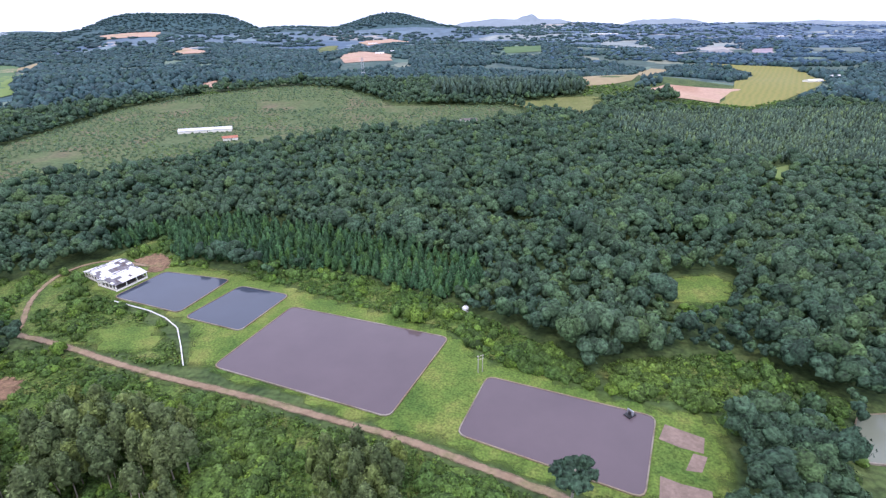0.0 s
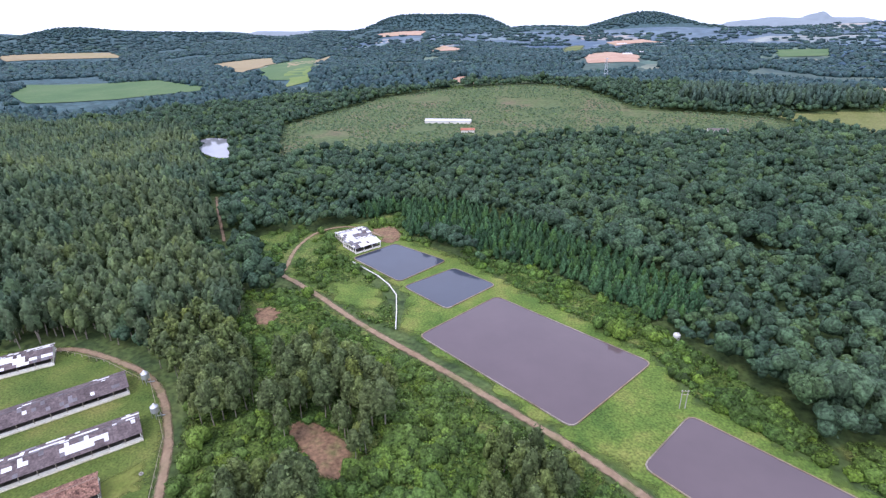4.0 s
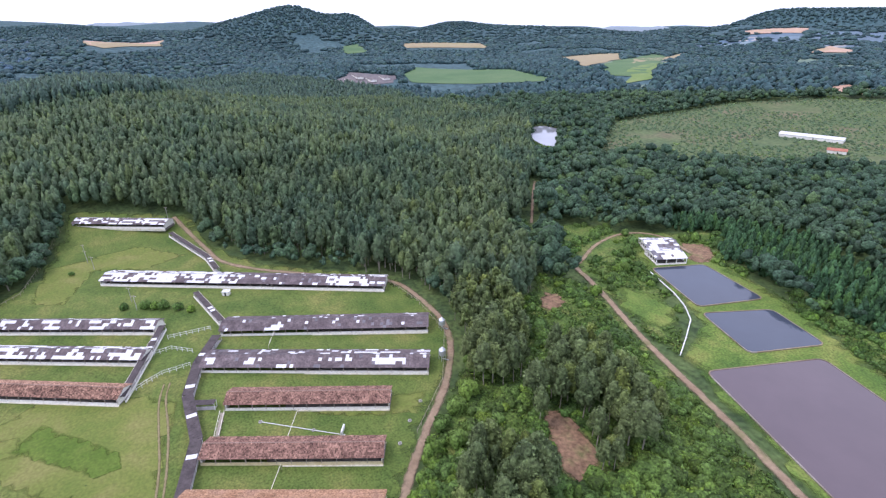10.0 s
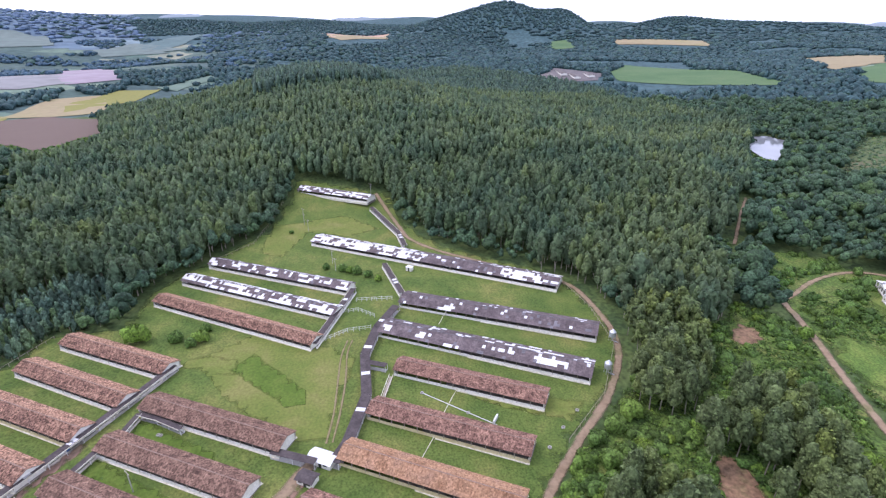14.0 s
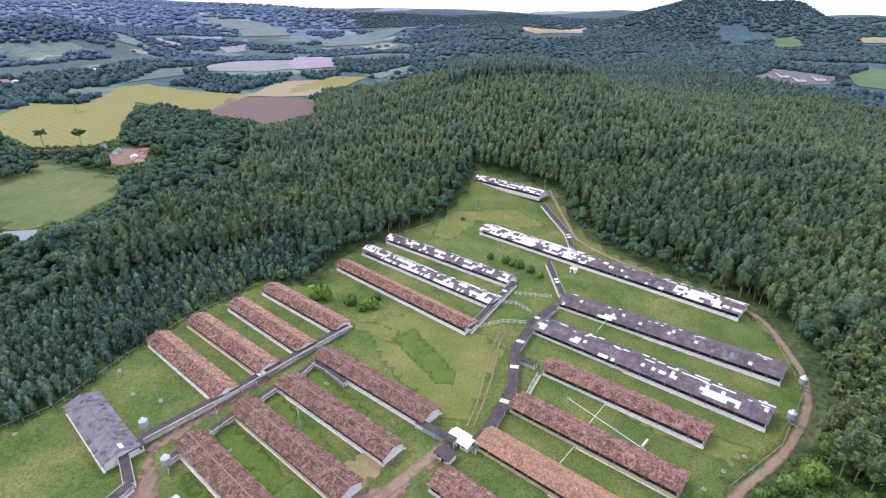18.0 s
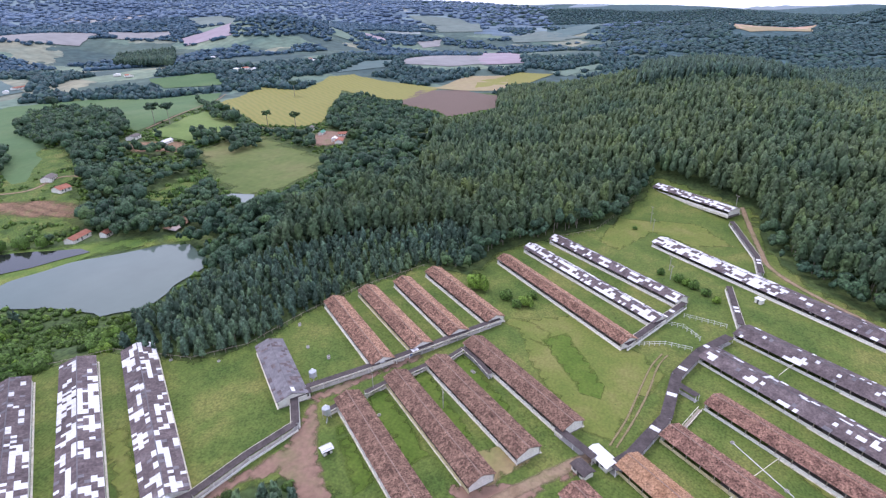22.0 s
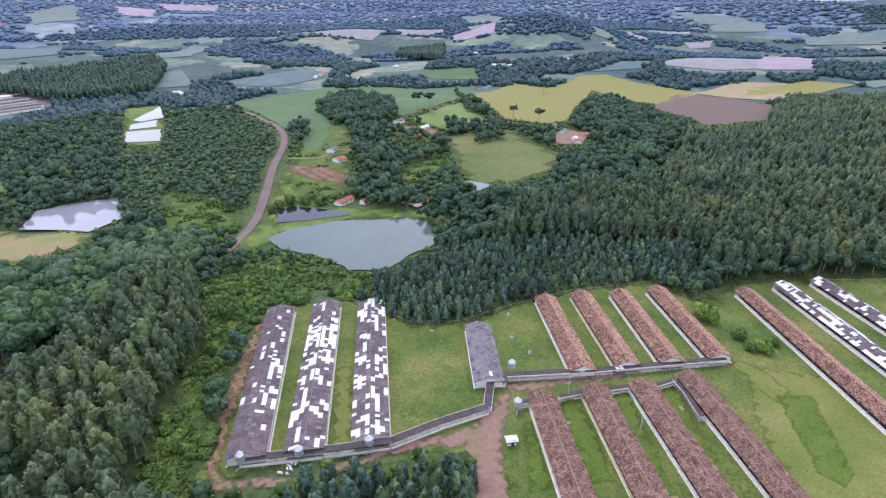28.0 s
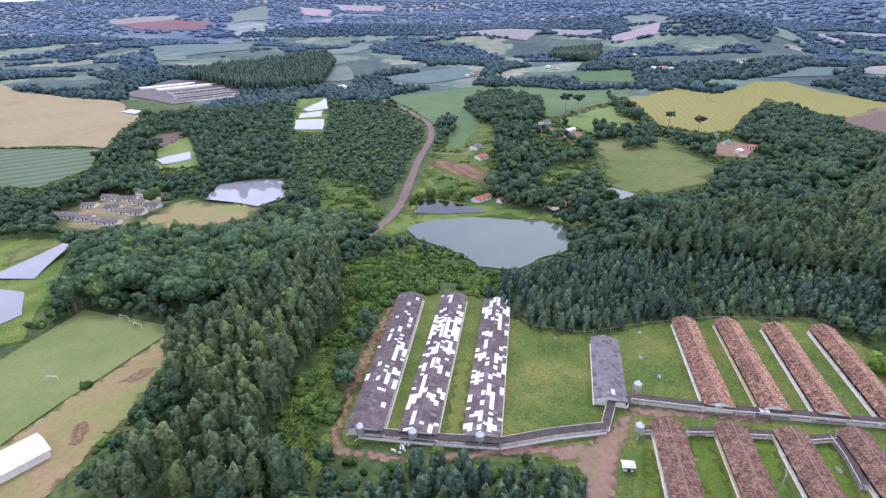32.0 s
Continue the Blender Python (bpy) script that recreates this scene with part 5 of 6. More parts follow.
def near_road(x, y, gap):
    hit = np.zeros(len(x), dtype=bool)
    for p, width in ROAD_LINES:
        for a, b in zip(p[::2], p[2::2]):
            hit |= np.hypot(x - (a[0] + b[0]) / 2, y - (a[1] + b[1]) / 2) < width / 2 + gap + np.hypot(*(b - a)) * 0.3
    return hit


def near_home(x, y, gap):
    hit = np.zeros(len(x), dtype=bool)
    for a, b in HOMES:
        hit |= np.hypot(x - a, y - b) < 11 + gap
    return hit


def seen_side(x, y):
    az = np.degrees(np.arctan2(x, y))
    return (az < 50) | (az > 160)


def scatter(spacing, r0, r1):
    g = np.arange(-r1, r1, spacing)
    x, y = [a.ravel() for a in np.meshgrid(g, g)]
    x = x + rng.uniform(-0.38, 0.38, len(x)) * spacing
    y = y + rng.uniform(-0.38, 0.38, len(y)) * spacing
    r = np.hypot(x, y)
    k = (r > r0) & (r < r1) & seen_side(x, y)
    return x[k], y[k]


def zone_of(x, y):
    """The kind of growth at each place: later zones win."""
    z = np.full(len(x), "native", dtype=object)
    for name, poly in ZONES:
        a = np.array(poly)
        near = (x > a[:, 0].min()) & (x < a[:, 0].max()) & (y > a[:, 1].min()) & (y < a[:, 1].max())
        if near.any():
            idx = np.nonzero(near)[0]
            z[idx[inside(poly, x[near], y[near])]] = name
    return z


LEAF = {k: "leaves_" + k for k in SIZES}
CROWNS = {(k, lod): [crown(k, lod, 100 * lod + s) for s in range(6)] for k in SIZES for lod in range(3)}


def plant_joined(name, kind, lod, x, y, h, spread, label, leaf=None):
    """Many trees as one mesh."""
    if not len(x):
        return
    vs, fs, ts, base = [], [], [], 0
    z = height(x, y)
    pick = rng.integers(0, 6, len(x))
    turn = rng.uniform(0, 6.3, len(x))
    tone = rng.random(len(x))
    for s in range(6):
        m = np.nonzero(pick == s)[0]
        if not len(m):
            continue
        cv, cf = CROWNS[(kind, lod)][s]
        c, sn = np.cos(turn[m])[:, None], np.sin(turn[m])[:, None]
        hx = (h[m] * spread[m])[:, None]
        v = np.stack([(cv[:, 0] * c - cv[:, 1] * sn) * hx + x[m][:, None], (cv[:, 0] * sn + cv[:, 1] * c) * hx + y[m][:, None], cv[:, 2] * h[m][:, None] + z[m][:, None]], -1)
        f = cf[None] + (np.arange(len(m)) * len(cv))[:, None, None] + base
        vs.append(v.reshape(-1, 3))
        fs.append(f.reshape(-1, 3))
        ts.append(np.repeat(tone[m], len(cv)))
        base += len(m) * len(cv)
    me = mesh(name, np.concatenate(vs), np.concatenate(fs), [leaf or LEAF[kind]], smooth=True, tone=np.concatenate(ts))
    tagged(new(name, me), label, "forest", kind="stuff")


TREE_LABEL = {"eucalyptus": "tall slender eucalyptus with a narrow grey-green crown", "young_eucalyptus": "young blue-green plantation eucalyptus",
              "pine": "dark green conical plantation pine", "native": "broad dark crown of a native broadleaf tree", "grove": "tall leafy tree with a light green crown", "copse": "low mid-green tree of a dense copse", "scrub": "leafy bright green bush in rough growth", "gum": "olive green gum tree with a bare pale trunk"}
TREE_NAME = {"eucalyptus": "eucalyptus_tree", "young_eucalyptus": "young_eucalyptus", "pine": "pine_tree", "native": "broadleaf_tree", "grove": "grove_tree", "copse": "copse_tree", "scrub": "bush", "gum": "gum_tree"}
for kind, (h0, h1, gap) in SIZES.items():
    x, y = scatter(gap, 75, 560 if kind == "scrub" else 1100 if kind == "native" else 900)
    if kind == "native":
        k = (np.hypot(x, y) < 900) | in_any(CLUMPS, x, y)
        x, y = x[k], y[k]
    zone = zone_of(x, y) == kind
    if kind == "scrub":
        thin = np.array([noise.noise((a / 14, b / 14, 2.0)) for a, b in zip(x, y)])
        soft = in_any(WEEDS, x, y)
        zone &= thin > np.where(soft, -0.05, -0.22)
        zone |= soft & (thin > 0.03)
    if kind not in ("scrub", "gum"):
        zone &= ~in_any(WEEDS, x, y)
    x, y = x[zone], y[zone]
    h = rng.uniform(h0, h1, len(x)) * np.where(rng.random(len(x)) < 0.08, 1.15 if kind != "scrub" else 1.8, 1.0)
    h *= 1 + (0.0 if kind == "scrub" else 0.30) * np.array([noise.noise((a / 22, b / 22, 5.0)) for a, b in zip(x, y)])
    if kind == "native":
        big = np.array([noise.noise((a / 38, b / 38, 9.0)) for a, b in zip(x, y)])
        h *= np.clip(0.92 + 0.55 * big, 0.7, 1.25) * np.where(rng.random(len(x)) < 0.10, 1.30, 1.0)
    spread = rng.uniform(0.82, 1.28, len(x)) * {"pine": 1.15, "native": 0.88}.get(kind, 1.0)
    keep = ~near_home(x, y, 0) & ~in_any(OPEN + (YOUNG if kind != "scrub" else []), x, y) & ~near_road(x, y, 1.8)
    clump = in_any(CLUMPS, x, y) if kind == "native" else np.zeros(len(x), dtype=bool)
    # trees that would hide open ground from the camera's view are left out
    over = 120 - height(x, y)
    sight = over / (over - 0.9 * h)
    low = keep & (in_any(OPEN, x * sight, y * sight) | near_home(x * sight, y * sight, -2) | near_road(x * sight, y * sight, 0))
    keep = (keep & ~low) | clump
    lowx, lowy = x[low], y[low]
    x, y, h, spread = x[keep], y[keep], h[keep], spread[keep]
    r = np.hypot(x, y)
    rank = np.argsort(r)
    single = np.zeros(len(x), dtype=bool)
    single[rank[:88 if kind != "copse" else 30]] = True
    cms = []
    for s in range(6):
        cv, cf = CROWNS[(kind, 0)][s]
        cm = mesh("crown", cv, cf, [LEAF[kind]], smooth=True, tone=np.zeros(len(cv)))
        tm = mesh("trunk", *trunk_arrays(kind, s), ["bark"])
        cms.append((cm, tm))
    for i in np.nonzero(single)[0]:
        s = int(rng.integers(0, 6))
        t = new(TREE_NAME[kind])
        t.matrix_world = pose(x[i], y[i], float(height(x[i], y[i])), 0, 0, rng.uniform(0, 360)) @ Matrix.Diagonal((h[i] * spread[i], h[i] * spread[i], h[i], 1))
        tagged(t, TREE_LABEL[kind], "tree" if kind != "scrub" else "bush", kind + " trees")
        child("crown", cms[s][0], t)
        if kind != "scrub":
            child("trunk", cms[s][1], t)
    rest = ~single
    for lod, a, b in ((0, 0, 175), (1, 175, 390), (2, 390, 1200)):
        m = rest & (r >= a) & (r < b)
        plant_joined("woodland" if kind != "scrub" else "thicket", kind, lod, x[m], y[m], h[m], spread[m], "dense stand of " + {"eucalyptus": "tall grey-green eucalyptus", "young_eucalyptus": "young blue-green eucalyptus", "pine": "dark green plantation pines", "native": "dark native broadleaf trees", "grove": "tall light green leafy trees", "copse": "low mid-green trees", "scrub": "leafy green bushes", "gum": "olive green gum trees"}[kind])
    if kind in ("eucalyptus", "gum", "young_eucalyptus"):
        m = np.nonzero(rest & (r < 330))[0]
        stems = [trunk_arrays(kind, s) for s in range(6)]
        if len(m):
            sv, sf = gather([(stems[i % 6][0] * np.array([h[i] * spread[i], h[i] * spread[i], h[i]]) + np.array([x[i], y[i], float(height(x[i], y[i]))]), stems[i % 6][1]) for i in m])
            tagged(new("tree_stems", mesh("tree_stems", sv, sf, ["bark"])), "pale slender stems standing in the wood", "stems", kind="stuff")
    # low bushes fill the places of trees left out for the view
    if kind != "scrub" and len(lowx):
        plant_joined("thicket", "scrub", 2, lowx, lowy, rng.uniform(1.5, 3.5, len(lowx)), np.full(len(lowx), 1.4), "low bushes along the edge of the wood")

# rank herbs and ferns in the rough ground
x, y = scatter(1.25, 85, 270)
k = in_any(WEEDS, x, y) & ~in_any(OPEN, x, y) & ~near_road(x, y, 0.3)
k[k] &= np.array([noise.noise((a / 6, b / 6, 12.0)) for a, b in zip(x[k], y[k])]) > -0.18
x, y = x[k], y[k]
herb = [gather([sprays(np.random.default_rng(300 + i), np.array([0, 0, 0.2]), np.array([0.55, 0.55, 0.4]), 9, 0.27)]) for i in range(6)]
CROWNS[("herb", 2)] = herb
plant_joined("herbs", "herb", 2, x, y, rng.uniform(0.7, 1.7, len(x)), rng.uniform(0.8, 1.5, len(x)), "rank green herbs and ferns over rough ground", "leaves_scrub")

# taller tufts in the farm grass
x, y = scatter(1.7, 80, 320)
k = in_any([p for n, p in FIELDS if n == "farm_grass"], x, y) & ~near_road(x, y, 0.5) & ~in_any([p for n, p in FIELDS if n == "dirt_yard"], x, y)
for sx, sy, a, b, turn in SHED_AT:
    u, v = (x - sx) * np.cos(turn) + (y - sy) * np.sin(turn), (y - sy) * np.cos(turn) - (x - sx) * np.sin(turn)
    k &= ~((np.abs(u) < a) & (np.abs(v) < b))
k[k] &= np.array([noise.noise((a / 9, b / 9, 15.0)) + 0.5 * noise.noise((a / 2.5, b / 2.5, 16.0)) for a, b in zip(x[k], y[k])]) > 0.32
x, y = x[k], y[k]
plant_joined("grass_tufts", "herb", 2, x, y, rng.uniform(0.25, 0.6, len(x)), rng.uniform(1.0, 2.0, len(x)), "rough tufts standing in the mown farm grass", "leaves_scrub")

# rows of young trees on the hillside
x, y = scatter(4.4, 300, 1400)
g = np.radians(35)
u, v = np.round((x * np.cos(g) + y * np.sin(g)) / 5.0) * 5.0 + rng.uniform(-1.9, 1.9, len(x)), x * np.sin(g) - y * np.cos(g)
x, y = u * np.cos(g) + v * np.sin(g), u * np.sin(g) - v * np.cos(g)
k = in_any(YOUNG, x, y) & (np.array([noise.noise((a / 60, b / 60, 6.0)) for a, b in zip(x, y)]) > -0.35)
x, y = x[k], y[k]
plant_joined("sapling_rows", "scrub", 2, x, y, rng.uniform(1.2, 2.8, len(x)), rng.uniform(1.0, 1.5, len(x)), "rows of young trees on a dry hillside", "leaves_sapling")

# the plantation runs on over the far side of its hill, in a taller dark stand along the crest
PLANTED = [[(-880, -40), (-1330, 20), (-1260, 330), (-960, 470), (-730, 470), (-800, 250)]]
CREST = [(-640, -70), (-860, -90), (-900, 60), (-760, 110), (-650, 60)]
x, y = scatter(7.2, 895, 1400)
k = in_any(PLANTED, x, y) & ~in_any(OPEN, x, y)
x, y = x[k], y[k]
plant_joined("woodland", "eucalyptus", 2, x, y, rng.uniform(16, 22, len(x)), rng.uniform(1.0, 1.4, len(x)), "plantation of grey-green eucalyptus beyond the crest", "leaves_far_eucalyptus")
x, y = scatter(5.4, 600, 900)
k = in_any([CREST], x, y)
x, y = x[k], y[k]
plant_joined("woodland", "eucalyptus", 2, x, y, rng.uniform(26, 31, len(x)), rng.uniform(0.75, 0.95, len(x)), "tall dark eucalyptus stand along the crest", "leaves_far_eucalyptus")

# far woods, with distance haze painted into their leaf colours
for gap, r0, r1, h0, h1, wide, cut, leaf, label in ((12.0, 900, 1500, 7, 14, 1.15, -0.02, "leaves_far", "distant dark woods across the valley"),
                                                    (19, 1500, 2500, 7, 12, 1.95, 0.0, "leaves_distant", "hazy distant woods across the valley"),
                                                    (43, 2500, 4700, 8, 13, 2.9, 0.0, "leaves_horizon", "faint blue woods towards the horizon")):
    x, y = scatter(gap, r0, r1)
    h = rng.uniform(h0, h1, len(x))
    # again none that would hide open ground or homes from the camera
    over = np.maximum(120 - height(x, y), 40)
    sight = over / (over - 0.5 * np.minimum(h, 18))
    k = ~near_home(x, y, 8) & ~in_any(PLANTED, x, y) & ~near_home(x * sight, y * sight, 0) & ~in_any(OPEN + YOUNG, x, y) & ~in_any(OPEN + YOUNG, x * sight, y * sight)
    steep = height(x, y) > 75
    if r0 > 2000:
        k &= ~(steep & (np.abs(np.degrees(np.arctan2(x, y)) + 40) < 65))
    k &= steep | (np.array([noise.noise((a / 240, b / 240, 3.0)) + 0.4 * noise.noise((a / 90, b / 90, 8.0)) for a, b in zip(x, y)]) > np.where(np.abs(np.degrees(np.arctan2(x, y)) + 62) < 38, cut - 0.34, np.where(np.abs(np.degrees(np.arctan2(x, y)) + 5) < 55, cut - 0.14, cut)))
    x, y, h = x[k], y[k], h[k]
    # towards the clearer side the woods take the less hazy leaf colour
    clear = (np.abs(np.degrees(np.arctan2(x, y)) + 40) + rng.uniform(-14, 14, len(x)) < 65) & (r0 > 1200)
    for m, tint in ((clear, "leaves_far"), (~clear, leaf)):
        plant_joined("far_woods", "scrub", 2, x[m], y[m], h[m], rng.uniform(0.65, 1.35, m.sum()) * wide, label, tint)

x, y = scatter(21, 2300, 4000)
k = (height(x, y) > 75) & (np.abs(np.degrees(np.arctan2(x, y)) + 40) < 65) & ~in_any(OPEN, x, y)
x, y = x[k], y[k]
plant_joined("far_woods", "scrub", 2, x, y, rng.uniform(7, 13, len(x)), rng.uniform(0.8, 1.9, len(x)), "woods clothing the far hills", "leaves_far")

# tall plantation blocks beyond the hillside
for poly in BLOCKS:
    x, y = scatter(7.5, 600, 1800)
    k = in_any([poly], x, y)
    x, y = x[k], y[k]
    plant_joined("woodland", "eucalyptus", 2, x, y, rng.uniform(20, 27, len(x)), rng.uniform(0.9, 1.2, len(x)), "tall dark plantation block on a far slope", "leaves_far_eucalyptus")

# ---- walkways, silos, fences and small farm things ----
material("white_paint", [(0.70, 0.69, 0.67), (0.80, 0.79, 0.78)], scale=0.6, fine=0.08)
material("felt_roof", [(0.062, 0.050, 0.050), (0.11, 0.090, 0.088)], scale=0.4, fine=0.2, fine_scale=1.5)
material("clay_roof", [(0.33, 0.12, 0.08), (0.42, 0.19, 0.13)], scale=0.3, fine=0.2, random_tone=0.2)
material("grey_roof", [(0.13, 0.112, 0.105), (0.21, 0.185, 0.17)], scale=0.3, fine=0.2, random_tone=0.2)
material("blue_plastic", [(0.03, 0.10, 0.30), (0.05, 0.14, 0.38)], scale=1.0)
material("dark_opening", [(0.02, 0.02, 0.022), (0.04, 0.04, 0.04)], scale=1.0, rough=0.3, spec=0.5)
material("pond_edge", [(0.17, 0.135, 0.085), (0.34, 0.30, 0.25)], scale=0.09, fine=0.2, fine_scale=1.2)
material("pond_liner", [(0.22, 0.155, 0.095), (0.30, 0.25, 0.17)], scale=0.12, fine=0.2, fine_scale=1.2)
material("green_sheet", [(0.10, 0.28, 0.20), (0.14, 0.36, 0.26)], scale=0.5)


def ground_z(x, y):
    return float(height(np.float64(x), np.float64(y))) + 0.14 + math.hypot(x, y) * 0.0007


def beam(a, b, width, z0, z1, mat, name="beam", off=0.0):
    """A box from a to b, width across, between two heights over the land."""
    a, b = Vector(a), Vector(b)
    d = (b - a).normalized()
    s = Vector((-d.y, d.x))
    v = []
    for z in (z0, z1):
        for p, k in ((a, -1), (b, -1), (b, 1), (a, 1)):
            q = p + s * (off + k * width / 2)
            v.append((q.x, q.y, ground_z(p.x, p.y) + z))
    return mesh(name, v, BOXES, [mat])


def walkway(points, label="covered dark-roofed walkway with white side walls", wall=1, top=2.5, roof="felt_roof", width=2.1, skylights=2, group="walkways", seed=1):
    rnd = random.Random(seed)
    t = tagged(new("walkway"), label, "walkway", group)
    for a, b in zip(points, points[1:]):
        child("roof", beam(a, b, width + 0.5, top, top + 0.14, roof, "roof"), t)
        child("path", beam(a, b, width - 0.3, 0.0, 0.08, "concrete", "path"), t)
        for s in ((wall,) if wall else ()):
            child("side_wall", beam(a, b, 0.3, 0, 0.75, "render_white", "side_wall", off=s * (width / 2 + 0.18)), t)
            child("gutter", beam(a, b, 0.12, top - 0.1, top + 0.16, "apron_cream", "gutter", off=-s * (width / 2 + 0.32)), t)
        A, B = Vector(a), Vector(b)
        n = max(1, int((B - A).length / 5))
        d = (B - A).normalized()
        for i in range(n + 1):
            p = A.lerp(B, i / n)
            for s in (-1, 1):
                q = p + Vector((-d.y, d.x)) * s * (width / 2 - 0.1)
                child("post", SHEETS.setdefault("walk_post%.1f" % top, slab("post", -0.08, 0.08, -0.08, 0.08, 0, top, "white_paint")), t, pose(q.x, q.y, ground_z(q.x, q.y), 0, 0, math.degrees(math.atan2(d.y, d.x))))
        for i in range(skylights if (B - A).length > 12 else 0):
            k = rnd.uniform(0.1, 0.85)
            p, q = A.lerp(B, k), A.lerp(B, k + 1.8 / (B - A).length)
            child("roof_sheet", beam(p, q, width - 0.1, top + 0.15, top + 0.19, "sheet_white", "roof_sheet"), t)
    return t


def lathe(name, profile, mat, sides=14):
    v = [(r * math.cos(a), r * math.sin(a), z) for r, z in profile for a in [i * 2 * math.pi / sides for i in range(sides)]]
    f = [(k * sides + i, k * sides + (i + 1) % sides, (k + 1) * sides + (i + 1) % sides, (k + 1) * sides + i) for k in range(len(profile) - 1) for i in range(sides)]
    return mesh(name, v, f, [mat], smooth=False)


def silo(x, y, size=1.0):
    t = thing("feed_silo", x, y, 20, "pale zinc feed silo on legs beside a shed", "silo", "feed silos")
    child("tank", lathe("tank", [(0.25 * size, 1.3), (1.35 * size, 2.6), (1.35 * size, 4.6), (0.3 * size, 5.5), (0.02, 5.5)], "zinc"), t)
    child("lid", lathe("lid", [(0.34 * size, 5.45), (0.34 * size, 5.65), (0.02, 5.75)], "white_paint"), t)
    for i in range(4):
        a = i * math.pi / 2 + 0.4
        child("leg", SHEETS.setdefault("silo_leg", slab("leg", -0.07, 0.07, -0.07, 0.07, -0.2, 3.0, "zinc")), t, pose(1.28 * size * math.cos(a), 1.28 * size * math.sin(a), 0))
    child("auger", beam((0, 0), (2.6, 0.6), 0.22, 0.5, 0.75, "zinc", "auger"), t).matrix_basis = pose(0, 0, -ground_z(0, 0))


def fence(points, label, high=1.3, gap=3.2, rails=2, mat="timber_post", width=0.14, category="fence"):
    t = tagged(new("fence"), label, category)
    pm = slab("post", -width / 2, width / 2, -width / 2, width / 2, -0.3, high, mat)
    for a, b in zip(points, points[1:]):
        A, B = Vector(a), Vector(b)
        n = max(1, round((B - A).length / gap))
        for i in range(n + (b == points[-1])):
            p = A.lerp(B, i / n)
            child("post", pm, t, pose(p.x, p.y, ground_z(p.x, p.y)))
        for k in range(rails):
            z = high * (0.92 - 0.45 * k)
            child("rail", beam(a, b, 0.09, z - 0.05, z + 0.05, mat, "rail"), t)
    return t


def house(x, y, turn, long=9.0, wide=6.5, roof="clay_roof", label="small white house with a clay tile roof", wall="render_white", tall=2.6, rise=1.6, group="", plain=False):
    t = thing("house", x, y, turn, label, "house", group)
    a, b = long / 2, wide / 2
    v = [(-a, -b, -0.6), (a, -b, -0.6), (a, b, -0.6), (-a, b, -0.6), (-a, -b, tall), (a, -b, tall), (a, b, tall), (-a, b, tall), (-a, 0, tall + rise - 0.1), (a, 0, tall + rise - 0.1)]
    me = bpy.data.meshes.new("wall")
    me.from_pydata(v, [], [(0, 1, 5, 4), (1, 2, 6, 9, 5), (2, 3, 7, 6), (3, 0, 4, 8, 7)])
    me.materials.append(MATS[wall])
    child("wall", me, t)
    run, tilt = math.hypot(b, rise) + 0.5, math.degrees(math.atan2(rise, b))
    for s in (0, 180):
        child("roof_slope", slab("roof_slope", -a - 0.5, a + 0.5, 0, run, -0.05, 0.08, roof), t, pose(0, 0, tall + rise, 0, 0, s) @ pose(0, 0, 0, -tilt, 0, 0))
    for s in (-1, 1):
        for k in (() if plain else (-0.28, 0.28)):
            child("window", slab("window", -0.6, 0.6, -0.05, 0.05, 1.0, 2.1, "dark_opening"), t, pose(k * long, s * (b + 0.03), 0))
        child("door", slab("door", -0.45, 0.45, -0.05, 0.05, 0, 2.05, "dark_opening"), t, pose(0.05 * long, s * (b + 0.03), 0))
    return t


def flat_shed(x, y, long, turn, wide, roof, label, name="barn", group="far barns"):
    """A long far barn: walls, two roof slopes and a row of openings."""
    t = house(x, y, turn, long, wide, roof, label, tall=3.0, rise=1.6, group=group, plain=True)
    t.name = name
    return t


# covered ways between the sheds
walkway([(-112.0, -108.4), (-139.6, -88.9), (-181.6, -62.8)], wall=1, skylights=2, seed=2)
walkway([(-105.4, -108.2), (-96.1, -99.9), (-80.1, -104.3), (-62.9, -107.5), (-43.9, -118.2), (-25.2, -129.6)], wall=1, skylights=0, seed=3)
walkway([(-337.2, 26.2), (-293.7, 37.7), (-272.7, 38.4)], wall=-1, seed=4)
walkway([(-251.2, 24.1), (-216.8, 28.2)], wall=-1, seed=5)
walkway([(-205.4, 23.8), (-189.9, 13.7), (-171.4, 6.8), (-147.1, 5.2), (-126.5, -2.5), (-119.4, -6.9)], wall=0, width=3.2, skylights=1, seed=6)
walkway([(-226.8, 6.4), (-183.4, -12.3)], wall=1, seed=7)
walkway([(-128.4, -24.6), (-121.0, -11.9)], wall=0, skylights=0, seed=8)
walkway([(-162.2, 13.8), (-166.1, 7.2)], wall=0, skylights=0, seed=9)
walkway([(-105.4, -94.6), (-114.6, -90.8)], wall=1, skylights=0, top=2.2, width=1.5)
walkway([(-118.3, -88.2), (-128.7, -83.4)], wall=1, skylights=0, top=2.2, width=1.5)
walkway([(-134.1, -80.0), (-143.1, -75.1)], wall=1, skylights=0, top=2.2, width=1.5)
walkway([(-147.5, -71.1), (-156.1, -68.3), (-152.1, -61.7), (-145.3, -53.2)], wall=1, skylights=0, top=2.2, width=1.3)
house(-122.8, -10.0, 55, 7.5, 4.2, "sheet_white", "low service hut with a bright white roof", tall=2.3, rise=0.7)
house(-116.3, -14.3, 55, 5, 3.5, "felt_roof", "small dark-roofed lean-to beside a walkway", tall=2.2, rise=0.5)
house(-92.2, -85.0, 150, 2.8, 2.0, "sheet_white", "tiny white hut beside the dirt yard", tall=2.0, rise=0.4)
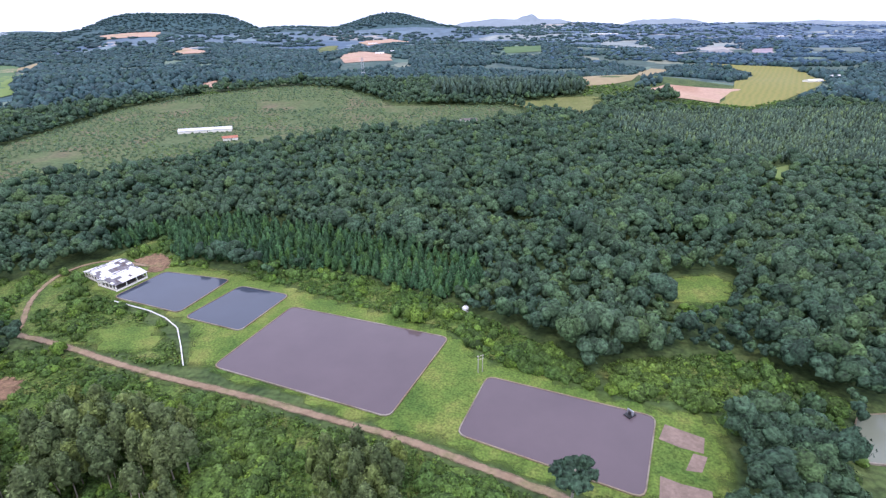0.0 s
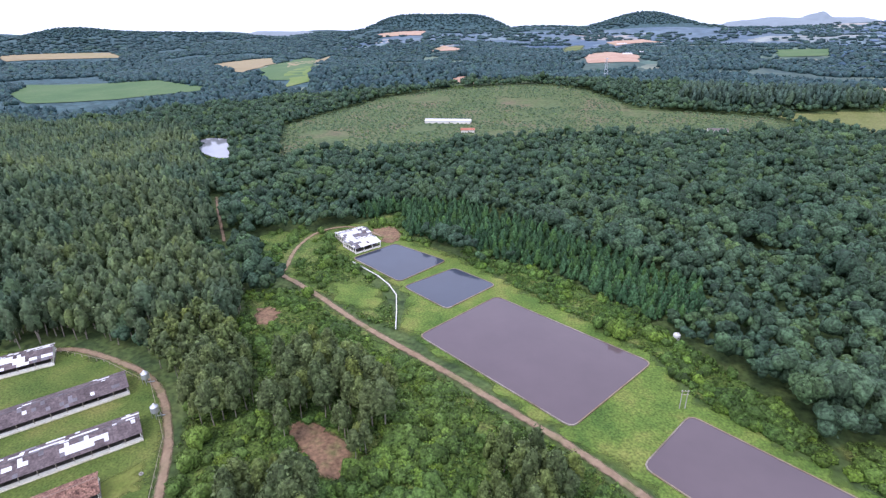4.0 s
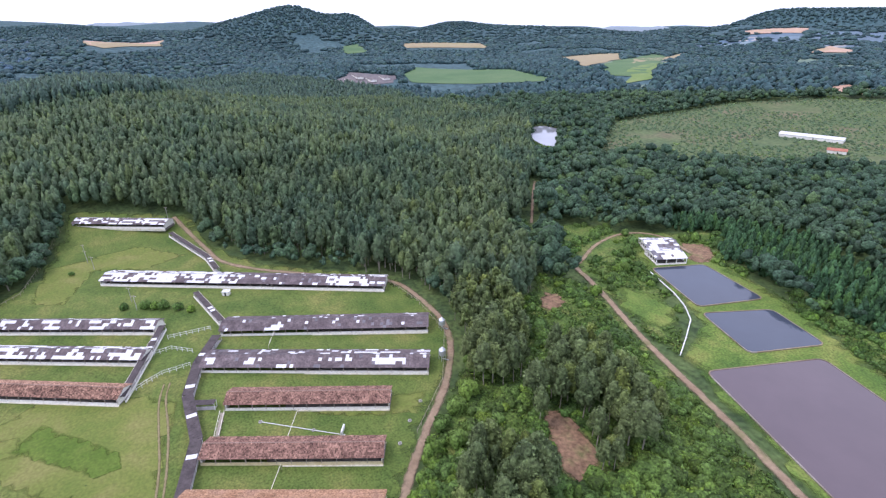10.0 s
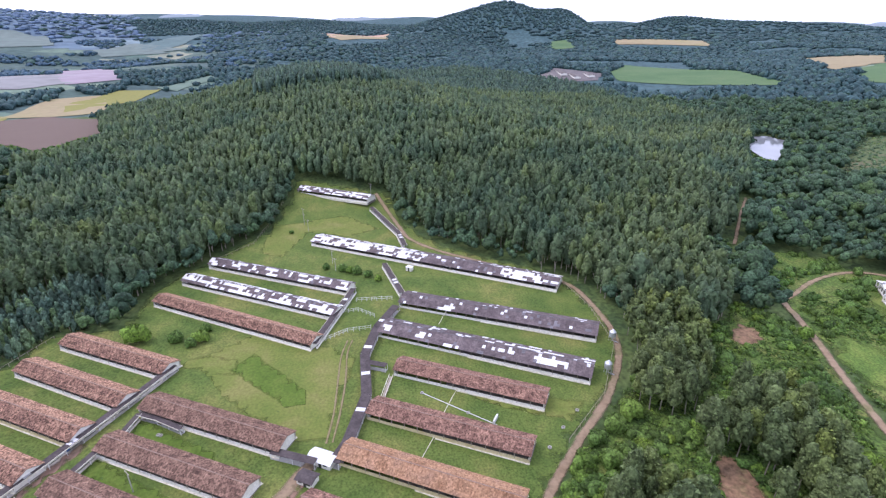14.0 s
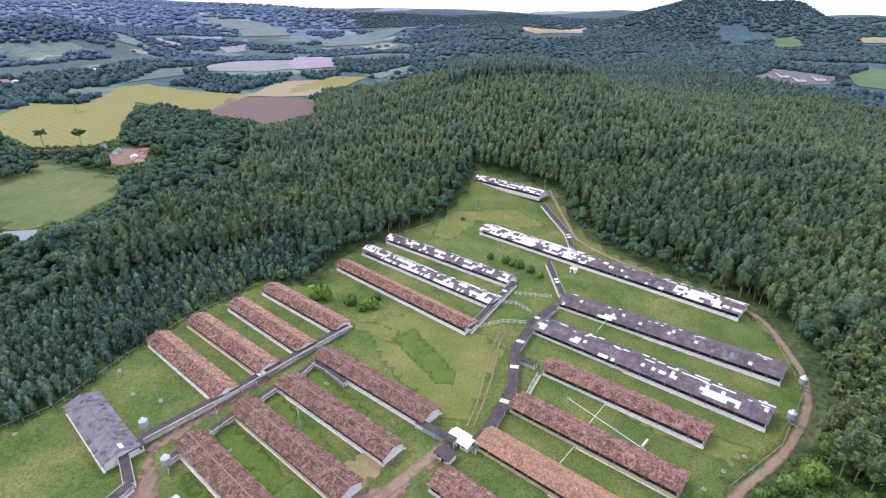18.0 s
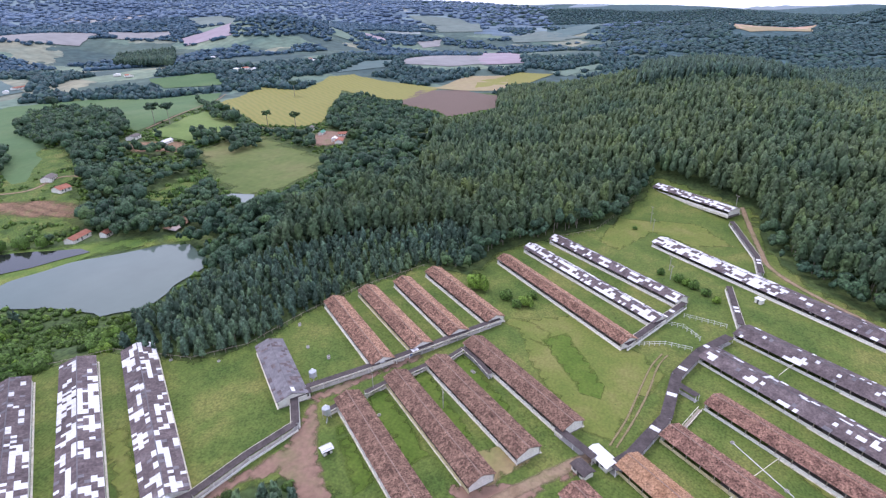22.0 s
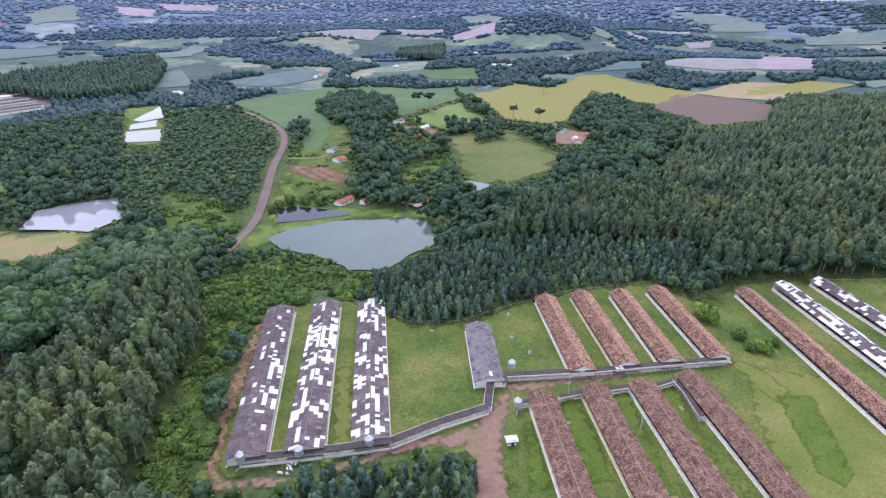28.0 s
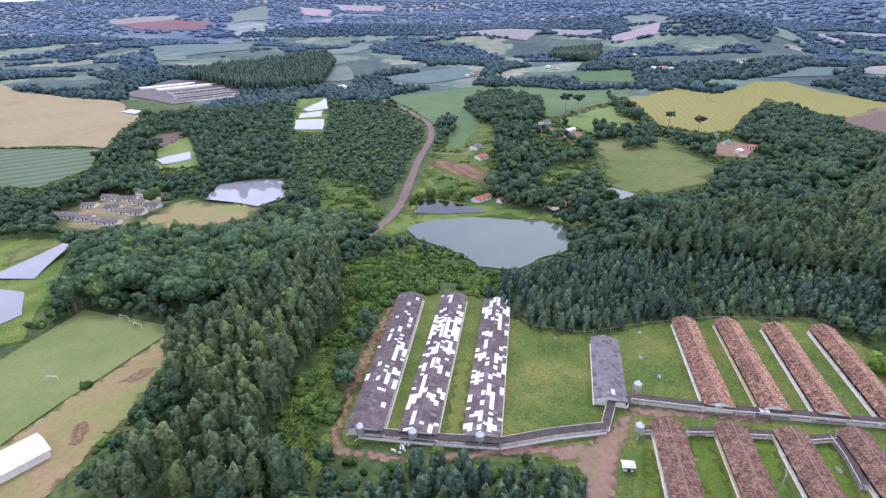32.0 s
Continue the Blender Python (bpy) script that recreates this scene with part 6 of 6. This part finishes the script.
house(-109.2, -108.2, 145, 5, 3.5, "felt_roof", "little gatehouse at the end of a walkway", tall=2.6, rise=0.6)
house(-243.3, 57.1, 50, 3, 2.5, "sheet_white", "small white cabin against a shed", tall=2.2, rise=0.4)
for p in [(-160.1, 104.3), (-141.7, 92.2), (-25.2, -128.9), (-39.4, -120.1), (-57.5, -110.4), (-117.7, -109.9), (-104.1, -93.8)]:
    silo(*p)
blue = thing("crate", -146.6, -86.7, 55, "blue plastic crate beside the walkway", "crate")
child("tub", slab("tub", -1.1, 1.1, -0.6, 0.6, 0, 1.2, "blue_plastic"), blue)
child("rim", slab("rim", -1.2, 1.2, -0.7, 0.7, 1.2, 1.3, "blue_plastic"), blue)

heap = thing("rubble_heap", -36.1, -119.2, 20, "little heap of pale rubble and scraps beside a silo", "rubble")
rnd = random.Random(4)
for i in range(16):
    w = rnd.uniform(0.25, 0.7)
    child("scrap", slab("scrap", -w, w, -w * 0.5, w * 0.5, -0.1, rnd.uniform(0.15, 0.5), "sheet_white" if i % 3 else "concrete"), heap, pose(rnd.uniform(-3.4, 3.4), rnd.uniform(-1.4, 1.4), 0.05, rnd.uniform(-20, 20), rnd.uniform(-20, 20), rnd.uniform(0, 180)))

# inspection rings and marker stones in the grass
ring = lathe("ring", [(0.45, 0.0), (0.62, 0.0), (0.62, 0.42), (0.45, 0.42), (0.45, 0.1)], "concrete", 12)
for p in [(-146.5, -140.1), (-133.8, -125.5), (-131.4, -113.7), (-146.0, -59.7), (-112.5, -79.3), (-105.3, -168.4), (-178.8, -84.1), (-180.6, 90.2), (-125.9, 72.6), (-119.6, 64.7), (-112.6, 57.1), (-146.6, 24.2), (-133.2, 37.1), (-145.5, -139.3), (-134.3, -126.1), (-132.4, -114.5), (-112.4, -150.9), (-146.5, -60.6)]:
    w = thing("well_ring", p[0], p[1], 0, "pale concrete inspection ring in the grass", "well ring", "inspection rings")
    child("ring", ring, w)
    child("cover", lathe("cover", [(0.44, 0.30), (0.02, 0.34)], "shed_floor", 12), w)
pipe = tagged(new("pipe_run"), "thin white pipe lying in the grass between sheds", "pipe")
child("pipe", beam((-146.6, 24.2), (-133.2, 37.1), 0.18, 0.15, 0.33, "white_paint", "pipe"), pipe)
child("pipe", beam((-133.2, 37.1), (-125.5, 44.6), 0.18, 0.15, 0.33, "white_paint", "pipe"), pipe)
child("stand", beam((-126.1, 43.6), (-129.1, 45.9), 0.5, 0.0, 1.4, "white_paint", "stand"), pipe)

for a, b in [((-113.5, 17.0), (-123.0, 23.5)), ((-131.5, 28.0), (-143.5, 36.0)), ((-186.0, 39.0), (-195.0, 44.0))]:
    hose = tagged(new("feed_pipe"), "thin pale feed pipe crossing between two sheds", "pipe", "feed pipes")
    child("pipe", beam(a, b, 0.14, 2.2, 2.34, "apron_cream", "pipe"), hose)
    for p in (a, b):
        child("stand", slab("stand", -0.07, 0.07, -0.07, 0.07, 0, 2.2, "timber_post"), hose, pose(p[0], p[1], ground_z(*p)))
ramp = tagged(new("loading_ramp"), "pale timber loading ramp beside a covered walkway", "ramp")
for off in (-0.7, 0.7):
    child("rail", beam((-146.8, 10.7), (-158.0, 15.0), 0.14, 1.3, 1.44, "apron_cream", "rail", off=off), ramp)
    for k in (0.05, 0.35, 0.65, 0.95):
        p = Vector((-146.8, 10.7)).lerp(Vector((-158.0, 15.0)), k) + Vector((-0.36, -0.93)) * off
        child("post", slab("post", -0.07, 0.07, -0.07, 0.07, 0, 1.3, "apron_cream"), ramp, pose(p.x, p.y, ground_z(p.x, p.y)))
child("deck", beam((-146.8, 10.7), (-158.0, 15.0), 1.2, 0.3, 0.4, "timber_post", "deck"), ramp)
hut = thing("hut", -244.5, 36.4, 52, "small white hut against a long shed", "hut")
child("wall", slab("wall", -1.5, 1.5, -1.2, 1.2, -0.3, 2.1, "render_white"), hut)
child("roof", slab("roof", -1.8, 1.8, -1.5, 1.5, 2.1, 2.22, "sheet_white"), hut)
child("door", slab("door", -0.4, 0.4, -1.25, -1.19, 0, 1.9, "dark_opening"), hut)

# pens and fences
fence([(-187.2, -9.4), (-192.7, 1.4), (-192.6, 11.1)], "pale timber pen fence on the slope", 2.0, 2.2, 2, "white_paint", 0.2)
fence([(-208.7, -1.5), (-208.8, 7.1), (-201.7, 13.6)], "pale timber pen fence on the slope", 2.0, 2.2, 2, "white_paint", 0.2)
fence([(-218.1, 7.0), (-215.7, 23.2)], "pale timber pen fence on the slope", 2.0, 2.2, 2, "white_paint", 0.2)
fence([(-79.9, -210.6), (-100.0, -194.3), (-108.6, -161.5), (-124.8, -148.1), (-151.9, -143.7), (-183.1, -135.0), (-217.3, -117.3)], "weathered post and wire fence at the wood's edge", 1.5, 4.0, 1)
fence([(-209.7, 106.5), (-187.1, 108.0), (-157.4, 103.7), (-131.1, 85.3), (-113.5, 63.9)], "weathered post and wire fence beside the track", 1.4, 4.0, 1)
fence([(-281.8, -64.8), (-301.7, -46.2), (-340.7, -37.4), (-386.8, -26.0)], "weathered post and wire fence at the wood's edge", 1.5, 4.0, 1)

channel = tagged(new("channel"), "white raised pipe channel curving beside the ponds", "channel")
line = [(-143.1, 220.4), (-122.3, 210.1), (-112.6, 203.4), (-104.2, 194.9), (-97.5, 181.6), (-91.1, 167.9)]
for a, b in zip(line, line[1:]):
    child("trough", beam(a, b, 0.42, 0.35, 0.7, "white_paint", "trough"), channel)
    child("footing", beam(a, (Vector(a).lerp(Vector(b), 0.08))[:], 0.7, -0.3, 0.36, "concrete", "footing"), channel)

# pond works
for level, pts, shape in LEVELS:
    if shape != "pond":
        continue
    t = tagged(new("pond_edge"), "pale liner and earth edge round a pond", "pond edge", kind="structure")
    n = len(pts)
    ring = [Vector(p) for p in pts]
    mitre = []
    for i in range(n):
        d0, d1 = (ring[i] - ring[i - 1]).normalized(), (ring[(i + 1) % n] - ring[i]).normalized()
        k = (Vector((-d0.y, d0.x)) + Vector((-d1.y, d1.x))).normalized()
        mitre.append(k * 0.22 / max(0.5, k.dot(Vector((-d1.y, d1.x)))))
    for i in range(n):
        j = (i + 1) % n
        v = [(p.x, p.y, z) for z in (level - 0.8, level + 0.14) for p in (ring[i] - mitre[i], ring[j] - mitre[j], ring[j] + mitre[j], ring[i] + mitre[i])]
        child("edge_strip", mesh("edge_strip", v, BOXES, ["pond_edge" if i // 4 % 2 else "pond_liner"]), t)
shed("pump_house", -160.5, 250.8, 17.6, 55.7, 14.4, "sheet_grey", "open white-posted building with a patched pale roof", eave=3.3, ridge=5.0, patch=0.6, seed=31, gable=False, group="pond buildings")
shed("pump_house", -149.3, 241.2, 16.6, 60.6, 14.4, "sheet_grey", "open white-posted building with a patched pale roof", eave=3.3, ridge=5.0, patch=0.64, seed=32, gable=False, group="pond buildings")
tank = thing("water_tank", 18.1, 200.5, 0, "small white dome tank in the bushes", "tank")
child("body", lathe("body", [(1.3, 0), (1.4, 1.2), (1.4, 2.2), (0.8, 2.8), (0.02, 3.0)], "white_paint"), tank)
child("hatch", lathe("hatch", [(0.35, 2.85), (0.35, 3.1), (0.02, 3.15)], "concrete"), tank)
raft = thing("aerator", 65.4, 131.3, 30, "dark pump raft at the pond's edge", "pump")
child("float", slab("float", -1.6, 1.6, -1.2, 1.2, 0.3, 0.8, "dark_opening"), raft)
child("motor", lathe("motor", [(0.6, 0.8), (0.6, 2.0), (0.02, 2.2)], "dark_opening"), raft)
child("frame", slab("frame", -0.1, 0.1, -1.2, 1.2, 0.8, 2.6, "zinc"), raft)


def pole(x, y, high=8.0, arms=1, turn=0, twin=False, label="grey concrete power pole"):
    t = thing("power_pole", x, y, turn, label, "pole", "power poles")
    for k in ((-0.9, 0.9) if twin else (0,)):
        child("mast", lathe("mast", [(0.17, -0.5), (0.11, high), (0.01, high)], "concrete", 7), t, pose(k, 0, 0))
    for i in range(arms):
        child("crossarm", slab("crossarm", -1.3, 1.3, -0.07, 0.07, high - 0.5 - i * 1.4, high - 0.34 - i * 1.4, "timber_post"), t)
        for k in (-1.1, 0, 1.1):
            child("insulator", SHEETS.setdefault("insulator%d" % i, slab("insulator", -0.06, 0.06, -0.06, 0.06, high - 0.34 - i * 1.4, high - 0.1 - i * 1.4, "white_paint")), t, pose(k, 0, 0))


pole(19.7, 157.3, 7.5, 2, 20, True, "twin grey poles with a crossarm by the ponds")
for p in [(-326.9, -17.6), (-263.6, -2.2), (-360.5, 28.5), (-121.5, -87.1), (-315.7, -15.1), (-335.5, -18.1), (-253.2, -1.0), (-124.3, -61.7)]:
    pole(p[0], p[1], 7.5, 1, 40)

# football goals
for a, b in [((75.0, -210.0), (71.0, -208.2)), ((55.3, -251.5), (50.9, -246.2)), ((48.6, -240.9), (45.1, -236.7))]:
    t = tagged(new("football_goal"), "white football goal frame on the pitch", "goal", "football goals")
    child("crossbar", beam(a, b, 0.16, 2.2, 2.36, "white_paint", "crossbar"), t)
    for p in (a, b):
        child("upright", slab("upright", -0.08, 0.08, -0.08, 0.08, 0, 2.2, "white_paint"), t, pose(p[0], p[1], ground_z(*p)))
flat_shed(76.3, -159.1, 24.3, 29.9, 11, "sheet_white", "long white-roofed hall beside the pitch", "hall")

# homes across the valley
house(-447.6, -336.9, 30, 13, 8, "clay_roof", "red-roofed farmhouse in a dirt yard")
house(-475.6, -352.5, 120, 9, 7, "clay_roof", "red-roofed farm annexe beside the house")
house(-451.7, -345.6, 30, 8, 6, "sheet_white", "white-roofed farm store beside the house")
house(-472.3, -378.5, 20, 12, 5, "green_sheet", "low green-covered pen beside a farm")
house(-488.8, -406.7, 20, 8, 6, "grey_roof", "small pale farm building by a track")
house(-353.1, -526.7, 30, 15, 9, "grey_roof", "pale farmhouse under trees")
house(-357.9, -487.8, 20, 24, 5, "sheet_white", "long white greenhouse tunnel on bare soil")
house(-238.7, -477.3, 40, 13, 8, "grey_roof", "brown-roofed house beside a red track")
house(-228.9, -445.2, 10, 10, 9, "clay_roof", "round-cornered red kiosk near the road", rise=2.2)
house(-183.5, -355.9, 20, 16, 7, "clay_roof", "white lakeside house with a clay roof")
house(-194.7, -343.9, 20, 6, 5, "clay_roof", "small brown shelter beside the lake")
house(-564.2, -1128.6, 20, 30, 9, "clay_roof", "distant long farmhouse in fields")
house(-533.9, -1113.5, 60, 14, 9, "sheet_white", "distant white farm building in fields")
for p in [(-176.2, -1272.5), (-195.4, -1269.3), (-225.0, -1241.8), (-257.9, -1157.7), (-264.7, -1139.6)]:
    house(p[0], p[1], 20, 16, 11, "sheet_white", "distant white-roofed farm building", group="far buildings")
for i, p in enumerate([(119.1, -461.6), (110.5, -454.6), (100.1, -441.5), (88.4, -426.1), (79.2, -416.0), (104.0, -482.8), (92.9, -504.3), (84.4, -493.4), (75.4, -487.7), (66.3, -470.2), (55.9, -452.2), (84.7, -463.4), (75.7, -446.8), (65.1, -436.8)]):
    house(p[0], p[1], 150 + (i % 3) * 4, 11, 8, "grey_roof", "small white village house with a weathered roof", group="village houses")
flat_shed(57.2, -487.7, 42, 128, 8, "grey_roof", "long low grey-roofed village shed")

# far barns and works
for i, p in enumerate([(-111.5, 1720.1), (-88.0, 1884.9), (-184.3, 2432.3), (814.2, 2574.2), (838.6, 2552.2), (865.1, 2530.6), (891.9, 2511.1), (757.2, 2103.3), (1685.5, 2554.1), (791.0, 1011.6), (692.0, 930.7)]):
    house(p[0], p[1], 15, 26 + i % 3 * 6, 14, "sheet_white", "distant white-roofed farm building", group="far buildings", plain=True)
for i, p in enumerate([(-1022.3, -843.7), (-1050.5, -854.8), (-1029.3, -821.9), (-868.0, -898.0), (-882.1, -892.0), (-882.3, -870.1), (-725.8, -1084.2), (-728.5, -1053.2), (-1073.9, -1198.6), (-844.1, -2040.5), (-1419.8, -2475.0)]):
    house(p[0], p[1], 25 * (i % 4), 17, 12, "clay_roof" if i % 3 == 1 else "sheet_white", "distant village house among trees", group="far homes", plain=True)
flat_shed(-240.9, 613.3, 56, 12, 14, "sheet_white", "long white-roofed barn on a planted hillside")
flat_shed(-199.6, 568.1, 15, 20, 8, "clay_roof", "small white cottage with a clay roof on a hillside")
flat_shed(61.7, 656.6, 20, 10, 10, "grey_roof", "small grey barn in a meadow")
for p, n in [((-1147.2, 531.1), 90), ((-1095.2, 538.8), 70), ((-1101.5, 576.2), 60), ((-1105.9, 491.7), 70)]:
    flat_shed(p[0], p[1], n, 165, 13, "grey_roof", "long pale-roofed barn of a distant farm", group="distant barns")
for i, p in enumerate([(78.0, -1256.4), (45.9, -1234.4), (23.3, -1201.2), (14.9, -1171.6), (11.0, -1143.1), (9.1, -1114.5), (12.3, -1075.2), (-9.8, -1283.4)]):
    flat_shed(p[0], p[1], 113, -151, 15, "sheet_white" if i in (0, 1) else "felt_roof" if i % 2 else "grey_roof", "very long low roof of a distant farm works", group="works roofs")


def pylon(x, y, high=40):
    t = thing("pylon", x, y, 20, "pale lattice power pylon on a hill", "pylon")
    for sx, sy in ((-1, -1), (1, -1), (1, 1), (-1, 1)):
        me = mesh("leg", [(sx * 3.6 + a, sy * 3.6 + b, 0) for a, b in ((-0.2, -0.2), (0.2, -0.2), (0.2, 0.2), (-0.2, 0.2))] + [(sx * 0.6 + a, sy * 0.6 + b, high) for a, b in ((-0.15, -0.15), (0.15, -0.15), (0.15, 0.15), (-0.15, 0.15))], BOXES, ["zinc"])
        child("leg", me, t)
    for k in (0.25, 0.45, 0.65):
        w = 3.6 - 3.0 * k
        child("brace", slab("brace", -w, w, -w, w, high * k - 0.15, high * k + 0.15, "zinc"), t)
    for k in (0.72, 0.85, 0.97):
        child("crossarm", slab("crossarm", -5.5, 5.5, -0.25, 0.25, high * k - 0.2, high * k + 0.2, "zinc"), t)


pylon(-114.5, 1184.2)


def umbrella_pine(x, y, high):
    """A tall bare trunk under a flat, tiered crown."""
    t = thing("umbrella_pine", x, y, 0, "tall dark umbrella pine standing alone in a field", "tree", "umbrella pines")
    child("trunk", lathe("trunk", [(0.45, -0.3), (0.28, high * 0.9), (0.02, high * 0.92)], "bark", 7), t)
    rnd = np.random.default_rng(int(abs(x)))
    parts = []
    for i in range(18):
        a, q = i * 2.4, high * 0.27 * math.sqrt(i / 17)
        c = np.array([math.cos(a) * q, math.sin(a) * q, high * (0.84 + rnd.uniform(-0.13, 0.10))])
        rad = np.array([high * 0.095, high * 0.095, high * 0.065])
        parts += [blob(rnd, c, rad, 0.25), sprays(rnd, c, rad, 20, high * 0.03)]
    v, f = gather(parts)
    child("crown", mesh("crown", v, f, ["leaves_native"], smooth=True, tone=np.zeros(len(v))), t)


for p, n in [((-710.1, -616.6), 26), ((-486.8, -470.0), 18), ((-484.9, -425.4), 20), ((-406.1, -561.8), 24), ((-420.0, -555.0), 24), ((36.1, 95.6), 18), ((-457.1, -205.1), 12)]:
    umbrella_pine(p[0], p[1], n)


def yard_tree(x, y, size):
    t = thing("garden_tree", x, y, 0, "rounded bright green tree standing in open grass", "tree", "farm trees")
    v, f = CROWNS[("scrub", 0)][int(abs(x)) % 6]
    child("crown", mesh("crown", v * np.array([size * 0.5, size * 0.5, size * 0.78]) + np.array([0, 0, size * 0.10]), f, ["leaves_scrub"], smooth=True, tone=np.full(len(v), 0.0)), t)
    child("trunk", lathe("trunk", [(0.16, -0.2), (0.10, size * 0.45), (0.01, size * 0.5)], "bark", 6), t)


for p, n in [((-140, -378), 9), ((-150, -381), 10), ((-159, -374), 10), ((-167, -364), 9), ((-132, -374), 8), ((-202.4, -67.3), 6), ((-197.7, -60.5), 5), ((-200.1, -57.1), 7), ((-207.7, -56.9), 5), ((-206.1, -82.5), 11), ((-314.0, -25.2), 3), ((-252.2, 2.9), 5.0), ((-247.3, 9.4), 5.5), ((-242.3, 14.8), 5.0), ((-237.0, 19.0), 4.0), ((-256.9, -5.9), 4.0), ((-249.6, 6.0), 4.5), ((-12.6, 199.3), 6), ((-4.0, 194.1), 9), ((-50.2, -220.4), 8), ((-143.6, 180.3), 6), ((-183.3, 250.7), 5), ((-119.0, 87.9), 8), ((-114.6, 79.9), 7), ((-110.6, 71.3), 7), ((-101.9, 71.7), 7), ((-94.3, 72.8), 6), ((-89.1, 74.9), 6), ((-103.2, 62.5), 7), ((-92.6, 66.9), 7)]:
    yard_tree(p[0], p[1], n)
